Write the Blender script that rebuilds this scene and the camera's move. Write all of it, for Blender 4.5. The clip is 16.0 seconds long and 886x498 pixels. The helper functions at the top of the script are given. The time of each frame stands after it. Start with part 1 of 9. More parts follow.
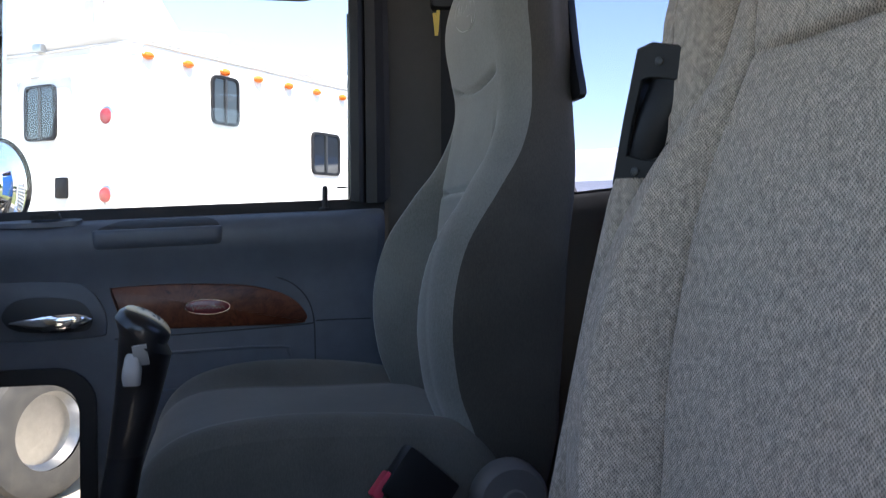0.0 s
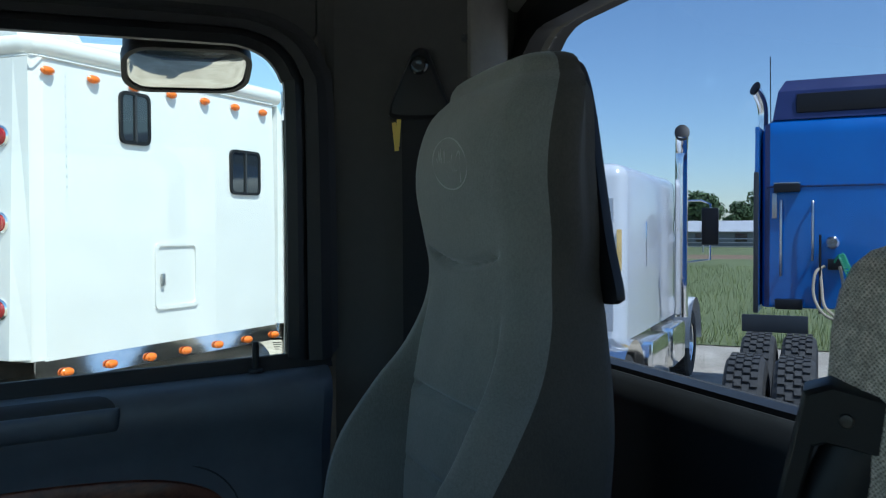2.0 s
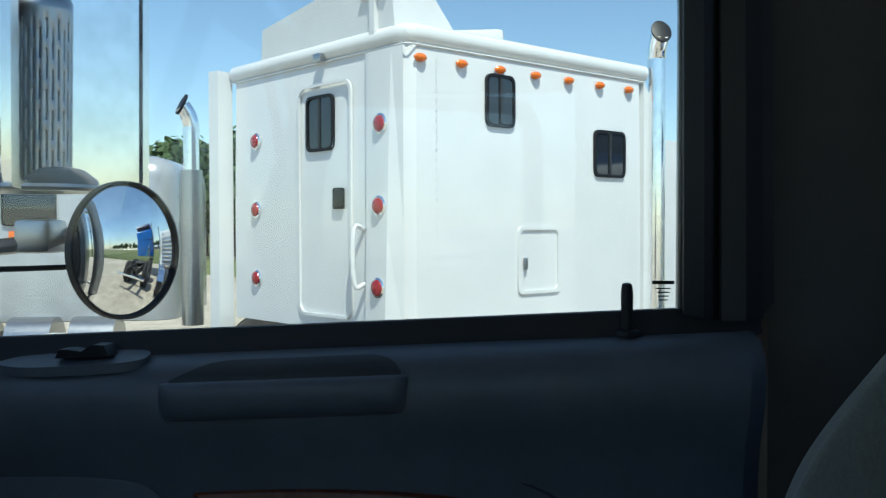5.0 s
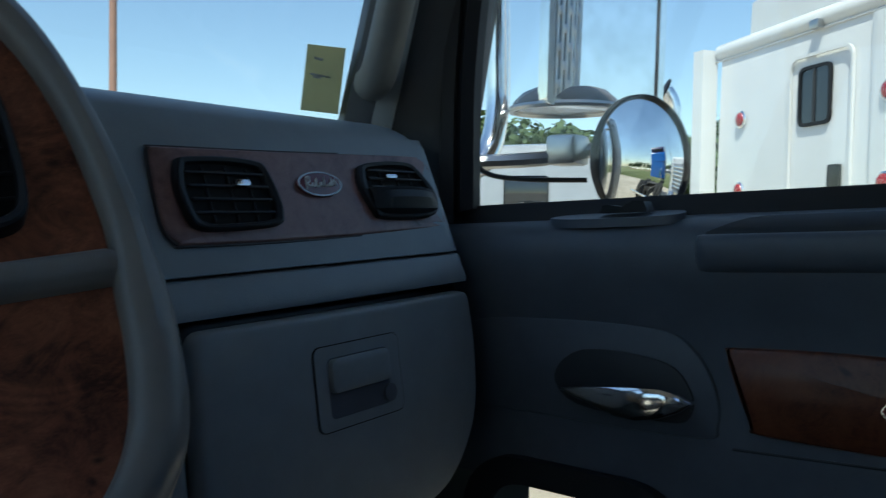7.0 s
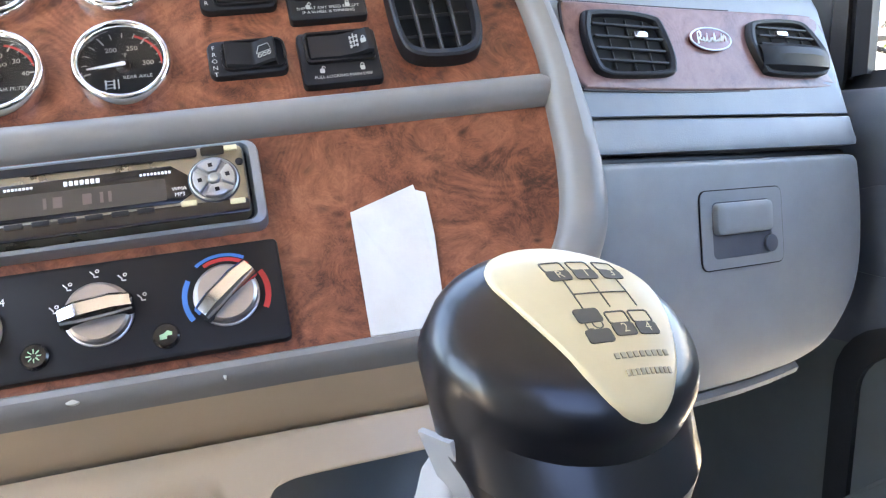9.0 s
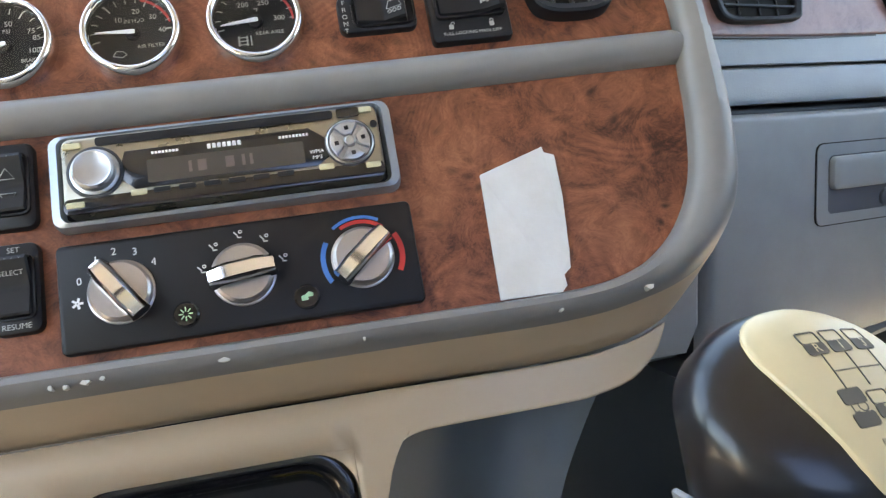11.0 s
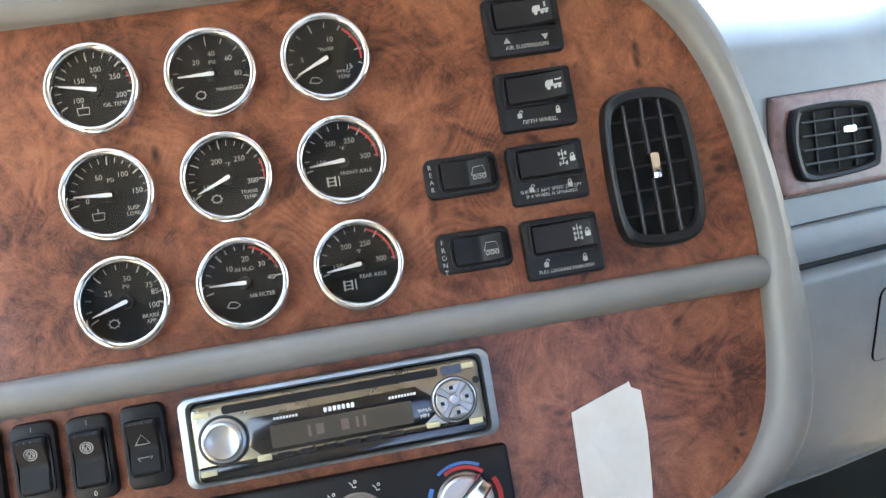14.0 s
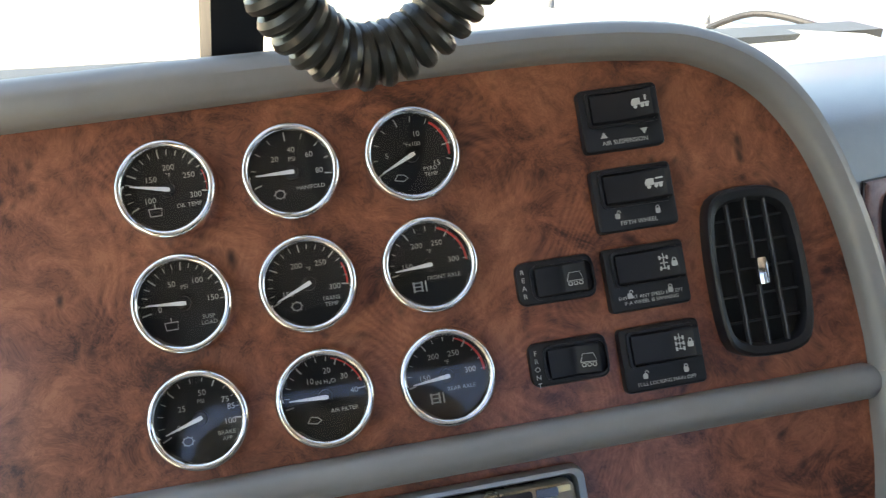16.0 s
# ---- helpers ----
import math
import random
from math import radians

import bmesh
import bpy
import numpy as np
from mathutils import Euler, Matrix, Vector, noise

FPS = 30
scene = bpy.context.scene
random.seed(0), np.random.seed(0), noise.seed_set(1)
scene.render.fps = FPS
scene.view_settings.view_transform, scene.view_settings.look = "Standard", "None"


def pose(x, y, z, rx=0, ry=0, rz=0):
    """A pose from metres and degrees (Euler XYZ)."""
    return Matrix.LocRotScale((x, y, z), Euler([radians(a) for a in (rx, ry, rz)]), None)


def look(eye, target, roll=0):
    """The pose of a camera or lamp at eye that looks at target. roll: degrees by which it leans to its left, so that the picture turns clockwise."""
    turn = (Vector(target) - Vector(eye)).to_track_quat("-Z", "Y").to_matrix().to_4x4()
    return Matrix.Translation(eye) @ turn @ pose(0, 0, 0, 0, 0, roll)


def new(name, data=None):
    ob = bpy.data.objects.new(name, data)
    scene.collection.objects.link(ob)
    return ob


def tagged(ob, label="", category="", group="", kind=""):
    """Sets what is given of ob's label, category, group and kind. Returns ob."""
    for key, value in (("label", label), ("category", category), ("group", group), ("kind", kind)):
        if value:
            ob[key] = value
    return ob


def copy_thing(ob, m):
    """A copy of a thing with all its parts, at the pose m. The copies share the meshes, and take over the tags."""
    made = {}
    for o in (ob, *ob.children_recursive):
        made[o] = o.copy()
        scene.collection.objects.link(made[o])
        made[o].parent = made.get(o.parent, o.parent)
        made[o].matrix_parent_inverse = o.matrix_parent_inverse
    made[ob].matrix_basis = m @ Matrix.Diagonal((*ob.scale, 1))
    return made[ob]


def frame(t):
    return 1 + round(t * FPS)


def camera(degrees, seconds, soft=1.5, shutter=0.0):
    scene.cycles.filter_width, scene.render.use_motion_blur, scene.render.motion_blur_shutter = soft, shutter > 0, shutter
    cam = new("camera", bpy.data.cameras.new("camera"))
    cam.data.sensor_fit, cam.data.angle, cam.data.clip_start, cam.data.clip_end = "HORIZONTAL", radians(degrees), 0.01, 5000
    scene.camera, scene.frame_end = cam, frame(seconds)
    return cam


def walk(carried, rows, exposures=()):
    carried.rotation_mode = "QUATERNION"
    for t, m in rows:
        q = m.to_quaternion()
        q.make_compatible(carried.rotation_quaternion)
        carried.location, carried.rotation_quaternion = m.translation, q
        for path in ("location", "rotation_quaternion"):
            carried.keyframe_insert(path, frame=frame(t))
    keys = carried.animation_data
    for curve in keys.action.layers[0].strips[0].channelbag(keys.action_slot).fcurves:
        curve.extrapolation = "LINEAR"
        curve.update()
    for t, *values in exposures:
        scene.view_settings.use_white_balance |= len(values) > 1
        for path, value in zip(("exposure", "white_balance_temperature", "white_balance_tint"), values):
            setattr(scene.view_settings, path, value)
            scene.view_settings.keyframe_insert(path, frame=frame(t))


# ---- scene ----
cam = camera(57.1, 16.0, soft=1.2, shutter=0.2)
PATH = [
    (0, (-0.547, 0.119, 0.9), (1.384, -0.402, 0.86), -0.1),
    (0.5, (-0.511, 0.11, 1.001), (1.404, -0.467, 0.961), -0.3),
    (1, (-0.44, 0.092, 1.075), (1.451, -0.556, 1.034), -0.3),
    (1.5, (-0.355, 0.085, 1.133), (1.521, -0.606, 1.091), -0.2),
    (2, (-0.25, 0.099, 1.134), (1.621, -0.607, 1.089), -0.2),
    (2.5, (-0.134, 0.09, 1.123), (1.747, -0.589, 1.075), -0.2),
    (3, (-0.015, 0.056, 1.125), (1.915, -0.465, 1.072), -0.4),
    (5.5, (0.231, 0.043, 0.986), (2.201, 0.381, 0.932), 0.2),
    (6, (0.232, 0.06, 0.953), (2.151, 0.621, 0.893), 0.5),
    (6.5, (0.221, 0.079, 0.945), (2.017, 0.956, 0.882), 0.5),
    (7, (0.189, 0.085, 0.914), (1.788, 1.284, 0.839), 0.9),
    (7.5, (0.163, 0.075, 0.893), (1.558, 1.504, 0.798), 1.3),
    (8, (0.128, 0.086, 0.866), (1.341, 1.672, 0.752), 1.6),
    (8.5, (0.114, 0.064, 0.85), (1.179, 1.746, 0.657), 1.6),
    (8.7, (0.117, 0.063, 0.854), (1.14, 1.764, 0.612), 1.4),
    (10.8, (0.087, 0.081, 0.883), (0.976, 1.817, 0.441), 1.8),
    (11, (0.08, 0.085, 0.892), (0.934, 1.816, 0.369), 2.0),
    (11.5, (0.069, 0.108, 0.957), (0.847, 1.768, 0.158), 2.1),
    (12, (0.051, 0.113, 0.985), (0.798, 1.733, 0.08), 2.2),
    (12.5, (0.03, 0.139, 1.01), (0.777, 1.765, 0.117), 2.0),
    (13, (0.036, 0.152, 1.039), (0.796, 1.779, 0.157), 2.0),
    (13.5, (0.046, 0.157, 1.069), (0.81, 1.782, 0.189), 2.0),
    (14, (0.052, 0.157, 1.112), (0.83, 1.779, 0.237), 2.2),
    (14.5, (0.054, 0.164, 1.15), (0.841, 1.784, 0.281), 2.2),
    (15, (0.05, 0.166, 1.161), (0.841, 1.79, 0.303), 2.1),
    (15.5, (0.045, 0.194, 1.152), (0.837, 1.812, 0.283), 2.3),
    (16, (0.027, 0.229, 1.154), (0.799, 1.848, 0.27), 2.6),
]
EXPOSURES = [
    (0.0, 1.75, 6700, 15), (0.5, 1.35, 6600, 13), (1.0, 0.87, 6250, 5), (1.5, 0.62, 5850, -6), (2.0, 0.47, 5850, -6), (3.2, 0.30, 5950, -6), (5.3, 0.25, 6100, -3), (6.6, 0.30, 6150, -3), (7.4, 0.75, 6450, 1),
    (7.7, 1.80, 6800, 7), (8.0, 3.25, 7300, 15), (8.5, 4.1, 7800, 15), (8.7, 4.28, 7850, 15), (9.6, 4.0, 8100, 13), (10.8, 3.78, 8750, 11), (11.0, 3.72, 8800, 11), (12.0, 4.04, 8650, 10), (12.5, 4.34, 8450, 9), (13.0, 4.34, 8450, 9), (13.5, 4.27, 8450, 9), (14.0, 3.8, 8650, 9), (14.5, 3.12, 8650, 9), (15.0, 2.7, 8550, 9), (15.5, 2.75, 8700, 9), (16.0, 2.85, 8650, 9)]
walk(cam, [(t, look(eye, target, roll)) for t, eye, target, roll in PATH], EXPOSURES)

# ---- world, sun ----
world = bpy.data.worlds.new("world")
scene.world = world
world.use_nodes = True
wn = world.node_tree.nodes
sky = wn.new("ShaderNodeTexSky")
sky.sky_type = "NISHITA"
sky.sun_disc = False
SUN = Vector((-0.46, -0.16, 0.87)).normalized()
sky.sun_elevation = math.asin(SUN.z)
sky.sun_rotation = math.atan2(SUN.x, SUN.y)
sky.air_density, sky.dust_density, sky.ozone_density = 1.0, 0.4, 2.0
world.node_tree.links.new(sky.outputs[0], wn["Background"].inputs[0])
wn["Background"].inputs[1].default_value = 0.14
sun = new("sun", bpy.data.lights.new("sun", "SUN"))
sun.data.energy, sun.data.angle, sun.data.color = 4.6, radians(0.55), (1.0, 0.95, 0.88)
sun.matrix_world = look((0, 0, 30), Vector((0, 0, 30)) - SUN)

# ---- materials ----


def material(name, color, rough=0.5, metal=0.0, color2=None, scale=20.0, bump=0.0, bump_scale=200.0,
             coat=0.0, stain=0.0, detail=6.0, spec=0.5, island=0.0):
    """A principled material with mottling at two scales, fine relief and wear in the gloss."""
    m = bpy.data.materials.new(name)
    m.use_nodes = True
    nt = m.node_tree
    b = nt.nodes["Principled BSDF"]
    b.inputs["Metallic"].default_value = metal
    b.inputs["Specular IOR Level"].default_value = spec
    b.inputs["Coat Weight"].default_value = coat
    b.inputs["Coat Roughness"].default_value = 0.08
    tc = nt.nodes.new("ShaderNodeTexCoord")
    n1 = nt.nodes.new("ShaderNodeTexNoise")
    n1.inputs["Scale"].default_value = scale
    n1.inputs["Detail"].default_value = detail
    n1.inputs["Roughness"].default_value = 0.6
    nt.links.new(tc.outputs["Object"], n1.inputs["Vector"])
    ramp = nt.nodes.new("ShaderNodeValToRGB")
    c2 = color2 or tuple(c * 0.86 for c in color)
    ramp.color_ramp.elements[0].position, ramp.color_ramp.elements[1].position = 0.36, 0.66
    ramp.color_ramp.elements[0].color = (*c2, 1)
    ramp.color_ramp.elements[1].color = (*color, 1)
    nt.links.new(n1.outputs["Fac"], ramp.inputs["Fac"])
    out = ramp.outputs["Color"]
    if stain:
        n3 = nt.nodes.new("ShaderNodeTexNoise")
        n3.inputs["Scale"].default_value = scale * 0.13
        n3.inputs["Detail"].default_value = 4
        nt.links.new(tc.outputs["Object"], n3.inputs["Vector"])
        mx = nt.nodes.new("ShaderNodeMix")
        mx.data_type = "RGBA"
        mx.blend_type = "MULTIPLY"
        r3 = nt.nodes.new("ShaderNodeMapRange")
        r3.inputs["From Min"].default_value, r3.inputs["From Max"].default_value = 0.35, 0.7
        r3.inputs["To Min"].default_value, r3.inputs["To Max"].default_value = stain, 0.0
        nt.links.new(n3.outputs["Fac"], r3.inputs["Value"])
        nt.links.new(r3.outputs["Result"], mx.inputs["Factor"])
        nt.links.new(out, mx.inputs["A"])
        mx.inputs["B"].default_value = (0.45, 0.42, 0.38, 1)
        out = mx.outputs["Result"]
    nt.links.new(out, b.inputs["Base Color"])
    rr = nt.nodes.new("ShaderNodeMapRange")
    rr.inputs["To Min"].default_value, rr.inputs["To Max"].default_value = max(0.02, rough * 0.85), min(1.0, rough * 1.15)
    nt.links.new(n1.outputs["Fac"], rr.inputs["Value"])
    nt.links.new(rr.outputs["Result"], b.inputs["Roughness"])
    if bump:
        n2 = nt.nodes.new("ShaderNodeTexNoise")
        n2.inputs["Scale"].default_value = bump_scale
        n2.inputs["Detail"].default_value = 3
        nt.links.new(tc.outputs["Object"], n2.inputs["Vector"])
        bp = nt.nodes.new("ShaderNodeBump")
        bp.inputs["Strength"].default_value = bump
        bp.inputs["Distance"].default_value = 0.3 / bump_scale
        nt.links.new(n2.outputs["Fac"], bp.inputs["Height"])
        nt.links.new(bp.outputs["Normal"], b.inputs["Normal"])
    return m


def wood_material(name, dark, mid, light, coat=0.16, scale=1.0):
    """Glossy burl veneer: fine mottled figure with swirls, clouds and clusters of dark eyes."""
    m = bpy.data.materials.new(name)
    m.use_nodes = True
    nt = m.node_tree
    b = nt.nodes["Principled BSDF"]
    b.inputs["Roughness"].default_value = 0.42
    b.inputs["Specular IOR Level"].default_value = 0.35
    b.inputs["Coat Weight"].default_value = coat
    b.inputs["Coat Roughness"].default_value = 0.12
    tc = nt.nodes.new("ShaderNodeTexCoord")

    def noise(sc, detail, rough=0.6, distort=0.0, vec=None):
        n = nt.nodes.new("ShaderNodeTexNoise")
        n.inputs["Scale"].default_value = sc * scale
        n.inputs["Detail"].default_value = detail
        n.inputs["Roughness"].default_value = rough
        n.inputs["Distortion"].default_value = distort
        nt.links.new(vec or tc.outputs["Object"], n.inputs["Vector"])
        return n

    def remap(out, a0, a1, b0, b1):
        r = nt.nodes.new("ShaderNodeMapRange")
        for k, v in (("From Min", a0), ("From Max", a1), ("To Min", b0), ("To Max", b1)):
            r.inputs[k].default_value = v
        nt.links.new(out, r.inputs["Value"])
        return r.outputs["Result"]

    def calc(op, p, q):
        n = nt.nodes.new("ShaderNodeMath")
        n.operation = op
        for i, v in enumerate((p, q)):
            if isinstance(v, float):
                n.inputs[i].default_value = v
            else:
                nt.links.new(v, n.inputs[i])
        return n.outputs[0]

    warp = noise(12, 2)
    vm = nt.nodes.new("ShaderNodeVectorMath")
    vm.operation = "MULTIPLY_ADD"
    vm.inputs[1].default_value = (0.07 / scale, 0.07 / scale, 0.07 / scale)
    nt.links.new(warp.outputs["Color"], vm.inputs[0])
    nt.links.new(tc.outputs["Object"], vm.inputs[2])
    fine = noise(54, 9, 0.62, 0.6, vm.outputs[0])
    cloud = noise(15, 3, 0.5, 0.4)
    fibre = noise(230, 4, 0.6, 2.5, vm.outputs[0])
    fac = calc("ADD", calc("MULTIPLY", fine.outputs["Fac"], 0.44), calc("MULTIPLY", cloud.outputs["Fac"], 0.34))
    fac = calc("ADD", fac, calc("MULTIPLY", fibre.outputs["Fac"], 0.22))
    # swirling growth lines, stronger in some places than in others
    swirl = noise(9, 1, 0.4, 0.8)
    line = calc("SINE", calc("MULTIPLY", swirl.outputs["Fac"], 190.0), 0.0)
    where = remap(noise(11, 2).outputs["Fac"], 0.42, 0.62, 0.0, 0.026)
    fac = calc("ADD", fac, calc("MULTIPLY", line, where))
    ramp = nt.nodes.new("ShaderNodeValToRGB")
    e = ramp.color_ramp.elements
    e[0].position, e[1].position = 0.385, 0.615
    e[0].color, e[1].color = (*dark, 1), (*light, 1)
    e.new(0.49).color = (*mid, 1)
    nt.links.new(fac, ramp.inputs["Fac"])
    vor = nt.nodes.new("ShaderNodeTexVoronoi")
    vor.inputs["Scale"].default_value = 85 * scale
    nt.links.new(vm.outputs[0], vor.inputs["Vector"])
    eyes = remap(vor.outputs["Distance"], 0.10, 0.38, 0.9, 0.0)
    patch = remap(noise(20, 2).outputs["Fac"], 0.51, 0.62, 0.0, 1.0)
    eye = nt.nodes.new("ShaderNodeMix")
    eye.data_type = "RGBA"
    nt.links.new(calc("MULTIPLY", eyes, patch), eye.inputs["Factor"])
    nt.links.new(ramp.outputs["Color"], eye.inputs["A"])
    eye.inputs["B"].default_value = (dark[0] * 0.55, dark[1] * 0.5, dark[2] * 0.45, 1)
    nt.links.new(eye.outputs["Result"], b.inputs["Base Color"])
    return m


def cloth_material(name, c1, c2, weave=1300.0, bump=0.5, fleck=0.5, sheen=0.2):
    """Woven seat cloth: crossed threads with light and dark flecks."""
    m = bpy.data.materials.new(name)
    m.use_nodes = True
    nt = m.node_tree
    b = nt.nodes["Principled BSDF"]
    b.inputs["Roughness"].default_value = 0.92
    b.inputs["Specular IOR Level"].default_value = 0.15
    b.inputs["Sheen Weight"].default_value = sheen
    tc = nt.nodes.new("ShaderNodeTexCoord")
    heights = []
    for axis, rot in ((0, 0.0), (1, 0.5)):
        mp = nt.nodes.new("ShaderNodeMapping")
        mp.inputs["Scale"].default_value = (1.0, 1.0, 0.35) if axis == 0 else (0.35, 1.0, 1.0)
        nt.links.new(tc.outputs["Object"], mp.inputs["Vector"])
        nz = nt.nodes.new("ShaderNodeTexNoise")
        nz.inputs["Scale"].default_value = weave * (0.5 + rot * 0.4)
        nz.inputs["Detail"].default_value = 2
        nt.links.new(mp.outputs["Vector"], nz.inputs["Vector"])
        heights.append(nz.outputs["Fac"])
    mx = nt.nodes.new("ShaderNodeMix")
    mx.inputs["Factor"].default_value = 0.5
    nt.links.new(heights[0], mx.inputs["A"])
    nt.links.new(heights[1], mx.inputs["B"])
    big = nt.nodes.new("ShaderNodeTexNoise")
    big.inputs["Scale"].default_value = 7
    big.inputs["Detail"].default_value = 5
    nt.links.new(tc.outputs["Object"], big.inputs["Vector"])
    add = nt.nodes.new("ShaderNodeMix")
    add.inputs["Factor"].default_value = 1 - fleck
    nt.links.new(mx.outputs["Result"], add.inputs["A"])
    nt.links.new(big.outputs["Fac"], add.inputs["B"])
    ramp = nt.nodes.new("ShaderNodeValToRGB")
    e = ramp.color_ramp.elements
    e[0].position, e[1].position = 0.385, 0.615
    e[0].color, e[1].color = (*c2, 1), (*c1, 1)
    nt.links.new(add.outputs["Result"], ramp.inputs["Fac"])
    nt.links.new(ramp.outputs["Color"], b.inputs["Base Color"])
    bp = nt.nodes.new("ShaderNodeBump")
    bp.inputs["Strength"].default_value = bump
    bp.inputs["Distance"].default_value = 0.0008
    nt.links.new(mx.outputs["Result"], bp.inputs["Height"])
    nt.links.new(bp.outputs["Normal"], b.inputs["Normal"])
    return m


def tweed_material(name, c1, c2, pitch=0.0027):
    """Coarse tweed: a basket weave of round stitches, heathered light and dark along the weft."""
    m = bpy.data.materials.new(name)
    m.use_nodes = True
    nt = m.node_tree
    b = nt.nodes["Principled BSDF"]
    b.inputs["Roughness"].default_value = 0.95
    b.inputs["Specular IOR Level"].default_value = 0.1
    b.inputs["Sheen Weight"].default_value = 0.15
    tc = nt.nodes.new("ShaderNodeTexCoord")
    wob = nt.nodes.new("ShaderNodeTexNoise")
    wob.inputs["Scale"].default_value = 150
    wob.inputs["Detail"].default_value = 4
    nt.links.new(tc.outputs["Object"], wob.inputs["Vector"])
    shift = nt.nodes.new("ShaderNodeVectorMath")
    shift.operation = "MULTIPLY_ADD"
    shift.inputs[1].default_value = (0.0030, 0.0030, 0.0030)
    nt.links.new(wob.outputs["Color"], shift.inputs[0])
    nt.links.new(tc.outputs["Object"], shift.inputs[2])
    sep = nt.nodes.new("ShaderNodeSeparateXYZ")
    nt.links.new(shift.outputs[0], sep.inputs[0])

    def calc(op, p, q=0.0):
        n = nt.nodes.new("ShaderNodeMath")
        n.operation = op
        for i, v in enumerate((p, q)):
            if isinstance(v, float):
                n.inputs[i].default_value = v
            else:
                nt.links.new(v, n.inputs[i])
        return n.outputs[0]

    turn = 2 * math.pi / pitch
    u = calc("SINE", calc("MULTIPLY", calc("ADD", sep.outputs[0], calc("MULTIPLY", sep.outputs[1], 0.8)), turn))
    v = calc("SINE", calc("MULTIPLY", sep.outputs[2], turn * 1.0))
    weave = calc("ADD", calc("MULTIPLY", calc("MULTIPLY", u, v), 0.5), 0.5)
    streak = nt.nodes.new("ShaderNodeMapping")
    streak.inputs["Scale"].default_value = (1.0, 1.0, 0.8)
    nt.links.new(tc.outputs["Object"], streak.inputs["Vector"])
    nz = nt.nodes.new("ShaderNodeTexNoise")
    nz.inputs["Scale"].default_value = 240
    nz.inputs["Detail"].default_value = 7
    nz.inputs["Roughness"].default_value = 0.72
    nt.links.new(streak.outputs["Vector"], nz.inputs["Vector"])
    ramp = nt.nodes.new("ShaderNodeValToRGB")
    e = ramp.color_ramp.elements
    e[0].position, e[1].position = 0.36, 0.62
    e[0].color, e[1].color = (*[c * 0.62 + d * 0.38 for c, d in zip(c2, c1)], 1), (*c1, 1)
    nt.links.new(nz.outputs["Fac"], ramp.inputs["Fac"])
    dark = nt.nodes.new("ShaderNodeMix")
    dark.data_type = "RGBA"
    gap = nt.nodes.new("ShaderNodeMapRange")
    gap.inputs["From Min"].default_value, gap.inputs["From Max"].default_value = 0.08, 0.60
    nt.links.new(weave, gap.inputs["Value"])
    nt.links.new(gap.outputs["Result"], dark.inputs["Factor"])
    dark.inputs["A"].default_value = (*c2, 1)
    nt.links.new(ramp.outputs["Color"], dark.inputs["B"])
    nt.links.new(dark.outputs["Result"], b.inputs["Base Color"])
    bp = nt.nodes.new("ShaderNodeBump")
    bp.inputs["Strength"].default_value = 0.7
    bp.inputs["Distance"].default_value = 0.0006
    nt.links.new(weave, bp.inputs["Height"])
    nt.links.new(bp.outputs["Normal"], b.inputs["Normal"])
    return m


def glass_material(name, tint=(1, 1, 1), gloss=0.06):
    """Thin pane: clear with a little mirror gloss."""
    m = bpy.data.materials.new(name)
    m.use_nodes = True
    nt = m.node_tree
    out = nt.nodes["Material Output"]
    nt.nodes.remove(nt.nodes["Principled BSDF"])
    tr = nt.nodes.new("ShaderNodeBsdfTransparent")
    tr.inputs["Color"].default_value = (*tint, 1)
    gl = nt.nodes.new("ShaderNodeBsdfGlossy")
    gl.inputs["Roughness"].default_value = 0.02
    mix = nt.nodes.new("ShaderNodeMixShader")
    mix.inputs[0].default_value = gloss
    nt.links.new(tr.outputs[0], mix.inputs[1])
    nt.links.new(gl.outputs[0], mix.inputs[2])
    nt.links.new(mix.outputs[0], out.inputs["Surface"])
    return m


GREY = material("grey_vinyl", (0.29, 0.318, 0.33), 0.48, color2=(0.26, 0.288, 0.30), scale=30, bump=0.25, bump_scale=900)
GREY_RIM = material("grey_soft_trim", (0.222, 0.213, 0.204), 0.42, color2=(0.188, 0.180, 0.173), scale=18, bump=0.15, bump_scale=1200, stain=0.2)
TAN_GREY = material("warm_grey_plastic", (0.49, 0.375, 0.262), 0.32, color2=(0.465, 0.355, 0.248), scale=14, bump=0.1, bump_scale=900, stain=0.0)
DOOR_GREY = material("dark_blue_grey_vinyl", (0.10, 0.115, 0.138), 0.46, color2=(0.083, 0.096, 0.116), scale=22, bump=0.3, bump_scale=800)
DARK = material("dark_plastic", (0.03, 0.033, 0.038), 0.5, scale=30, bump=0.2, bump_scale=700)
BLACK = material("black_plastic", (0.010, 0.010, 0.012), 0.45, scale=40, bump=0.08, bump_scale=900, spec=0.3)
BLACK_GLOSS = material("glossy_black_plastic", (0.008, 0.008, 0.01), 0.16, scale=40, coat=0.4)
VENT_GREY = material("charcoal_plastic", (0.020, 0.022, 0.025), 0.5, scale=30)
DASH_SKIN = material("grained_dash_vinyl", (0.27, 0.30, 0.315), 0.36, color2=(0.245, 0.272, 0.288), scale=30, bump=0.35, bump_scale=700)
RUBBER = material("black_rubber", (0.018, 0.018, 0.02), 0.62, scale=60, bump=0.2, bump_scale=400)
LINER = material("headliner_cloth", (0.52, 0.51, 0.49), 0.95, scale=60, bump=0.4, bump_scale=1500)
PILLAR_CLOTH = material("dark_trim_cloth", (0.06, 0.058, 0.055), 0.9, scale=60, bump=0.3, bump_scale=1200)
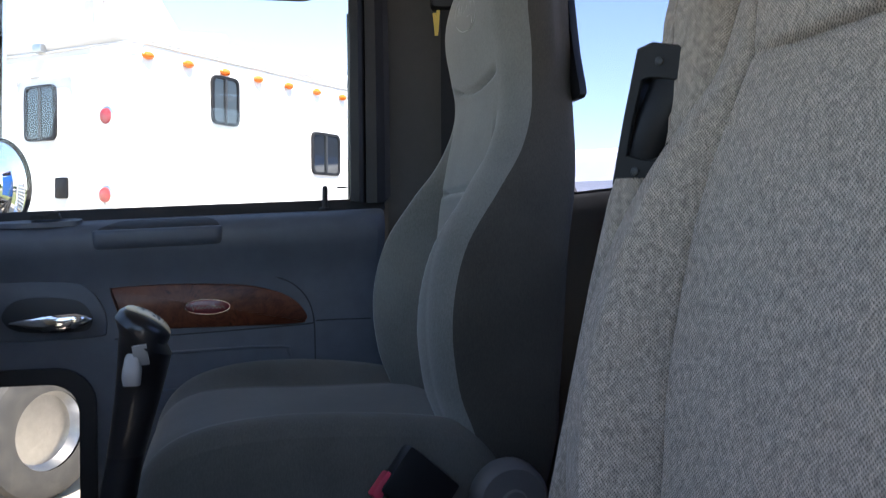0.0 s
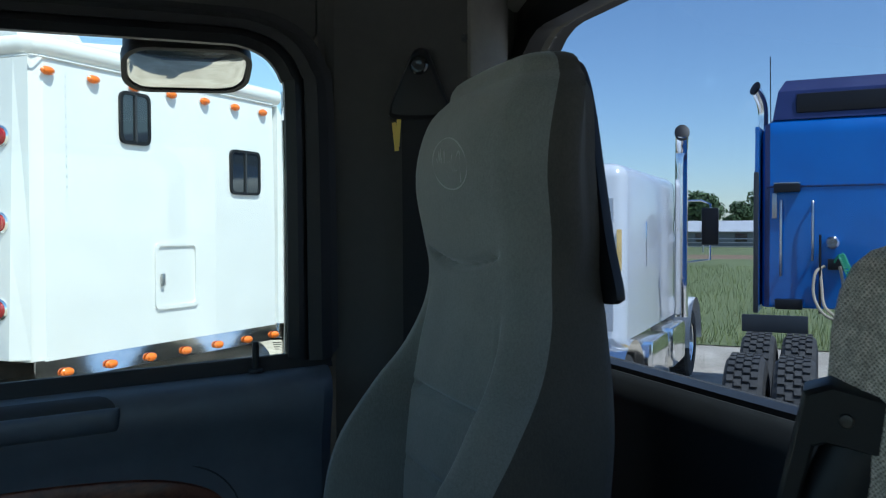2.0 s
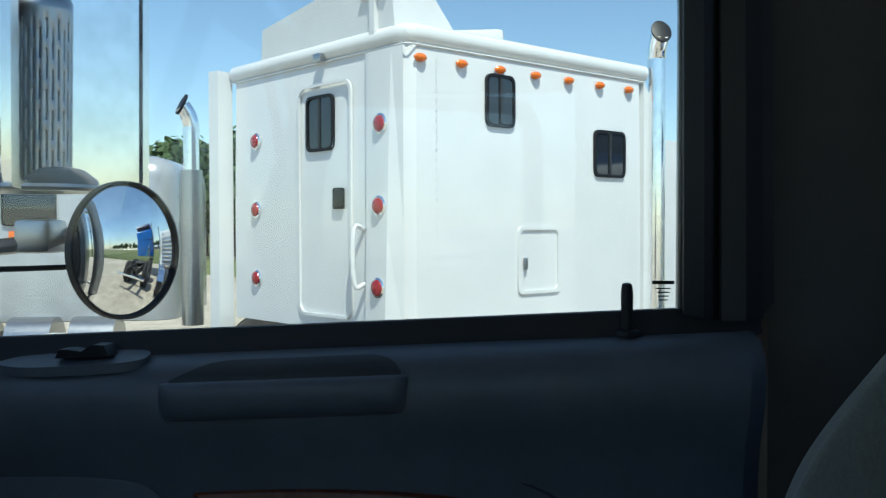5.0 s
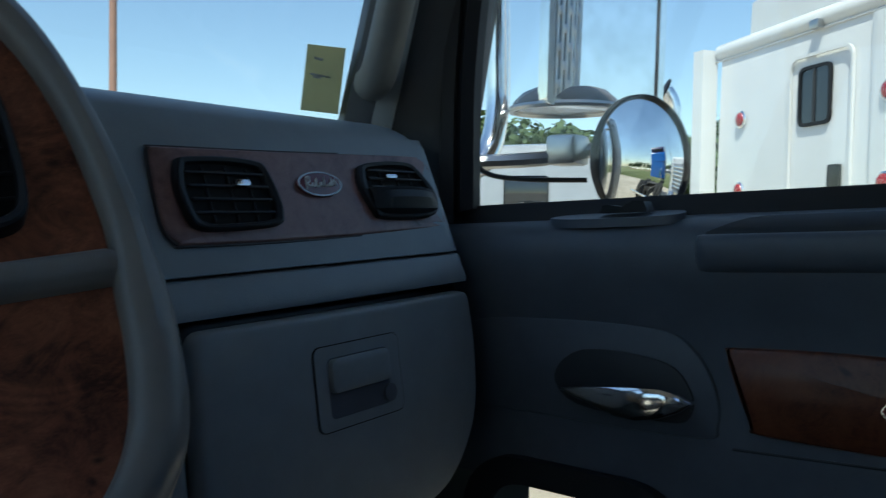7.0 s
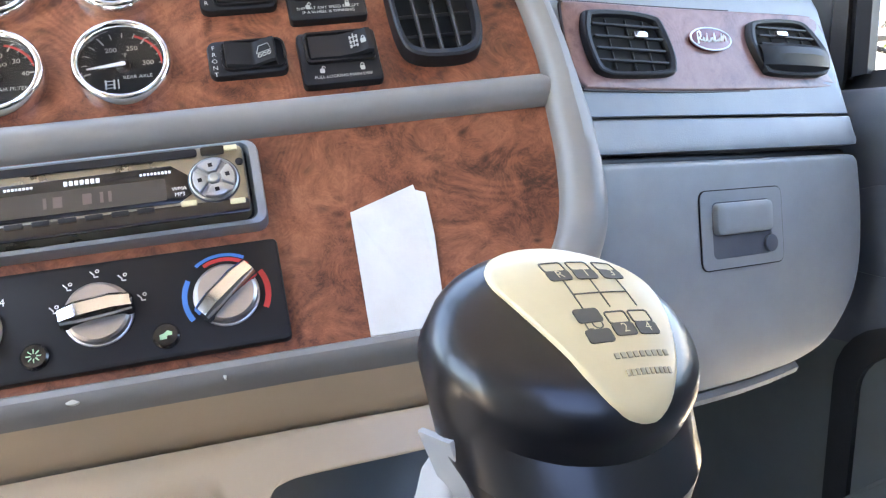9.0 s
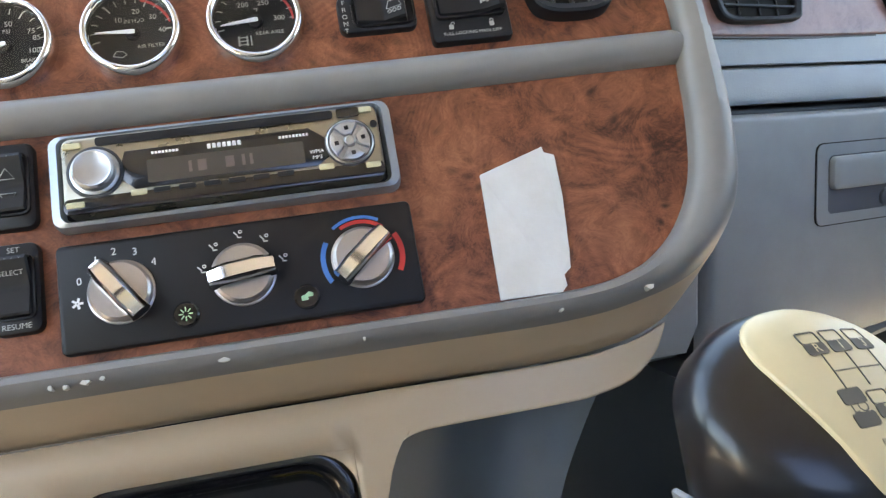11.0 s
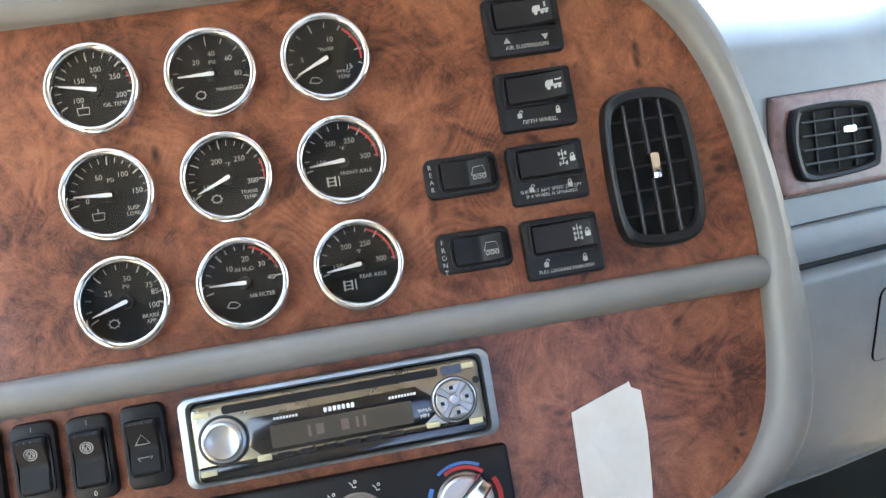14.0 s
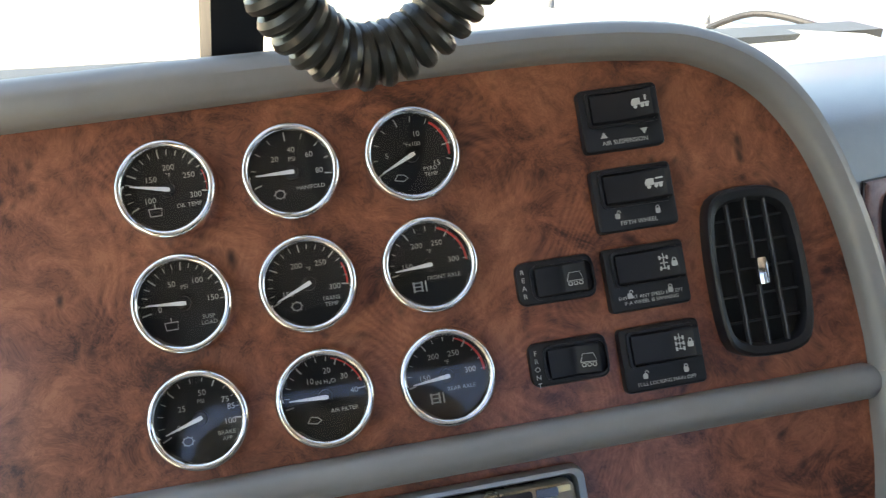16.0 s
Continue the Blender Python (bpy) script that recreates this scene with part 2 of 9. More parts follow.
BURL = wood_material("walnut_burl_veneer", (0.046, 0.0125, 0.0065), (0.180, 0.056, 0.029), (0.32, 0.116, 0.060))
BURL_DOOR = wood_material("walnut_door_veneer", (0.065, 0.016, 0.007), (0.13, 0.036, 0.016), (0.18, 0.056, 0.025), coat=0.15, scale=0.8)
POLISHED = material("polished_chrome", (0.84, 0.83, 0.81), 0.05, metal=1.0, scale=15)
CHROME = material("chrome", (0.95, 0.95, 0.95), 0.12, metal=1.0, scale=15)
SILVER = material("silver_painted_plastic", (0.55, 0.56, 0.57), 0.28, metal=0.9, scale=40)
CHAMPAGNE = material("champagne_silver_plastic", (0.33, 0.30, 0.24), 0.28, metal=0.85, scale=40)
TWEED = tweed_material("grey_tweed_cloth", (0.72, 0.625, 0.52), (0.115, 0.10, 0.085))
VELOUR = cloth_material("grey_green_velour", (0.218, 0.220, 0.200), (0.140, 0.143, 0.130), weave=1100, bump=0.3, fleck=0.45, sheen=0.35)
# darker copies of the seat velour: shade painted on the sides and cushion
VELOUR_SHADED = cloth_material("shaded_velour", (0.078, 0.071, 0.060), (0.052, 0.047, 0.040), weave=1100, bump=0.3, fleck=0.45, sheen=0.12)
VELOUR_CUSHION_SHADED = cloth_material("shaded_cushion_velour", (0.122, 0.120, 0.108), (0.082, 0.081, 0.072), weave=1100, bump=0.3, fleck=0.45, sheen=0.2)
WHITE_INK = material("white_printing", (0.8, 0.8, 0.8), 0.5)
DIAL_INK = material("dial_printing", (0.44, 0.44, 0.42), 0.5)
RED_INK = material("red_printing", (0.55, 0.03, 0.03), 0.5)
BLUE_INK = material("blue_printing", (0.03, 0.17, 0.5), 0.5)
GREEN_INK = material("pale_green_printing", (0.32, 0.55, 0.34), 0.5)
GOLD_INK = material("pale_gold_printing", (0.6, 0.55, 0.35), 0.5)
GREY_INK = material("grey_printing", (0.2, 0.2, 0.19), 0.5)
DIAL = material("dial_face", (0.008, 0.008, 0.009), 0.7, scale=60, spec=0.2)
LCD = material("grey_display", (0.050, 0.046, 0.043), 0.14, coat=0.5)
PAPER = material("worn_white_paper", (0.66, 0.65, 0.63), 0.85, color2=(0.59, 0.575, 0.55), scale=40, bump=0.15, bump_scale=120)
IVORY = material("ivory_plastic", (0.72, 0.60, 0.36), 0.35, scale=30)
BADGE_RED = material("dark_red_enamel", (0.16, 0.012, 0.02), 0.3, coat=0.6)
YELLOW = material("yellow_plastic", (0.75, 0.5, 0.03), 0.45)
PINK_RED = material("red_button", (0.6, 0.05, 0.10), 0.4)
GLASS = glass_material("window_glass", (0.97, 0.985, 0.98), 0.035)
TINT_GLASS = material("dark_vehicle_glass", (0.02, 0.025, 0.03), 0.05, coat=0.3, spec=0.8)
MIRROR = material("mirror_silver", (0.9, 0.91, 0.92), 0.01, metal=1.0)
GAUGE_GLASS = glass_material("gauge_glass", (0.93, 0.93, 0.93), 0.036)
WHITE_PAINT = material("white_truck_paint", (0.71, 0.715, 0.71), 0.22, color2=(0.675, 0.68, 0.675), scale=3, coat=0.4, stain=0.08)
BLUE_PAINT = material("blue_truck_paint", (0.012, 0.12, 0.42), 0.25, color2=(0.01, 0.10, 0.37), scale=3, coat=0.5)
NAVY_PAINT = material("navy_truck_paint", (0.02, 0.03, 0.12), 0.35, scale=3)
RED_PAINT = material("red_truck_paint", (0.42, 0.02, 0.02), 0.25, scale=3, coat=0.5)
SILVER_PAINT = material("grey_truck_paint", (0.42, 0.43, 0.44), 0.25, metal=0.2, scale=3, coat=0.4)
ORANGE_LENS = material("amber_lens", (0.8, 0.17, 0.01), 0.2, coat=0.4)
RED_LENS = material("red_lens", (0.32, 0.01, 0.015), 0.2, coat=0.4)
STEEL = material("brushed_steel", (0.5, 0.5, 0.5), 0.3, metal=1.0, color2=(0.42, 0.42, 0.42), scale=25)
FRAME_STEEL = material("dirty_black_frame", (0.035, 0.033, 0.03), 0.7, color2=(0.07, 0.062, 0.05), scale=6, bump=0.2, bump_scale=60)
TYRE = material("tyre_rubber", (0.035, 0.034, 0.033), 0.85, color2=(0.06, 0.056, 0.05), scale=9, bump=0.3, bump_scale=80)
GRAVEL = material("pale_gravel", (0.58, 0.51, 0.41), 0.95, color2=(0.42, 0.365, 0.285), scale=2.2, bump=0.9, bump_scale=28, stain=0.5, detail=10)
GRASS_SOIL = material("mown_field", (0.20, 0.225, 0.09), 0.95, color2=(0.15, 0.175, 0.065), scale=0.7, bump=0.9, bump_scale=6, stain=0.5, detail=10)
GRASS = material("grass_blades", (0.19, 0.24, 0.08), 0.8, color2=(0.27, 0.28, 0.12), scale=1.5)
SOIL = material("bare_reddish_soil", (0.27, 0.17, 0.10), 0.95, color2=(0.2, 0.13, 0.08), scale=0.8, bump=0.5, bump_scale=5)
LEAF = material("tree_leaves", (0.085, 0.13, 0.045), 0.75, color2=(0.05, 0.085, 0.028), scale=0.35, detail=8)
BARK = material("tree_bark", (0.1, 0.075, 0.05), 0.9, scale=6, bump=0.6, bump_scale=20)
CONCRETE = material("grey_concrete", (0.36, 0.36, 0.35), 0.85, scale=2, stain=0.4)
ROOFING = material("pale_metal_roof", (0.55, 0.55, 0.54), 0.5, scale=1)
BUILDING_WALL = material("grey_building_wall", (0.2, 0.21, 0.22), 0.7, scale=1)
POLE_WOOD = material("weathered_pole", (0.13, 0.095, 0.07), 0.9, scale=5)

# ---- mesh helpers ----


def bm_to(name, bm, mat, smooth=True):
    me = bpy.data.meshes.new(name)
    bmesh.ops.recalc_face_normals(bm, faces=bm.faces[:])
    bm.to_mesh(me)
    bm.free()
    me.materials.append(mat)
    if smooth:
        me.polygons.foreach_set("use_smooth", [True] * len(me.polygons))
        me.set_sharp_from_angle(angle=radians(35))
    return me


def part(name, bm, mat, parent=None, label="", smooth=True):
    """Links a bmesh as one mesh object under a thing or a part."""
    ob = new(name, bm_to(name, bm, mat, smooth))
    if parent is not None:
        ob.parent = parent
    if label:
        ob["label"] = label
    return ob


def thing(name, m=None, label="", category="", group="", kind=""):
    ob = new(name)
    ob.empty_display_size = 0.02
    if m is not None:
        ob.matrix_world = m
    return tagged(ob, label, category, group, kind)


def solo(name, bm, mat, label, category, group="", kind="", m=None, smooth=True):
    ob = new(name, bm_to(name, bm, mat, smooth))
    if m is not None:
        ob.matrix_world = m
    return tagged(ob, label, category, group, kind)


def box(bm, c, s, bevel=0.0, m=None, seg=2):
    r = bmesh.ops.create_cube(bm, size=1.0)
    vs = r["verts"]
    for v in vs:
        v.co = Vector((c[0] + v.co.x * s[0], c[1] + v.co.y * s[1], c[2] + v.co.z * s[2]))
    if bevel:
        es = list({e for v in vs for e in v.link_edges})
        r = bmesh.ops.bevel(bm, geom=es, offset=bevel, segments=seg, affect="EDGES", profile=0.6)
        vs = list({v for v in vs if v.is_valid} | set(r["verts"]))
    if m is not None:
        bmesh.ops.transform(bm, matrix=m, verts=vs)
    return bm


def cyl(bm, a, b, r1, r2=None, seg=20, caps=True):
    a, b = Vector(a), Vector(b)
    d = b - a
    r = bmesh.ops.create_cone(bm, cap_ends=caps, segments=seg, radius1=r1, radius2=r1 if r2 is None else r2, depth=d.length)
    m = Matrix.Translation((a + b) / 2) @ d.to_track_quat("Z", "Y").to_matrix().to_4x4()
    bmesh.ops.transform(bm, matrix=m, verts=r["verts"])
    return bm


def lathe(bm, prof, seg=32, m=None):
    """Turns (radius, height) points about z."""
    rings = []
    vs = []
    for r, h in prof:
        if r < 1e-6:
            ring = [bm.verts.new((0, 0, h))]
        else:
            ring = [bm.verts.new((r * math.cos(2 * math.pi * i / seg), r * math.sin(2 * math.pi * i / seg), h)) for i in range(seg)]
        rings.append(ring)
        vs += ring
    for p, q in zip(rings, rings[1:]):
        for i in range(seg):
            j = (i + 1) % seg
            if len(p) == 1 and len(q) == 1:
                continue
            if len(p) == 1:
                bm.faces.new((p[0], q[i], q[j]))
            elif len(q) == 1:
                bm.faces.new((p[i], p[j], q[0]))
            else:
                bm.faces.new((p[i], p[j], q[j], q[i]))
    if m is not None:
        bmesh.ops.transform(bm, matrix=m, verts=vs)
    return bm


def catmull(pts, n=6, closed=False):
    pts = [Vector(p) for p in pts]
    out = []
    k = len(pts)
    for i in range(k if closed else k - 1):
        p0, p1 = pts[(i - 1) % k if closed else max(i - 1, 0)], pts[i]
        p2, p3 = pts[(i + 1) % k], pts[(i + 2) % k if closed else min(i + 2, k - 1)]
        for j in range(n):
            t = j / n
            out.append(0.5 * ((2 * p1) + (p2 - p0) * t + (2 * p0 - 5 * p1 + 4 * p2 - p3) * t * t + (3 * p1 - p0 - 3 * p2 + p3) * t ** 3))
    if not closed:
        out.append(pts[-1])
    return out


def tube(bm, pts, r, seg=10, smooth=0, caps=True):
    """A tube along points; r a number or one for each point."""
    pts = [Vector(p) for p in pts]
    if smooth:
        pts = catmull(pts, smooth)
    rs = r if isinstance(r, (list, tuple)) else [r] * len(pts)
    rings = []
    up = Vector((0, 0, 1))
    side = None
    for i, p in enumerate(pts):
        d = (pts[min(i + 1, len(pts) - 1)] - pts[max(i - 1, 0)]).normalized()
        if side is None:
            side = d.cross(up if abs(d.z) < 0.9 else Vector((1, 0, 0))).normalized()
        else:
            side = (side - d * side.dot(d)).normalized()
        w = d.cross(side)
        rings.append([bm.verts.new(p + rs[i] * (math.cos(2 * math.pi * k / seg) * side + math.sin(2 * math.pi * k / seg) * w)) for k in range(seg)])
    for a, b in zip(rings, rings[1:]):
        for k in range(seg):
            bm.faces.new((a[k], a[(k + 1) % seg], b[(k + 1) % seg], b[k]))
    if caps:
        bm.faces.new(rings[0][::-1])
        bm.faces.new(rings[-1])
    return bm


def loft(bm, rows, closed=False, cap=False):
    """Joins rows of points (equal counts) by quads."""
    rings = [[bm.verts.new(p) for p in row] for row in rows]
    n = len(rings[0])
    for a, b in zip(rings, rings[1:]):
        for k in range(n if closed else n - 1):
            bm.faces.new((a[k], a[(k + 1) % n], b[(k + 1) % n], b[k]))
    if cap:
        bm.faces.new(rings[0][::-1])
        bm.faces.new(rings[-1])
    return bm


def rrect(w, h, r, seg=5, cx=0.0, cy=0.0):
    """The outline of a rounded rectangle, counter-clockwise."""
    pts = []
    r = min(r, w / 2 - 1e-5, h / 2 - 1e-5)
    for sx, sy, a0 in ((1, 1, 0), (-1, 1, 90), (-1, -1, 180), (1, -1, 270)):
        for i in range(seg + 1):
            a = radians(a0 + 90 * i / seg)
            pts.append((cx + sx * (w / 2 - r) + r * math.cos(a), cy + sy * (h / 2 - r) + r * math.sin(a)))
    return pts


def prism(bm, outline, z0, z1, bevel=0.0, m=None):
    """A plate from an outline (x, y) between two heights, with its top edge eased."""
    n = len(outline)
    cx, cy = sum(p[0] for p in outline) / n, sum(p[1] for p in outline) / n

    def inset(d):
        out = []
        for i in range(n):
            p, a, b = Vector(outline[i]), Vector(outline[i - 1]), Vector(outline[(i + 1) % n])
            t = (b - a)
            if t.length < 1e-9:
                t = Vector((1, 0))
            t.normalize()
            nn = Vector((-t.y, t.x))
            out.append(p + nn * d)
        return out
    area = sum(outline[i - 1][0] * outline[i][1] - outline[i][0] * outline[i - 1][1] for i in range(n))
    sg = 1 if area > 0 else -1
    rows = [[(x, y, z0) for x, y in outline]]
    if bevel:
        up = 1 if z1 > z0 else -1
        rows.append([(x, y, z1 - up * bevel) for x, y in outline])
        rows.append([(p.x, p.y, z1 - up * bevel * 0.3) for p in inset(sg * bevel * 0.3)])
        rows.append([(p.x, p.y, z1) for p in inset(sg * bevel)])
    else:
        rows.append([(x, y, z1) for x, y in outline])
    old = set(bm.verts)
    loft(bm, rows, closed=True, cap=True)
    if m is not None:
        bmesh.ops.transform(bm, matrix=m, verts=[v for v in bm.verts if v not in old])
    return bm


def frame_ring(bm, outer, inner, z0, z1, m=None):
    """A flat frame between two outlines of the same count, with depth."""
    rings = [[bm.verts.new((x, y, z)) for x, y in o] for o, z in ((outer, z0), (outer, z1), (inner, z1), (inner, z0))]
    n = len(outer)
    for a, b in zip(rings, rings[1:] + rings[:1]):
        for k in range(n):
            bm.faces.new((a[k], a[(k + 1) % n], b[(k + 1) % n], b[k]))
    if m is not None:
        bmesh.ops.transform(bm, matrix=m, verts=[v for r in rings for v in r])
    return bm


def lettering(text, size, m=None, bm=None, align="CENTER", depth=0.0):
    """Words in the built-in font as a mesh, in the plane z = 0."""
    cu = bpy.data.curves.new("lettering", "FONT")
    cu.body, cu.size, cu.align_x, cu.align_y = text, size, align, "CENTER"
    cu.extrude = depth
    cu.resolution_u = 3
    ob = bpy.data.objects.new("lettering", cu)
    me = bpy.data.meshes.new_from_object(ob)
    bpy.data.objects.remove(ob)
    bpy.data.curves.remove(cu)
    bm = bm or bmesh.new()
    old = set(bm.verts)
    bm.from_mesh(me)
    bpy.data.meshes.remove(me)
    if m is not None:
        bmesh.ops.transform(bm, matrix=m, verts=[v for v in bm.verts if v not in old])
    return bm


def at(x, y, z=0.0, rz=0.0):
    return pose(x, y, z, 0, 0, rz)

# ---- cab shell ----


def side_x(sx, x):
    """x on the passenger side, or its mirror image on the driver side."""
    return x if sx > 0 else 0.24 - x


def sill(y):
    return 0.9545 - 0.0480 * (y + 0.10)


def ledge(y):
    """Height of the door's padded top, a little below the glass."""
    return sill(y) - 0.012


def xz_plate(bm, outline, y0, y1, bevel=0.0):
    """A plate whose outline lies in x, z and whose depth runs along y."""
    return prism(bm, outline, -y0, -y1, bevel, m=Matrix(((1, 0, 0, 0), (0, 0, -1, 0), (0, 1, 0, 0), (0, 0, 0, 1))))


YZ = Matrix(((0, 0, 1, 0), (1, 0, 0, 0), (0, 1, 0, 0), (0, 0, 0, 1)))  # outline (y, z), depth along x


def yz_plate(bm, outline, x0, x1, bevel=0.0):
    return prism(bm, outline, x0, x1, bevel, m=YZ)


floor_bm = bmesh.new()
box(floor_bm, (0.12, 0.25, -0.03), (1.70, 1.60, 0.06))
solo("floor", floor_bm, material("dark_floor_mat", (0.02, 0.02, 0.021), 0.8, scale=40, bump=0.4, bump_scale=150),
     "black rubber floor mat of the cab", "floor", kind="structure")

# roof with a cloth headliner
bm = bmesh.new()
rows = []
for i in range(13):
    x = -0.69 + 1.62 * i / 12
    z = 1.475 + 0.11 * (1 - abs((x - 0.12) / 0.81) ** 3)
    rows.append([(x, y, z - 0.05 * max(0, (y - 0.3)) ** 1.5) for y in (-0.50, -0.3, 0.0, 0.3, 0.45, 0.58)])
rows2 = [[(x, y, z + 0.03) for x, y, z in r] for r in rows]
loft(bm, rows)
loft(bm, rows2)
solo("ceiling", bm, LINER, "pale grey cloth headliner of the cab roof", "ceiling", kind="structure")

# rear wall with the wide window
MID = 0.12  # middle of the cab
WIN_R = rrect(1.56, 0.482, 0.10, 6, MID, 1.199)
bm = bmesh.new()
outer = [(-0.72 if x < MID else 0.96, 0.0 if z < 1.17 else 1.62) for x, z in WIN_R]
frame_ring(bm, outer, WIN_R, 0.47, 0.52, m=Matrix(((1, 0, 0, 0), (0, 0, -1, 0), (0, 1, 0, 0), (0, 0, 0, 1))))
wall_rear = solo("wall_rear", bm, PILLAR_CLOTH, "dark cloth-covered rear wall of the cab", "wall", kind="structure", smooth=False)
window_rear = thing("window_1", None, "wide rear cab window in a black rubber seal", "window", kind="structure")
bm = bmesh.new()
frame_ring(bm, rrect(1.61, 0.532, 0.12, 6, MID, 1.199), rrect(1.54, 0.462, 0.095, 6, MID, 1.199), 0.452, 0.478, m=Matrix(((1, 0, 0, 0), (0, 0, -1, 0), (0, 1, 0, 0), (0, 0, 0, 1))))
part("window_seal", bm, BLACK, window_rear)
bm = bmesh.new()
xz_plate(bm, rrect(1.55, 0.472, 0.10, 6, MID, 1.199), -0.492, -0.496)
pane = part("window_pane", bm, glass_material("tinted_rear_glass", (0.72, 0.74, 0.83), 0.05), window_rear)
pane.visible_shadow = False
# padded ledge under the rear window
bm = bmesh.new()
rows = [[(x, y, z) for y, z in ((-0.452, 0.962), (-0.447, 0.963), (-0.440, 0.955), (-0.436, 0.925), (-0.438, 0.60), (-0.441, 0.20), (-0.47, 0.0))] for x in (-0.68, 0.12, 0.90)]
loft(bm, rows)
part("rear_ledge", bm, material("rear_panel_vinyl", (0.020, 0.023, 0.029), 0.5, color2=(0.016, 0.018, 0.023), scale=22, bump=0.3, bump_scale=800), wall_rear, "black moulded ledge below the rear window")

# rear pillar cover running inwards from the door, and the pale rounded corner column behind it
CORNER = material("corner_trim_grey", (0.15, 0.142, 0.127), 0.7, scale=50, bump=0.2, bump_scale=900)
for sx in (1, -1):
    bm = bmesh.new()
    loft(bm, [[(side_x(sx, x), y, z) for x, y in ((0.945, -0.150), (0.918, -0.162), (0.904, -0.170), (0.896, -0.188), (0.866, -0.245), (0.838, -0.292), (0.812, -0.328), (0.806, -0.338))] for z in (0.0, 0.5, 1.0, 1.52)])
    solo("pillar_rear", bm, PILLAR_CLOTH, "dark cloth-covered rear pillar of the cab", "pillar", kind="structure")
    bm = bmesh.new()
    prof = catmull([(0.806, -0.337, 0), (0.8, -0.340, 0), (0.801, -0.352, 0), (0.808, -0.372, 0), (0.824, -0.396, 0), (0.852, -0.418, 0), (0.885, -0.436, 0), (0.912, -0.450, 0), (0.925, -0.475, 0)], 3)
    loft(bm, [[(side_x(sx, p.x), p.y, z) for p in prof] for z in (0.0, 0.5, 0.95, 1.2, 1.4, 1.52)])
    solo("corner_trim", bm, CORNER, "grey moulded trim rounding the cab's rear corner", "trim", kind="structure")

# side walls behind and above the doors
for sx, nm in ((1, "wall_right"), (-1, "wall_left")):
    bm = bmesh.new()
    box(bm, (side_x(sx, 0.945), -0.33, 0.74), (0.05, 0.36, 1.52), 0.004)
    box(bm, (side_x(sx, 0.950), 0.25, 1.455), (0.06, 0.80, 0.09), 0.012)
    box(bm, (side_x(sx, 0.955), 0.85, 0.45), (0.05, 0.46, 0.94), 0.004)
    solo(nm, bm, PILLAR_CLOTH, "dark cloth-covered side wall of the cab", "wall", kind="structure")
bm = bmesh.new()
lathe(bm, [(0, 0.006), (0.004, 0.005), (0.006, 0.001), (0.006, 0)], 12, m=pose(0.8095, -0.3325, 1.403, 90, 0, -61))
solo("trim_screw", bm, DARK, "small dark screw head in the corner trim", "screw")

# firewall under the windshield
bm = bmesh.new()
box(bm, (0.12, 0.98, 0.48), (1.72, 0.05, 0.98))
solo("wall_front", bm, DARK, "dark firewall under the windshield", "wall", kind="structure")


def shield_y(z):
    return 0.752 - 0.35 * (z - 1.0)


# windshield: two panes and a middle post
shield = thing("window_2", None, "two-piece raked windshield with a black middle post", "window", kind="structure")
for x0, x1 in ((-0.62, 0.103), (0.14, 0.882)):
    bm = bmesh.new()
    rows = []
    for d in (0.0, 0.006):
        rows.append([(x, shield_y(z) + d, z) for x, z in ((x0, 0.985), (x1, 0.985), (x1 - 0.02 * (x1 > 0.5), 1.45), (x0 + 0.02 * (x0 < -0.5), 1.45))])
    loft(bm, rows, closed=True, cap=True)
    p = part("window_pane", bm, GLASS, shield, smooth=False)
    p.visible_shadow = False
bm = bmesh.new()
loft(bm, [[(x, shield_y(z) + d, z) for x, d in ((0.106, -0.012), (0.137, -0.012), (0.137, 0.03), (0.106, 0.03))] for z in (0.97, 1.2, 1.47)], closed=True, cap=True)
part("middle_post", bm, BLACK, shield)
bm = bmesh.new()
box(bm, (0.12, shield_y(1.46), 1.475), (1.60, 0.06, 0.08), 0.015)
part("top_rail", bm, DARK, shield)
# windshield sticker
bm = bmesh.new()
q = [(0.789, 1.094), (0.844, 1.099), (0.858, 1.030), (0.801, 1.0285)]
loft(bm, [[(x, shield_y(z) - 0.003 - d, z) for x, z in q] for d in (0, 0.0006)], closed=True, cap=True)
STICKER = material("sun_bleached_sticker", (0.62, 0.62, 0.48), 0.8, color2=(0.55, 0.55, 0.42), scale=60)
nt = STICKER.node_tree
through_paper, paper_mix = nt.nodes.new("ShaderNodeBsdfTranslucent"), nt.nodes.new("ShaderNodeMixShader")
through_paper.inputs["Color"].default_value = (0.62, 0.60, 0.42, 1)
paper_mix.inputs[0].default_value = 0.75
nt.links.new(nt.nodes["Principled BSDF"].outputs[0], paper_mix.inputs[1])
nt.links.new(through_paper.outputs[0], paper_mix.inputs[2])
nt.links.new(paper_mix.outputs[0], nt.nodes["Material Output"].inputs["Surface"])
stk = solo("windshield_sticker", bm, STICKER, "faded olive sticker stuck on the windshield", "sticker", smooth=False)
bm = bmesh.new()
for x, z, w, h in ((0.808, 1.082, 0.012, 0.003), (0.816, 1.066, 0.030, 0.002), (0.812, 1.064, 0.012, 0.003)):
    box(bm, (x, shield_y(z) - 0.0045, z), (w, 0.0006, h))
part("scuff", bm, WHITE_INK, stk)

# small dark maker's mark etched low on the windshield, drawn as a bar
bm = bmesh.new()
for k in range(6):
    z = 1.0072 + 0.0004 * math.sin(k * 2.1)
    box(bm, (0.806 + 0.0048 * k, shield_y(z) - 0.002, z), (0.0036, 0.0006, 0.0052), m=None)
part("etched_mark", bm, BLACK, shield, "small dark etched glass mark", smooth=False)["kind"] = "stuff"

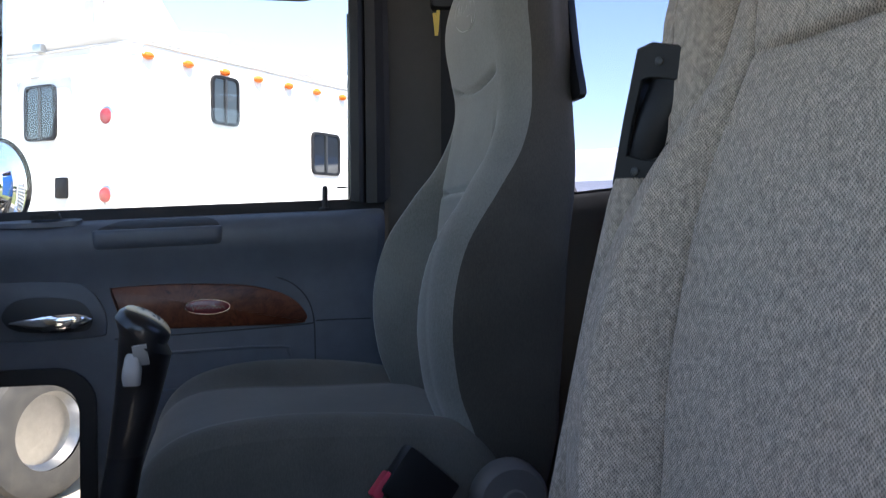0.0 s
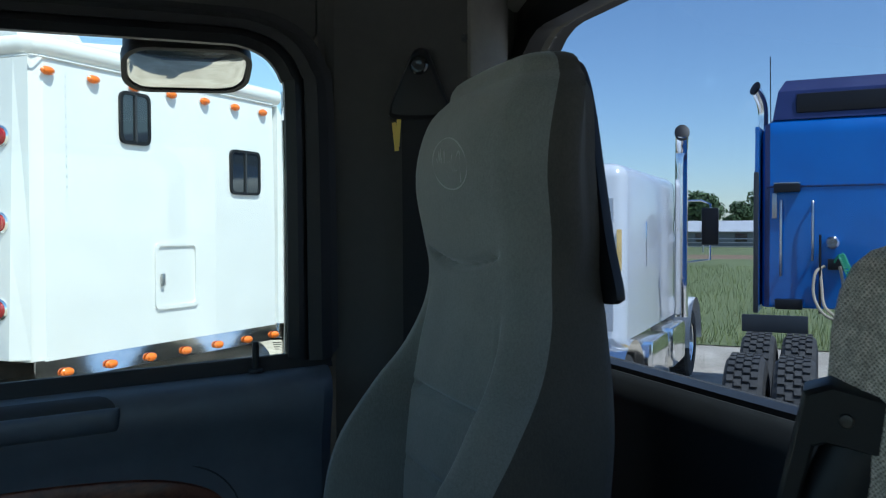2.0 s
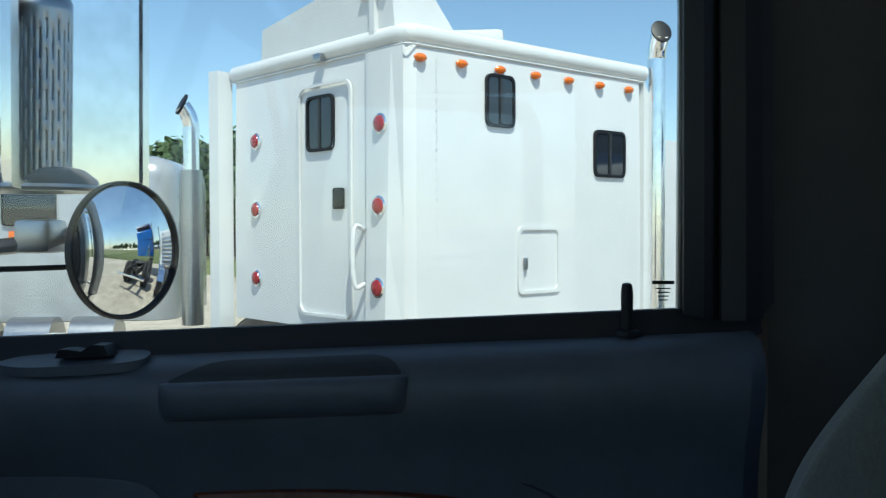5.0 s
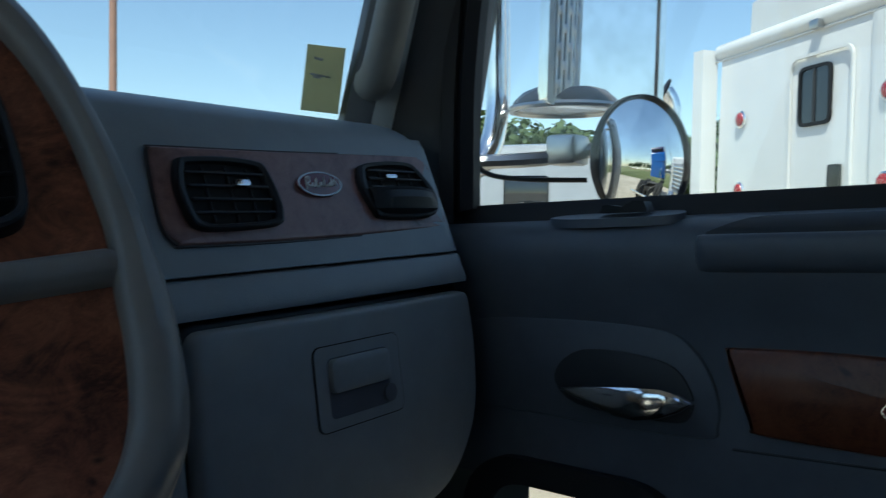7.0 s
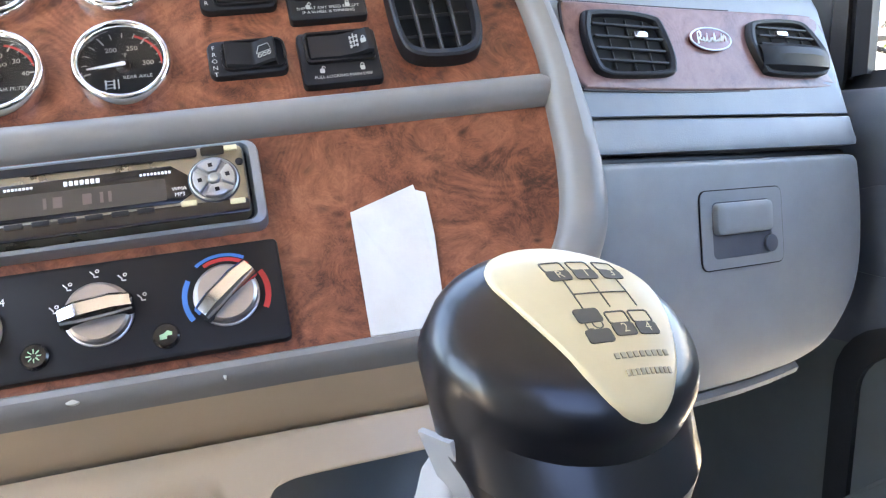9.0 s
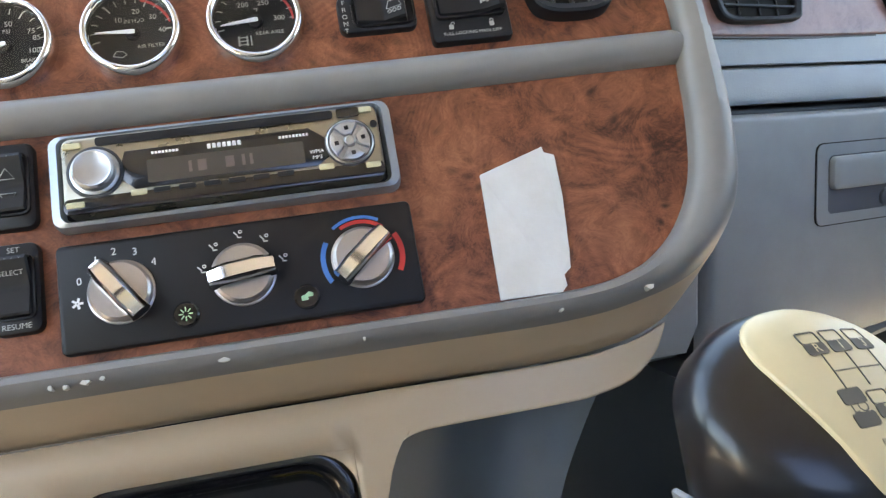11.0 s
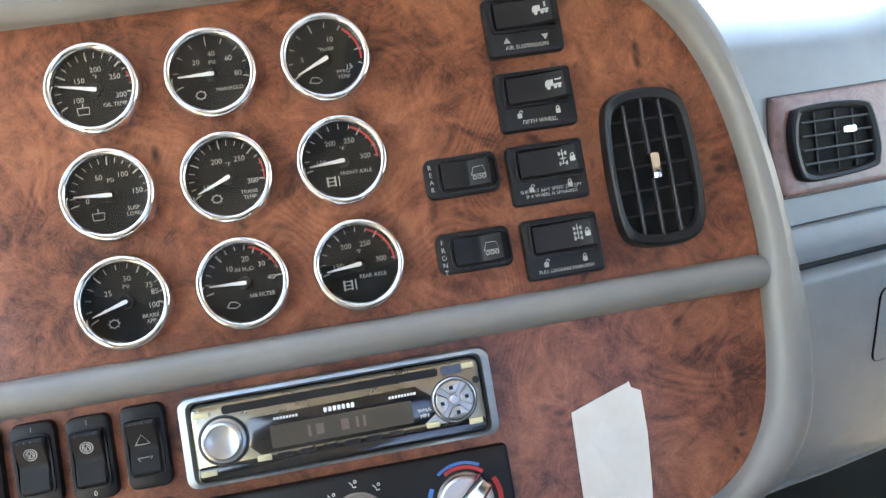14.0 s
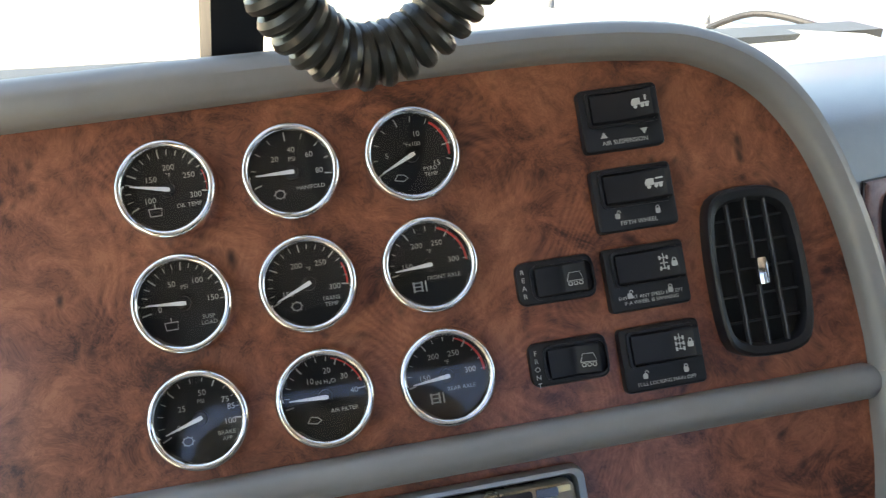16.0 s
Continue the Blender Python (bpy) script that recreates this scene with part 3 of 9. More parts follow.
# front pillars
for sx in (1, -1):
    bm = bmesh.new()
    rows = []
    for z, yo, xo in ((0.90, 0.0, 0.0), (1.0, 0.0, 0.0), (1.15, -0.05, -0.006), (1.3, -0.105, -0.015), (1.47, -0.17, -0.03)):
        base = [(0.848, 0.735), (0.838, 0.715), (0.842, 0.690), (0.868, 0.655), (0.880, 0.620), (0.893, 0.600), (0.925, 0.598), (0.97, 0.625), (0.97, 0.75), (0.90, 0.77)]
        rows.append([(side_x(sx, x + xo), y + yo * (0.25 if y < 0.61 and x > 0.885 else 0.6 if y < 0.63 else 1.0), z) for x, y in base])
    loft(bm, rows, closed=True, cap=True)
    solo("pillar_front", bm, DARK, "dark moulded front roof pillar", "pillar", kind="structure")
    bm = bmesh.new()
    rows = []
    for z, yo, xo in ((0.985, 0.0, 0.0), (1.15, -0.05, -0.006), (1.3, -0.105, -0.015), (1.47, -0.17, -0.03)):
        base = [(0.876, 0.748), (0.866, 0.738), (0.846, 0.705), (0.848, 0.684), (0.858, 0.665), (0.870, 0.672), (0.866, 0.70)]
        rows.append([(side_x(sx, x + xo), y + yo, z) for x, y in base])
    loft(bm, rows, closed=True, cap=True)
    solo("pillar_trim", bm, material("pillar_trim_grey", (0.22, 0.225, 0.22), 0.55, scale=30, bump=0.2, bump_scale=800),
         "grey plastic cover on the windshield pillar", "trim", kind="structure")
grab = thing("grab_handle", None, "grey moulded grab handle on the windshield pillar", "handle")
bm = bmesh.new()
tube(bm, [(0.835, 0.668, 1.055), (0.815, 0.640, 1.06), (0.806, 0.618, 1.10), (0.800, 0.59, 1.18), (0.792, 0.56, 1.27), (0.80, 0.56, 1.33), (0.82, 0.58, 1.35)], 0.019, 12, smooth=6)
part("grip", bm, material("grip_grey", (0.16, 0.165, 0.16), 0.5, scale=30, bump=0.3, bump_scale=700), grab)


# ---- doors ----
PEEP = rrect(0.195, 0.235, 0.045, 6, 0.435, 0.548)


def door(sx, detail):
    """A cab door: inner panel, sash, pane, lower peep window and fittings. sx: +1 passenger side, -1 driver side."""
    nm = "door_1" if detail else "door_2"
    d = thing(nm, None, "dark blue-grey padded cab door with walnut trim, closed", "door", kind="structure")
    prof = [(0.922, -0.01), (0.905, -0.002), (0.885, -0.001), (0.862, -0.006), (0.850, -0.016), (0.845, -0.034), (0.850, -0.06), (0.860, -0.085), (0.866, -0.115), (0.866, -0.15), (0.864, -0.20), (0.8635, -0.262)]
    ys = [-0.155, -0.14, -0.10, 0.0, 0.1, 0.2, 0.3, 0.4, 0.5, 0.6, 0.63]
    bm = bmesh.new()
    rows = []
    for y in ys:
        k = 0.0 if -0.15 < y < 0.62 else 0.012
        row = [(x + k, y, ledge(y) + dz) for x, dz in prof]
        row[-1] = (0.8635 + k, y, 0.690)
        row[-2] = (0.8640 + k, y, 0.745)
        rows.append([(sx * x, y, z) for x, y, z in row])
    loft(bm, rows)
    part("upper_panel", bm, DOOR_GREY, d)
    bm = bmesh.new()
    out = [(-0.155 if y < 0.435 else 0.63, 0.05 if z < 0.548 else 0.690) for y, z in PEEP]
    frame_ring(bm, out, PEEP, 0.8635, 0.93, m=YZ)
    if sx < 0:
        bmesh.ops.scale(bm, vec=(-1, 1, 1), verts=bm.verts[:])
    part("lower_panel", bm, DOOR_GREY, d, smooth=False)
    # peep window
    bm = bmesh.new()
    frame_ring(bm, rrect(0.235, 0.275, 0.06, 6, 0.435, 0.548), rrect(0.185, 0.225, 0.045, 6, 0.435, 0.548), 0.852, 0.87, m=YZ)
    if sx < 0:
        bmesh.ops.scale(bm, vec=(-1, 1, 1), verts=bm.verts[:])
    peep = part("peep_window_seal", bm, RUBBER, d, "black rubber seal of the small lower window")
    bm = bmesh.new()
    yz_plate(bm, PEEP, sx * 0.915, sx * 0.919)
    p = part("peep_window_pane", bm, GLASS, peep)
    p.visible_shadow = False
    # sash round the main pane
    inner = [(0.574, sill(0.572) + 0.002), (0.575, 1.05), (0.565, 1.16), (0.548, 1.25), (0.51, 1.353), (0.47, 1.382), (0.2, 1.387), (0.0, 1.389), (-0.040, 1.387), (-0.072, 1.374), (-0.092, 1.345), (-0.098, 1.30), (-0.100, sill(-0.1) + 0.002)]
    mid = [(0.592, sill(0.59) - 0.003), (0.593, 1.05), (0.583, 1.17), (0.562, 1.27), (0.515, 1.378), (0.475, 1.404), (0.2, 1.408), (0.0, 1.410), (-0.050, 1.407), (-0.092, 1.390), (-0.117, 1.353), (-0.124, 1.30), (-0.127, sill(-0.127) - 0.003)]
    outr = [(0.62, sill(0.62) - 0.003), (0.616, 1.05), (0.605, 1.18), (0.58, 1.29), (0.535, 1.40), (0.48, 1.424), (0.2, 1.428), (0.0, 1.430), (-0.062, 1.427), (-0.114, 1.406), (-0.146, 1.362), (-0.157, 1.30), (-0.162, sill(-0.162) - 0.003)]
    for nm2, a, b, x0, x1, mat in (("sash", inner, mid, 0.893, 0.888, BLACK), ("door_seal", mid, outr, 0.882, 0.890, RUBBER)):
        a2, b2 = catmull([(p[0], p[1], 0) for p in a], 4), catmull([(p[0], p[1], 0) for p in b], 4)
        mid2 = [(p + q) / 2 for p, q in zip(a2, b2)]
        bm = bmesh.new()
        loft(bm, [[(sx * (x1 + 0.018), p.x, p.y) for p in a2], [(sx * x0, p.x, p.y) for p in a2], [(sx * (min(x0, x1) - 0.006), p.x, p.y) for p in mid2],
                  [(sx * x1, p.x, p.y) for p in b2], [(sx * (x1 + 0.04), p.x, p.y) for p in b2]])
        part(nm2, bm, mat, d)
    bm = bmesh.new()
    loft(bm, [[(sx * 0.899, p.x, p.y) for p in catmull([(p[0], p[1], 0) for p in outr], 4)], [(sx * 0.902, p.x * 1.0 - 0.012 * (1 if p.x < 0 else -1), p.y + 0.012) for p in catmull([(p[0], p[1], 0) for p in outr], 4)]])
    part("seal_lip", bm, RUBBER, d)
    # bright edge of the glass run at the rear
    bm = bmesh.new()
    tube(bm, [(sx * 0.905, -0.098, sill(-0.1)), (sx * 0.905, -0.0985, 1.2), (sx * 0.905, -0.097, 1.29)], 0.0022, 6)
    part("glass_run", bm, STEEL, d)
    bm = bmesh.new()
    yz_plate(bm, [(p[0], p[1]) for p in inner], sx * 0.912, sx * 0.916)
    p = part("window_pane", bm, GLASS, d)
    p.visible_shadow = False
    if detail:
        bm = bmesh.new()
        box(bm, (0.9112, -0.087, 0.9815), (0.0006, 0.018, 0.0030))
        for k in range(4):
            box(bm, (0.9112, -0.087, 0.9765 - 0.0032 * k), (0.0006, 0.012 - 0.0018 * k, 0.0010))
        part("etched_mark", bm, BLACK, p, "small dark etched glass mark", smooth=False)["kind"] = "stuff"
    # weather strip along the sill
    bm = bmesh.new()
    loft(bm, [[(sx * x, y, sill(y) + dz) for x, dz in ((0.915, 0.0), (0.912, 0.006), (0.902, 0.006), (0.899, 0.003), (0.897, -0.008), (0.890, -0.016))] for y in (-0.162, 0.0, 0.3, 0.63)])
    part("weather_strip", bm, RUBBER, d)
    if not detail:
        # unseen driver door; its swing is set to tune light in the cab
        d.matrix_world = Matrix.Translation((0.24 - 0.92, 0.62, 0)) @ Matrix.Rotation(radians(-30), 4, "Z") @ Matrix.Translation((0.92, -0.62, 0))
        d["label"] = "dark blue-grey padded driver door, unseen, set ajar for the cab light"
        return d
    # pull pocket below the sill
    bm = bmesh.new()
    rows = []
    for y, k in ((0.1190, 0.013), (0.1205, 0.007), (0.1245, 0.0025), (0.131, 0.0005), (0.14, 0.0), (0.22, 0.0), (0.300, 0.0), (0.309, 0.0005), (0.3155, 0.0025), (0.3195, 0.007), (0.321, 0.013)):
        s = ledge(y)
        rows.append([(x + k, y, s + dz) for x, dz in ((0.850, -0.0182), (0.8440, -0.0186), (0.8408, -0.0200), (0.8388, -0.0232), (0.8382, -0.028), (0.8386, -0.036), (0.8410, -0.043), (0.8450, -0.048), (0.8545, -0.052))])
    loft(bm, rows)
    pocket = part("pull_handle", bm, DOOR_GREY, d, "moulded pull handle with a slot behind it")
    # slot's shade laid over the panel as a dark strip
    bm = bmesh.new()
    rows = []
    for y, top in ((0.1255, -0.0170), (0.130, -0.0115), (0.136, -0.0075), (0.145, -0.0055), (0.155, -0.0050), (0.22, -0.0050), (0.268, -0.0052), (0.282, -0.0065), (0.294, -0.0100), (0.305, -0.0145), (0.312, -0.0175)):
        row = []
        for i in range(6):
            dz = top + (-0.0200 - top) * i / 5
            x = float(np.interp(-dz, [0.003, 0.006, 0.016, 0.034], [0.874, 0.862, 0.850, 0.845]))
            row.append((x - 0.0009, y, ledge(y) + dz + 0.0009))
        rows.append(row)
    loft(bm, rows)
    part("slot", bm, DARK, pocket, "dark strip painted for the shaded slot behind the handle")
    # window switch on its plinth
    bm = bmesh.new()
    pl = [(0.338, 0.868), (0.352, 0.855), (0.40, 0.851), (0.44, 0.853), (0.466, 0.866), (0.455, 0.884), (0.40, 0.890), (0.35, 0.888)]
    rows = []
    for dz in (-0.004, 0.004):
        rows.append([(p.y, p.x, ledge(p.x) + dz - (0.889 - p.y) * 0.16) for p in catmull([(a, b, 0) for a, b in pl], 4, True)])
    loft(bm, rows, closed=True, cap=True)
    plinth = part("switch_plinth", bm, DOOR_GREY, d)
    bm = bmesh.new()
    loft(bm, [[(x, y, ledge(y) + z) for y, z in ((0.368, 0.003), (0.372, 0.012), (0.382, 0.013), (0.392, 0.008), (0.404, 0.010), (0.411, 0.010), (0.414, 0.003))] for x in (0.862, 0.864, 0.876, 0.878)], cap=True)
    part("window_switch", bm, BLACK, plinth, "black rocker switch")
    # lock pin
    bm = bmesh.new()
    lathe(bm, [(0.011, 0.0), (0.010, 0.003), (0.0055, 0.004), (0.0048, 0.012), (0.005, 0.027), (0.004, 0.032), (0, 0.033)], 14, m=Matrix.Translation((0.889, -0.054, sill(-0.05) - 0.012)) @ Matrix.Diagonal((1, 1, 1.3, 1)))
    part("lock_pin", bm, BLACK, d, "black plastic lock pin")
    # walnut trim with an oval badge
    out = catmull([(0.296, 0.808, 0), (0.288, 0.812, 0), (0.20, 0.8165, 0), (0.10, 0.814, 0), (0.045, 0.805, 0), (0.005, 0.788, 0), (-0.018, 0.762, 0), (-0.016, 0.750, 0), (0.0, 0.7455, 0), (0.12, 0.7435, 0), (0.262, 0.7435, 0), (0.276, 0.752, 0), (0.290, 0.785, 0)], 4, True)
    bm = bmesh.new()
    yz_plate(bm, [(p.x, p.y) for p in out], 0.866, 0.8585, 0.003)
    wood = part("wood_trim", bm, BURL_DOOR, d, "glossy walnut burl insert")
    bm = bmesh.new()
    o2 = [(0.145 + 0.036 * math.cos(a), 0.778 + 0.0125 * math.sin(a)) for a in [2 * math.pi * i / 28 for i in range(28)]]
    yz_plate(bm, o2, 0.8585, 0.855, 0.0015)
    badge = part("badge", bm, BADGE_RED, wood, "oval dark red badge with a chrome rim")
    bm = bmesh.new()
    tube(bm, [(0.8553, y, z) for y, z in o2 + o2[:1]], 0.0007, 6, caps=False)
    part("badge_rim", bm, CHROME, badge)
    bm = bmesh.new()
    tube(bm, [(0.8546, 0.145 + 0.027 - 0.054 * i / 24, 0.777 + 0.0036 * math.sin(i * 2.3) * (1.6 if i < 4 else 0.8)) for i in range(25)], 0.0005, 5, smooth=3)
    part("badge_script", bm, GREY_INK, badge)
    # lever recess, its shade painted as a dark plate on the surround
    bm = bmesh.new()
    ro = catmull([(0.47, 0.822, 0), (0.36, 0.822, 0), (0.325, 0.808, 0), (0.305, 0.775, 0), (0.302, 0.745, 0), (0.32, 0.732, 0), (0.47, 0.729, 0), (0.56, 0.735, 0), (0.57, 0.775, 0), (0.55, 0.812, 0)], 4, True)
    yz_plate(bm, [(p.x, p.y) for p in ro], 0.866, 0.861, 0.003)
    rec = part("lever_surround", bm, DOOR_GREY, d)
    bm = bmesh.new()
    ri = catmull([(0.425, 0.797, 0), (0.35, 0.794, 0), (0.325, 0.772, 0), (0.325, 0.75, 0), (0.345, 0.742, 0), (0.43, 0.745, 0), (0.455, 0.77, 0)], 4, True)
    yz_plate(bm, [(p.x, p.y) for p in ri], 0.8612, 0.8585, 0.001)
    part("lever_recess_shade", bm, DARK, rec)
    bm = bmesh.new()
    rows = []
    for y, top, low, x in ((0.322, 0.764, 0.761, 0.855), (0.330, 0.770, 0.754, 0.848), (0.345, 0.774, 0.748, 0.843), (0.365, 0.773, 0.744, 0.840), (0.385, 0.771, 0.745, 0.840), (0.405, 0.768, 0.750, 0.842), (0.425, 0.765, 0.754, 0.846), (0.442, 0.761, 0.758, 0.853)):
        mid, h = (top + low) / 2, (top - low) / 2
        rows.append([(x + (0.007 if c > 0 else 0.0045) * c, y, mid + h * s_) for c, s_ in [(math.copysign(abs(math.cos(a)) ** 0.7, math.cos(a)), math.sin(a)) for a in [2 * math.pi * i / 20 for i in range(20)]]])
    loft(bm, rows, closed=True, cap=True)
    part("door_lever", bm, CHROME, d, "chrome door lever")
    # pressed grooves round the trim and across the lower panel
    for line in ([(0.60, 0.829), (0.457, 0.834), (0.332, 0.837), (0.16, 0.836), (0.078, 0.834), (0.038, 0.827), (0.003, 0.812), (-0.021, 0.785), (-0.031, 0.750), (-0.033, 0.690), (-0.033, 0.60)],
                 [(0.29, 0.728), (0.10, 0.737), (-0.01, 0.743), (-0.031, 0.746)], [(-0.034, 0.749), (-0.074, 0.750), (-0.13, 0.750)]):
        # a thin dark tube paints the groove's shaded line
        bm = bmesh.new()
        tube(bm, [(float(np.interp(z, [0.60, 0.69, 0.745, 0.81, 0.84], [0.8637, 0.8639, 0.8643, 0.8662, 0.8664])), y, z) for y, z in line], 0.0013, 6, smooth=5)
        part("panel_groove_shade", bm, DARK, d)
    for y0, y1, z in ((0.013, 0.22, 0.702), (0.02, 0.22, 0.641)):
        bm = bmesh.new()
        tube(bm, [(0.866, y0 - 0.004, z - 0.012), (0.8652, y0, z - 0.003), (0.8650, y0 + 0.006, z + 0.004), (0.8650, (y0 + y1) / 2, z + 0.004), (0.8650, y1, z)], 0.0034, 8, smooth=3)
        part("panel_rib", bm, DOOR_GREY, d)
    return d


door(1, True)
door(-1, False)

# ---- dashboard ----
PU, PV, PN = Vector((0.9582, -0.2553, 0.1293)), Vector((0.0227, 0.5182, 0.8550)), Vector((-0.2853, -0.8163, 0.5023))
MP = Matrix.Translation((0.130, 0.6145, 0.9355)) @ Matrix((PU, PV, PN)).transposed().to_4x4()


def on_panel(a, b, n=0.0, rz=0.0):
    """A pose on the centre panel: a along it, b up it, n out of it."""
    return MP @ at(a, b, n, rz)


dash = thing("dashboard", MP, "grey vinyl truck dashboard with walnut burl panels", "dashboard")

IN_TOP = [(-0.30, 0.1047), (-0.2, 0.1047), (-0.0663, 0.1046), (0.0629, 0.105), (0.1309, 0.1045), (0.1656, 0.103), (0.2008, 0.0999), (0.236, 0.093), (0.269, 0.0726), (0.29, 0.043), (0.3025, 0.009), (0.31, -0.032), (0.3132, -0.08), (0.3125, -0.10)]
IN_LOW = [(0.3092, -0.117), (0.306, -0.151), (0.2993, -0.184), (0.2891, -0.206), (0.2737, -0.224), (0.2503, -0.2374), (0.2143, -0.2433), (0.136, -0.2432), (0.006, -0.2425), (-0.1166, -0.242), (-0.2, -0.242), (-0.3, -0.242)]
OUT_TOP = [(-0.30, 0.140), (-0.2, 0.138), (-0.062, 0.1363), (0.067, 0.132), (0.1351, 0.130), (0.17, 0.1285), (0.2052, 0.1253), (0.2404, 0.1182), (0.2747, 0.1026), (0.3003, 0.0777), (0.3175, 0.040), (0.3311, -0.0205), (0.3366, -0.0715), (0.3372, -0.10)]
OUT_LOW = [(0.3383, -0.112), (0.3384, -0.1382), (0.3318, -0.1888), (0.3174, -0.2209), (0.2914, -0.2474), (0.2534, -0.2615), (0.2003, -0.266), (0.12, -0.265), (0.0, -0.2645), (-0.12, -0.2645), (-0.2, -0.265), (-0.3, -0.265)]


def rounded(poly, r, seg=5):
    """A polygon with its corners rounded; r a number or one for each corner."""
    out = []
    n = len(poly)
    for i in range(n):
        p0, p1, p2 = Vector(poly[i - 1]), Vector(poly[i]), Vector(poly[(i + 1) % n])
        rr = r[i] if isinstance(r, (list, tuple)) else r
        a, b = p0 - p1, p2 - p1
        if rr <= 0:
            out.append((p1.x, p1.y))
            continue
        s, e = p1 + a.normalized() * min(rr, a.length * 0.49), p1 + b.normalized() * min(rr, b.length * 0.49)
        for j in range(seg + 1):
            t = j / seg
            q = s * (1 - t) ** 2 + p1 * 2 * t * (1 - t) + e * t * t
            out.append((q.x, q.y))
    return out


def plate(outline, n0, n1, bevel=0.0):
    return prism(bmesh.new(), outline, n0, n1, bevel)


def sm(pts, n=4):
    return [(p.x, p.y) for p in catmull([(a, b, 0) for a, b in pts], n)]


# walnut panels above and below the cross strip
part("upper_wood_panel", plate(sm(IN_TOP[:-1]) + [(0.3125, -0.099), (-0.30, -0.099)], -0.02, 0.0), BURL, dash, "reddish walnut burl veneer panel")
part("lower_wood_panel", plate([(-0.30, -0.113)] + [(0.309, -0.113)] + sm(IN_LOW), -0.02, 0.0), BURL, dash, "reddish walnut burl veneer panel")


def rim(inner, outer, prof, name, mat):
    """A soft rim swept between an inner and an outer outline. prof: (share of the width, height)."""
    a, b = sm(inner, 5), sm(outer, 5)
    bm = bmesh.new()
    rows = []
    for s, h in prof:
        rows.append([(p[0] + (q[0] - p[0]) * s, p[1] + (q[1] - p[1]) * s, h) for p, q in zip(a, b)])
    loft(bm, rows)
    return part(name, bm, mat, dash)


RIMP = [(0.0, -0.004), (0.0, 0.006), (0.06, 0.0105), (0.2, 0.014), (0.45, 0.0155), (0.7, 0.012), (0.88, 0.004), (0.98, -0.010), (1.03, -0.03), (1.12, -0.09), (1.2, -0.20)]
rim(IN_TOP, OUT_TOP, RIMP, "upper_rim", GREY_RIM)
# lower rim: a rounded edge whose long underside runs back to the knee shell
SIDE_P = [(0.0, -0.004), (0.0, 0.0072), (0.06, 0.0117), (0.2, 0.0152), (0.45, 0.0167), (0.7, 0.0132), (0.88, 0.004), (0.95, -0.005), (0.98, -0.010), (1.0, -0.018), (1.03, -0.03), (1.05, -0.06), (1.06, -0.16)]
LOW_P = [(0.0, -0.004), (0.0, 0.0065), (0.07, 0.0100), (0.22, 0.0115), (0.38, 0.0100), (0.50, 0.0065), (0.60, 0.001), (0.66, -0.003), (0.74, -0.007), (0.85, -0.013), (1.05, -0.024), (1.35, -0.040), (1.30, -0.075)]
rows = []
for p, q in zip(sm([IN_TOP[-1]] + IN_LOW, 5), sm([OUT_TOP[-1]] + OUT_LOW, 5)):
    w = min(1.0, max(0.0, (0.302 - p[0]) / 0.055)) if p[1] < -0.16 else 0.0
    w = w * w * (3 - 2 * w)
    row = []
    for (s0, h0), (s1, h1) in zip(SIDE_P, LOW_P):
        k, h = s0 + (s1 - s0) * w, h0 + (h1 - h0) * w
        row.append((p[0] + (q[0] - p[0]) * k, p[1] + (q[1] - p[1]) * k, h))
    rows.append(row)
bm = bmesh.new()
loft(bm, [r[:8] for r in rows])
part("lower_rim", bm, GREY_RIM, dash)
# underside takes the knee shell's tan: warm bounce light put into its colour
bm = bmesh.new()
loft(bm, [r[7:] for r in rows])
part("rim_underside", bm, TAN_GREY, dash, "underside of the rim, coloured warm for bounced light")
# cross strip: a half-round bar with a blunt end
bm = bmesh.new()
rows = []
for a, k in ((-0.30, 1), (0.0, 1), (0.2, 1), (0.30, 1), (0.309, 1), (0.3135, 0.85), (0.3155, 0.5)):
    rows.append([(a, -0.106 + 0.0105 * k * math.cos(t), 0.0125 * k * math.sin(t)) for t in [math.pi * i / 10 for i in range(11)]])
loft(bm, rows)
part("cross_strip", bm, GREY_RIM, dash)
# worn light scuffs on the lower rim
bm = bmesh.new()
rng = random.Random(4)
for a, b in ((-0.052, -0.252), (-0.045, -0.2525), (-0.036, -0.2515), (-0.028, -0.251), (0.03, -0.2515), (0.10, -0.252), (0.205, -0.2535), (0.256, -0.2485)):
    w = rng.uniform(0.001, 0.0028)
    prism(bm, [(a + w * math.cos(t) * rng.uniform(0.6, 1.2), b + 0.0011 * math.sin(t) * rng.uniform(0.6, 1.4)) for t in [2 * math.pi * i / 9 for i in range(9)]], 0.004, 0.0112)
part("scuffs", bm, material("scuffed_pale", (0.55, 0.54, 0.5), 0.7), dash)["kind"] = "stuff"

# warm grey knee shell below the rim: a groove, then the shell with a tray opening and a cut-out
shell = [(0.2800, -0.2640), (0.276, -0.271), (0.269, -0.2800), (0.2525, -0.2925), (0.229, -0.2980), (0.21, -0.2992), (0.142, -0.2998), (0.124, -0.3008), (0.1135, -0.3045), (0.1065, -0.3110), (0.1020, -0.325), (0.0970, -0.3536), (0.092, -0.40), (0.090, -0.47)]
tray_hole = rrect(0.150, 0.16, 0.016, 5, 0.010, -0.3785)
out = catmull([(a, b, 0) for a, b in shell], 3)
bm = bmesh.new()
# shell in strips round the tray opening
outl = [(p.x, p.y) for p in out]


def dish(a, b):
    return -0.043 - 0.12 * max(0.0, -0.275 - b) - 4.0 * max(0.0, a - 0.245) ** 2


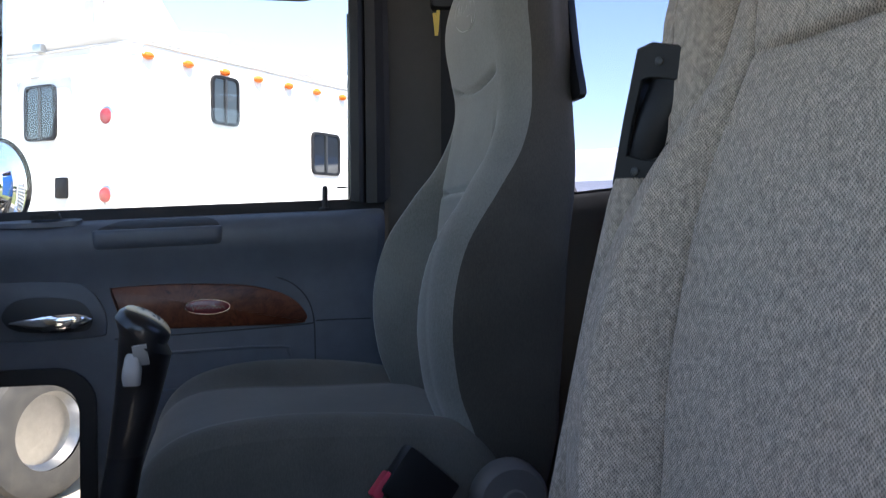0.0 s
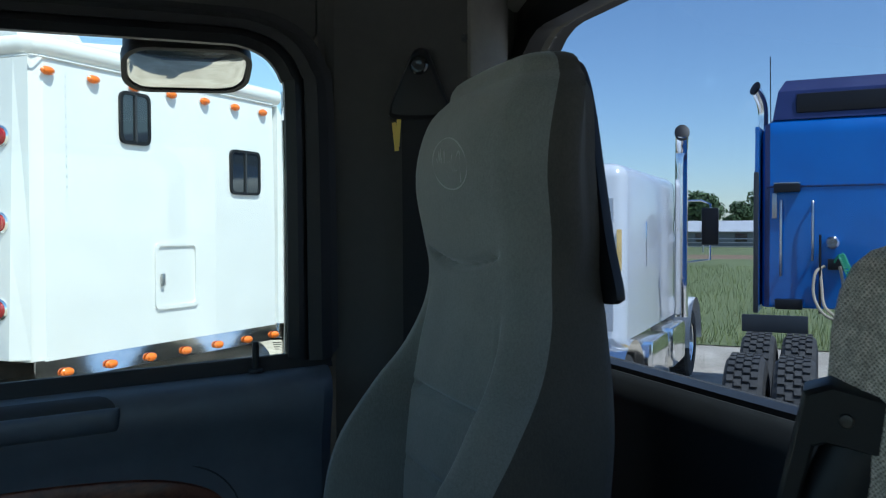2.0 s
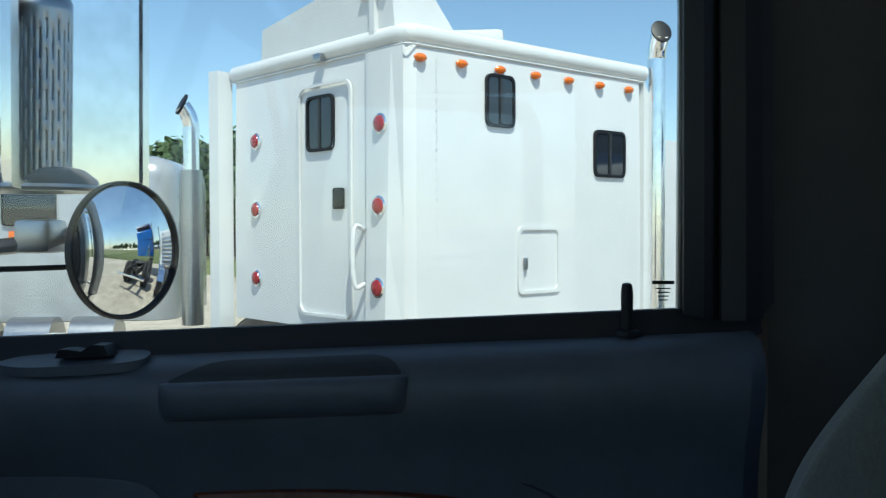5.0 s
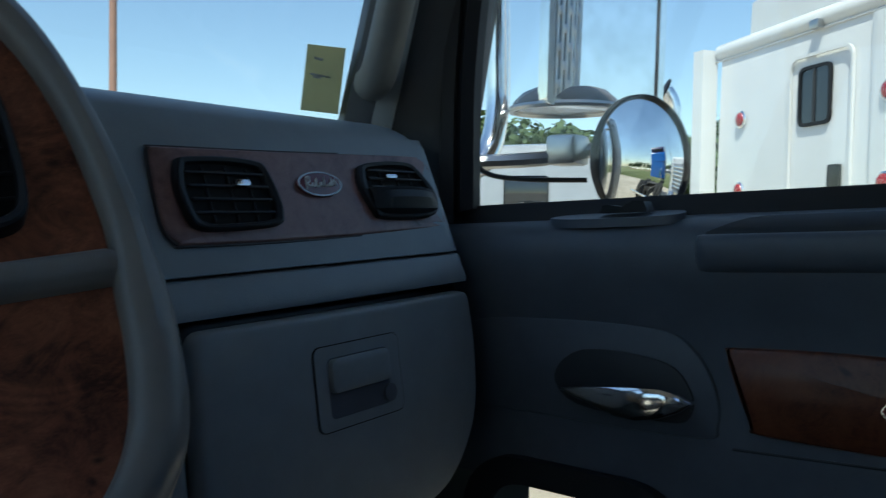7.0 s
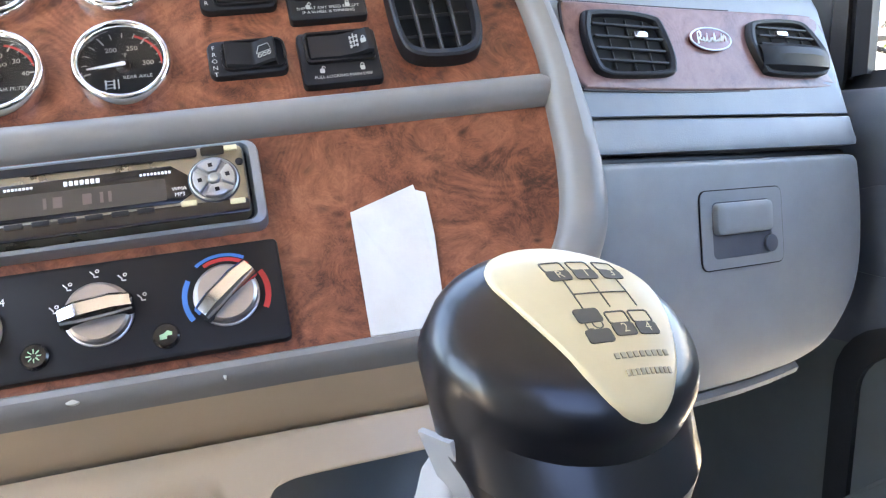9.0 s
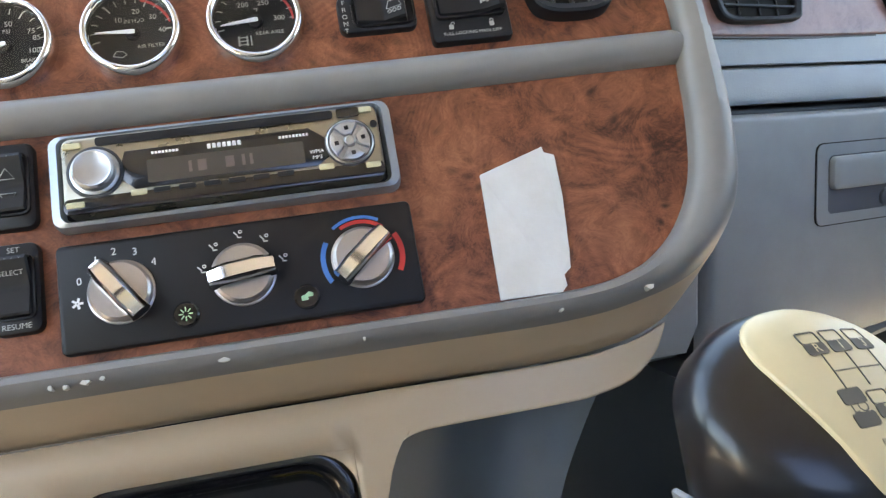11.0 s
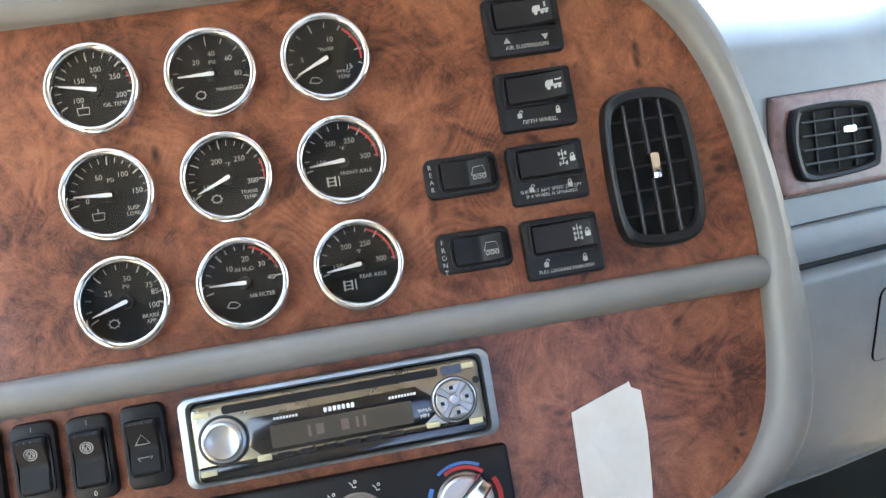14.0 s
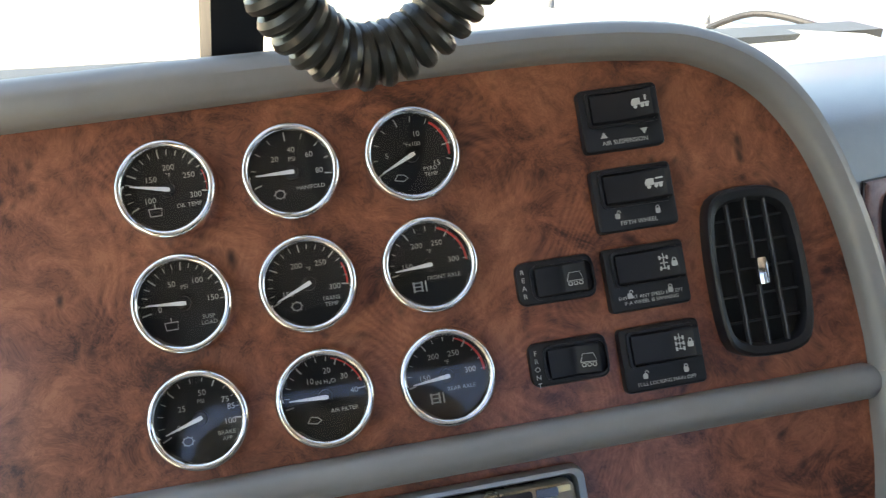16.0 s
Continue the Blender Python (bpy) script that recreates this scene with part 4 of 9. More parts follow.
def grid_shell(poly_top, poly_bot, n=6):
    rows = []
    for i in range(n + 1):
        s = i / n
        rows.append([(p[0] + (q[0] - p[0]) * s, p[1] + (q[1] - p[1]) * s, dish(p[0] + (q[0] - p[0]) * s, p[1] + (q[1] - p[1]) * s)) for p, q in zip(poly_top, poly_bot)])
    loft(bm, rows)


xs = [-0.30, -0.2, -0.12, -0.08, -0.067, 0.0, 0.06, 0.0748, 0.0868, 0.098, 0.105, 0.115, 0.14, 0.17, 0.2, 0.22, 0.24, 0.252, 0.260]


def topb(a):
    return np.interp(a, [-0.3, -0.12, 0.0, 0.12, 0.2, 0.23, 0.2534, 0.268, 0.28], [-0.2755, -0.2752, -0.2745, -0.2750, -0.2760, -0.2752, -0.2725, -0.2685, -0.2635]).item()


edge = outl[::-1]
span = [0.0868 + (0.2802 - 0.0868) * (i / (len(edge) - 1)) for i in range(len(edge))]
tops = [(x, topb(x)) for x in span]
grid_shell(tops, edge, 14)
low = Vector(tops[0]).lerp(Vector(edge[0]), 2 / 14)
left = [a for a in xs if a < 0.08]
grid_shell([(a, topb(a)) for a in left] + [tops[0]], [(a, low.y) for a in left] + [(low.x, low.y)], 2)
left = [a for a in xs if a <= -0.067]
grid_shell([(a, low.y) for a in left], [(a, -0.47) for a in left])
# rounded corners of the tray opening
for hx, sgn in ((-0.067, -1), (low.x, 1)):
    c = bm.verts.new((hx, low.y, dish(hx, low.y)))
    arc = []
    for i in range(9):
        g = math.pi / 2 * i / 8
        x, y = hx - sgn * 0.024 * (1 - math.cos(g)), low.y - 0.024 * (1 - math.sin(g))
        arc.append(bm.verts.new((x, y, dish(x, y))))
    for p, q in zip(arc, arc[1:]):
        bm.faces.new((c, p, q))
bmesh.ops.remove_doubles(bm, verts=bm.verts[:], dist=2e-5)
bmesh.ops.recalc_face_normals(bm, faces=bm.faces[:])
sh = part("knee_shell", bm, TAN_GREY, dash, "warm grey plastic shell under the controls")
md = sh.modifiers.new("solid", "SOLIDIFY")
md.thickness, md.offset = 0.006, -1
# parking-brake tray
def slope(bm):
    """Leans the tray with the shell."""
    for v in bm.verts:
        v.co.z += -0.043 - 0.12 * (-0.275 - v.co.y)
    return bm


def tray_rim():
    o, i = rrect(0.156, 0.200, 0.027, 7, 0.0085, -0.3998), rrect(0.128, 0.172, 0.018, 7, 0.0085, -0.4018)
    bm = bmesh.new()
    mix = lambda k: [(p[0] + (q[0] - p[0]) * k, p[1] + (q[1] - p[1]) * k) for p, q in zip(o, i)]
    loft(bm, [[(x, y, z) for x, y in mix(k)] for k, z in ((0.0, -0.004), (0.03, 0.002), (0.15, 0.0042), (0.35, 0.005), (0.55, 0.0038), (0.75, 0.0), (0.9, -0.008), (1.0, -0.022), (1.0, -0.03))], closed=True)
    return slope(bm)


tray = part("brake_tray_rim", tray_rim(), BLACK_GLOSS, dash, "black surround of the parking-brake tray")
bm = bmesh.new()
prism(bm, rrect(0.134, 0.178, 0.016, 5, 0.0085, -0.4018), -0.04, -0.024)
slope(bm)
tp = part("brake_plate", bm, BLACK, dash)
bm = lettering("Apply Parking Brake Before Leaving Vehicle", 0.0065, at(0.0145, -0.3315, -0.0720, -3.5))
part("lettering", bm, material("pale_warning_print", (0.45, 0.45, 0.43), 0.5), tp, "pale warning words")
bm = bmesh.new()
lathe(bm, [(0.014, -0.036), (0.014, -0.02), (0.012, -0.014), (0.0, -0.012)], 4, m=at(0.047, -0.364, -0.050, 20))
part("brake_knob", bm, YELLOW, tp, "yellow diamond brake knob")

# recessed dark panel beside the tray and the console wall behind it
FOOT_GREY = material("dark_green_grey_vinyl", (0.135, 0.150, 0.146), 0.42, color2=(0.115, 0.128, 0.125), scale=12, bump=0.15, bump_scale=700)
bm = bmesh.new()
EDGE = catmull([(0.270, -0.270, -0.11), (0.2416, -0.313, -0.12), (0.219, -0.350, -0.122), (0.2017, -0.393, -0.126), (0.175, -0.45, -0.135), (0.14, -0.55, -0.15), (0.11, -0.66, -0.16)], 5)
LEFT = catmull([(0.108, -0.270, -0.07), (0.104, -0.313, -0.07), (0.099, -0.350, -0.074), (0.094, -0.393, -0.085), (0.087, -0.45, -0.10), (0.07, -0.55, -0.12), (0.05, -0.66, -0.14)], 5)
rows = []
for p, q in zip(LEFT, EDGE):
    row = []
    for i in range(13):
        k = i / 12
        c = p.lerp(q, k)
        row.append((c.x, c.y, c.z - 0.030 * math.sin(math.pi * k) - 0.006 * math.exp(-((1 - k) / 0.05) ** 2)))
    row += [(q.x + 0.003, q.y, q.z - 0.006), (q.x + 0.006, q.y, q.z - 0.016), (q.x + 0.012, q.y - 0.004, q.z - 0.05), (q.x + 0.03, q.y - 0.01, q.z - 0.30)]
    rows.append(row)
loft(bm, rows)
part("console_side", bm, FOOT_GREY, dash, "dark green-grey moulded console side")
# foot well: one smooth wall from the console round to the kick panel
foot = thing("foot_well", None, "dark green-grey moulded passenger foot well lining", "foot well")
bm = bmesh.new()
plan = catmull([(0.20, 0.70, 0), (0.28, 0.765, 0), (0.45, 0.785, 0), (0.68, 0.785, 0), (0.78, 0.775, 0), (0.825, 0.745, 0), (0.848, 0.69, 0), (0.858, 0.60, 0), (0.860, 0.48, 0)], 6)
loft(bm, [[(p.x, p.y - k, z) for p in plan] for z, k in ((0.66, 0.0), (0.5, 0.0), (0.3, 0.005), (0.15, 0.03), (0.05, 0.09), (0.0, 0.14))])
part("lining", bm, FOOT_GREY, foot)
bm = bmesh.new()
kick = [(0.47, 0.56), (0.56, 0.475), (0.66, 0.365), (0.695, 0.315), (0.705, 0.27), (0.70, 0.10), (0.47, 0.10)]
ks = rounded(kick, 0.02)
loft(bm, [[(x + d, y, z) for y, z in o] for o, x, d in ((ks, 0.865, 0), (ks, 0.8455, 0), ([(0.58 + (y - 0.58) * 0.97, 0.3 + (z - 0.3) * 0.97) for y, z in ks], 0.842, 0))], closed=True, cap=True)
part("kick_panel", bm, FOOT_GREY, foot)

# passenger side of the dash, in world axes
W = thing("passenger_dash", None, "blue-grey vinyl passenger dash with a glove box", "dashboard")


def face(z, x=0.65):
    """The sloping face of the dash."""
    return 0.568 + 0.43 * (z - 0.935) - 0.02 * (x - 0.65)


def yend(x):
    """How far the face falls back towards the door."""
    return 0.030 * max(0.0, (x - 0.813) / 0.022) ** 2.4


prof = [(0.99, 0.955), (0.80, 0.985), (0.765, 0.9905), (0.745, 0.994), (0.715, 0.9985), (0.69, 1.003), (0.665, 1.0055), (0.645, 1.0055), (0.630, 1.004), (0.616, 1.001), (0.605, 0.9965), (0.597, 0.9905), (0.592, 0.984), (face(0.974), 0.974), (face(0.955), 0.955), (face(0.92), 0.92), (face(0.8775), 0.8775), (face(0.8768) + 0.0006, 0.8768), (0.558, 0.8762), (0.558, 0.8748), (face(0.8742) + 0.0004, 0.8742), (face(0.873) - 0.0008, 0.873), (face(0.862) - 0.0005, 0.862), (face(0.853) - 0.001, 0.853), (face(0.849) + 0.001, 0.849), (0.548, 0.8465), (0.57, 0.846)]
xs = [0.36, 0.45, 0.55, 0.65, 0.74, 0.77, 0.79, 0.80, 0.806, 0.812, 0.817, 0.821, 0.825, 0.829, 0.832]
bm = bmesh.new()
rows = []
for x in xs:
    k = max(0.0, (x - 0.788) / 0.044)
    row = []
    for y, z in prof:
        low = z < 0.988 and y < 0.6
        row.append((x, y + (yend(x) - 0.02 * (x - 0.65)) * (1 if y < 0.7 else 0), z - 0.015 * k ** 2.2 * (1 if z > 0.985 else 0) + (x - 0.65) * (0.038 if low else 0.012)))
    rows.append(row)
rows.append([(x + 0.010, y + 0.07, z) for x, y, z in rows[-1]])
loft(bm, rows)
part("dash_top", bm, DASH_SKIN, W, "grey grained vinyl dash top")
# walnut fascia, let into the face
NS = Vector((0, -0.9187, 0.395))
MF = Matrix(((1, 0, 0, 0.65), (-0.0037, 0.395, -0.9187, 0.568), (0.038, 0.9187, 0.395, 0.935), (0, 0, 0, 1)))
fo = [(-0.1395, 0.0290), (-0.1360, 0.0330), (-0.1290, 0.0340), (-0.016, 0.0340), (0.140, 0.0362), (0.1560, 0.0345), (0.1660, 0.0285), (0.1712, 0.012), (0.1715, -0.0087), (0.1680, -0.032), (0.1660, -0.0375), (0.1590, -0.0400), (-0.004, -0.0432), (-0.122, -0.0422), (-0.1330, -0.0402), (-0.1395, -0.0335), (-0.1424, -0.0229), (-0.1416, 0.005)]
fo = [(p.x, p.y) for p in catmull([(a, b, 0) for a, b in fo], 4, True)]


def fascia_bend(bm):
    for v in bm.verts:
        w = MF @ v.co
        v.co = (w.x, w.y + yend(w.x), w.z)
    return bm


BURL_FASCIA = wood_material("plum_burl_veneer", (0.15, 0.076, 0.066), (0.225, 0.122, 0.108), (0.28, 0.158, 0.138), coat=0.45)
bm = bmesh.new()
fin = [(0.0145 + (a - 0.0145) * 0.990, -0.0045 + (b + 0.0045) * 0.965) for a, b in fo]
rings = [[(a, b, z) for a, b in o] for o, z in ((fin, -0.003), (fin, 0.0010), ([(0.0145 + (a - 0.0145) * 0.995, -0.0045 + (b + 0.0045) * 0.982) for a, b in fin], 0.0020), ([(0.0145 + (a - 0.0145) * 0.988, -0.0045 + (b + 0.0045) * 0.955) for a, b in fin], 0.0024))]
rings += [[(0.0145 + (a - 0.0145) * k, -0.0045 + (b + 0.0045) * k, 0.0024) for a, b in fin] for k in (0.85, 0.6, 0.3)]
loft(bm, rings, closed=True, cap=True)
part("fascia", fascia_bend(bm), BURL_FASCIA, W, "plum-brown burl fascia strip")
bm = bmesh.new()
frame_ring(bm, fo, fin, -0.001, 0.0007)
part("fascia_edge", fascia_bend(bm), material("fascia_edge_brown", (0.035, 0.02, 0.02), 0.5), W)
# oval badge with a plain script-like squiggle
BA, BB = 0.0105, 0.0033
bm = bmesh.new()
ov = [(0.0235 * math.cos(t), 0.0103 * math.sin(t)) for t in [2 * math.pi * i / 36 for i in range(36)]]
prism(bm, [(a + BA, b + BB) for a, b in ov], 0.002, 0.0055, 0.001)
bd = part("badge", fascia_bend(bm), BADGE_RED, W, "small oval dark red badge")
bm = bmesh.new()
tube(bm, [(a + BA, b + BB, 0.0052) for a, b in ov + ov[:1]], 0.0009, 6, caps=False)
part("badge_rim", fascia_bend(bm), STEEL, bd)
bm = bmesh.new()
squig = [(-0.0165, -0.005), (-0.0150, 0.005), (-0.0120, 0.0058), (-0.0125, 0.0015), (-0.0150, 0.0), (-0.0110, -0.0022), (-0.0090, 0.0006), (-0.0095, -0.0022), (-0.0070, -0.0020), (-0.0045, 0.0045), (-0.0052, -0.0022), (-0.0025, -0.0022), (-0.0010, 0.0008), (-0.0016, -0.0022), (0.0010, 0.0010), (0.0022, -0.0022), (0.0045, 0.0052), (0.0040, -0.0022), (0.0070, -0.0012), (0.0080, -0.0022), (0.0098, 0.0008), (0.0102, -0.0022), (0.0130, 0.0052), (0.0128, -0.0022), (0.0160, 0.0040), (0.0172, -0.0016)]
tube(bm, [(BA + x, BB + y, 0.0060) for x, y in squig], 0.0007, 5, smooth=3)
part("badge_mark", fascia_bend(bm), WHITE_INK, bd)

# glove box door
go = rounded([(0.508, 0.8365), (0.65, 0.8405), (0.8185, 0.8462), (0.8225, 0.80), (0.8120, 0.742), (0.779, 0.698), (0.732, 0.6705), (0.66, 0.6595), (0.60, 0.656), (0.506, 0.655)], [0.014, 0, 0.010, 0.03, 0.03, 0.03, 0.03, 0.03, 0.03, 0.012], 7)


def glove_y(x, z):
    return 0.519 + 0.16 * (z - 0.815) + 0.004 * max(0.0, (x - 0.795) / 0.028) ** 2 + 0.9 * max(0.0, 0.685 - z) ** 1.25


def filled(outline, fy, thick, soft=0.003):
    """A curved plate with eased edges: the outline filled by shrinking rings, laid on y = fy(x, z)."""
    cx, cz = sum(p[0] for p in outline) / len(outline), sum(p[1] for p in outline) / len(outline)
    bm = bmesh.new()
    rows = [[(x, fy(x, z) + thick, z) for x, z in outline]]
    rows.append([(x, fy(x, z) + soft, z) for x, z in outline])
    for s, d in ((0.994, 0.35), (0.985, 0.08), (0.97, 0.0), (0.95, 0.0), (0.9, 0.0), (0.7, 0.0), (0.45, 0.0), (0.2, 0.0)):
        rows.append([(cx + (x - cx) * s, fy(cx + (x - cx) * s, cz + (z - cz) * s) + soft * d, cz + (z - cz) * s) for x, z in outline])
    loft(bm, rows, closed=True)
    c = bm.verts.new((cx, fy(cx, cz), cz))
    bm.verts.ensure_lookup_table()
    last = bm.verts[-1 - len(outline):-1]
    for i in range(len(outline)):
        bm.faces.new((last[i], last[(i + 1) % len(outline)], c))
    return bm


gd = part("glove_box_door", filled(go, glove_y, 0.02, 0.005), GREY, W, "blue-grey glove box door")
bm = filled([(0.656 + (x - 0.656) * 1.03, 0.750 + (z - 0.750) * 1.05) for x, z in go], lambda x, z: glove_y(x, z) + 0.014, 0.02)
part("glove_box_gap", bm, BLACK, W)
# dash body behind and beside the glove box
bm = bmesh.new()
rows = []
for x in (0.36, 0.47, 0.490, 0.4975, 0.5005):
    k = 0.012 * max(0.0, (x - 0.488) / 0.0125) ** 2
    rows.append([(x, y + k, z) for y, z in ((0.545, 0.852), (0.5225, 0.845), (0.521, 0.83), (0.499, 0.69), (0.506, 0.668), (0.54, 0.652), (0.62, 0.63), (0.9, 0.60))])
loft(bm, rows)
rows = []
for x in (0.47, 0.65, 0.78, 0.81, 0.832):
    k = 0.05 * max(0, (x - 0.76) / 0.08) ** 2
    rows.append([(x, y + k, z) for y, z in ((0.546, 0.850), (0.552, 0.84), (0.535, 0.68), (0.545, 0.655), (0.62, 0.63), (0.9, 0.60))])
loft(bm, rows)
part("dash_body", bm, GREY, W)
# thin lip under the glove box door
bm = bmesh.new()
rows = []
for x, z in ((0.506, 0.6475), (0.60, 0.6490), (0.66, 0.6525), (0.70, 0.6570), (0.735, 0.6630)):
    rows.append([(x, y, z + dz) for y, dz in ((0.530, 0.003), (0.512, 0.002), (0.508, -0.002), (0.510, -0.007), (0.525, -0.012), (0.57, -0.016))])
loft(bm, rows)
part("lower_lip", bm, GREY, W)
ML = Matrix.Translation((0.6565, 0.5142, 0.7865)) @ Matrix(((1, 0, 0.0), (0.006, 0.158, -0.9874), (0.035, 0.9874, 0.158))).to_4x4()
bm = bmesh.new()
frame_ring(bm, rrect(0.0955, 0.0625, 0.006, 3), rrect(0.0690, 0.0455, 0.005, 3, -0.001, -0.0005), -0.002, 0.0012)
bmesh.ops.transform(bm, matrix=ML, verts=bm.verts[:])
lt = part("latch_frame", bm, GREY, gd)
bm = bmesh.new()
frame_ring(bm, rrect(0.0973, 0.0643, 0.007, 3), rrect(0.0957, 0.0627, 0.006, 3), -0.002, 0.0007)
bmesh.ops.transform(bm, matrix=ML, verts=bm.verts[:])
part("latch_joint", bm, BLACK, lt)
# well is not cut in; a darker plate paints its shade
bm = bmesh.new()
prism(bm, rrect(0.072, 0.048, 0.004, 3, -0.001, -0.0005), -0.004, 0.0004)
bmesh.ops.transform(bm, matrix=ML, verts=bm.verts[:])
part("latch_well_shade", bm, DOOR_GREY, lt)
bm = bmesh.new()
pc = (-0.001, 0.0085)
po = rrect(0.066, 0.0255, 0.005, 4, *pc)
loft(bm, [[(pc[0] + (a - pc[0]) * k, pc[1] + (b - pc[1]) * kk, z) for a, b in po] for k, kk, z in ((1, 1, 0.0), (1, 1, 0.0035), (0.985, 0.96, 0.0052), (0.95, 0.88, 0.0060), (0.7, 0.6, 0.0064), (0.3, 0.3, 0.0066))], closed=True, cap=True)
bmesh.ops.transform(bm, matrix=ML, verts=bm.verts[:])
part("latch_paddle", bm, GREY, lt)
bm = bmesh.new()
lathe(bm, [(0.0072, 0.0), (0.0072, 0.0030), (0.006, 0.0036), (0, 0.0036)], 18, m=ML @ at(0.0318, -0.0150))
part("latch_lock", bm, DOOR_GREY, lt)




def vent(name, outline, m, bars, tab, label, round_in=0.0):
    """An air vent: a rounded housing, a near-black plate for its unlit depth, vertical and cross slats and a chrome
    tab.
    """
    v = thing(name, m, label, "air vent", group="dash air vents")
    inn = [(a * 0.83, b * 0.84) for a, b in outline]
    mid = [(a * 0.94, b * 0.95) for a, b in outline]
    bm = bmesh.new()
    loft(bm, [[(a, b, z) for a, b in o] for o, z in ((outline, -0.008), (outline, 0.003), ([(a * 0.98, b * 0.985) for a, b in outline], 0.0065), (mid, 0.0075), ([(a * 0.86, b * 0.87) for a, b in outline], 0.006), (inn, 0.003), (inn, -0.006))], closed=True)
    part("housing", bm, BLACK, v)
    # panel is not cut open; this near-black plate paints the vent's inner shade
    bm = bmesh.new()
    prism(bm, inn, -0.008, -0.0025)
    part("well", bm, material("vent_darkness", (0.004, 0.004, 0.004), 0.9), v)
    for kind, x0, y0, x1, y1 in bars:
        bm = bmesh.new()
        d = Vector((x1 - x0, y1 - y0, 0))
        mm = Matrix.Translation(((x0 + x1) / 2, (y0 + y1) / 2, 0.0028 if kind == "front" else -0.0008)) @ Matrix.Rotation(math.atan2(d.y, d.x), 4, "Z")
        box(bm, (0, 0, 0), (d.length, 0.0017 if kind == "front" else 0.0014, 0.0045 if kind == "front" else 0.003), 0.0005, m=mm, seg=1)
        part("slat", bm, VENT_GREY, v)
    if tab:
        bm = bmesh.new()
        box(bm, (tab[0], tab[1], 0.007), (tab[2], tab[3], 0.010), 0.002, seg=2)
        part("tab", bm, CHROME, v, "bright chrome tab")
    return v


def fascia_vent(a, b, outline, tab, tipped):
    """A fascia vent; tipped: its barrel is turned so that the smooth lower lip shows."""
    c = MF @ Vector((a, b, 0))
    m = Matrix.Translation(Vector((c.x, c.y + yend(c.x), c.z)) + NS * 0.0046) @ MF.to_3x3().to_4x4() @ Matrix.Diagonal((1, 1, 0.55, 1))
    o = [(p.x, p.y) for p in catmull([(x, y, 0) for x, y in outline], 4, True)]
    w, h = max(p[0] for p in o) * 0.85, max(p[1] for p in o) * 0.85
    if tipped:
        bars = [("front", -w * 0.86, y * h, w * 0.84 * (0.8 if y > 0.7 else 1), y * h) for y in (0.08, 0.42, 0.76)]
        bars += [("back", x * w, 0.0, x * w, h * 0.9) for x in (-0.45, 0.05, 0.5)]
    else:
        bars = [("front", -w * 0.92, y * h, w * 0.94, y * h) for y in (-0.62, -0.2, 0.22, 0.64)]
        bars += [("back", x * w, -h * 0.9, x * w, h * 0.9) for x in (-0.5, 0.04, 0.52)]
    v = vent("air_vent", o, m, bars, tab, "black dash air vent with slats and a chrome tab")
    if tipped:
        v["label"] = "black dash air vent tipped down, with a chrome tab"
        bm = bmesh.new()
        rows = []
        for i in range(15):
            x = -w * 1.02 + 2.05 * w * i / 14
            e = 1 - abs(i / 7 - 1) ** 3
            rows.append([(x, y * h, z) for y, z in ((0.02, 0.002), (-0.05, 0.008 + 0.010 * e), (-0.25, 0.011 + 0.014 * e), (-0.55, 0.011 + 0.015 * e), (-0.85 - 0.1 * e, 0.008 + 0.010 * e), (-1.0 - 0.12 * e, 0.0))])
        loft(bm, rows)
        part("lower_lip", bm, BLACK, v)
    return v


fascia_vent(-0.0820, -0.0048, [(-0.041, 0.0225), (-0.034, 0.0265), (0.0, 0.0285), (0.030, 0.0262), (0.0385, 0.0200), (0.0440, -0.004), (0.0425, -0.0180), (0.034, -0.0255), (-0.018, -0.0285), (-0.034, -0.0268), (-0.0415, -0.0200), (-0.0455, 0.004)], (0.0093, 0.0066, 0.0135, 0.0055), False)
fascia_vent(0.1070, -0.0017, [(-0.0475, 0.0165), (-0.041, 0.0225), (-0.01, 0.0265), (0.022, 0.0265), (0.034, 0.0200), (0.0480, 0.001), (0.0490, -0.0120), (0.040, -0.0245), (0.010, -0.0285), (-0.034, -0.0275), (-0.0425, -0.0215), (-0.0505, 0.001)], (-0.010, 0.0105, 0.0135, 0.0045), True)

# ---- centre panel: vent, gauges, switches, radio, climate ----
vo = catmull([(-0.026, 0.036, 0), (-0.018, 0.048, 0), (0.0, 0.0505, 0), (0.018, 0.047, 0), (0.0265, 0.034, 0), (0.0285, -0.010, 0), (0.0255, -0.036, 0), (0.017, -0.046, 0), (0.0, -0.0478, 0), (-0.018, -0.045, 0), (-0.0265, -0.034, 0), (-0.0285, 0.0, 0)], 3, True)
vb = [("front", -0.0125, -0.040, -0.0125, 0.041), ("front", -0.001, -0.042, -0.001, 0.044), ("front", 0.0105, -0.040, 0.0105, 0.042)]
vb += [("back", -0.025, y, 0.025, y) for y in (-0.027, -0.012, 0.003, 0.018, 0.032)]
vent("air_vent", [(p.x, p.y) for p in vo], on_panel(0.2530, -0.0335, 0.004), vb, (-0.001, 0.001, 0.0062, 0.016), "tall black air vent in the walnut panel")

GR = 0.0268


def rot8(x, y):
    return x * 0.99 + y * 0.14, -x * 0.14 + y * 0.99


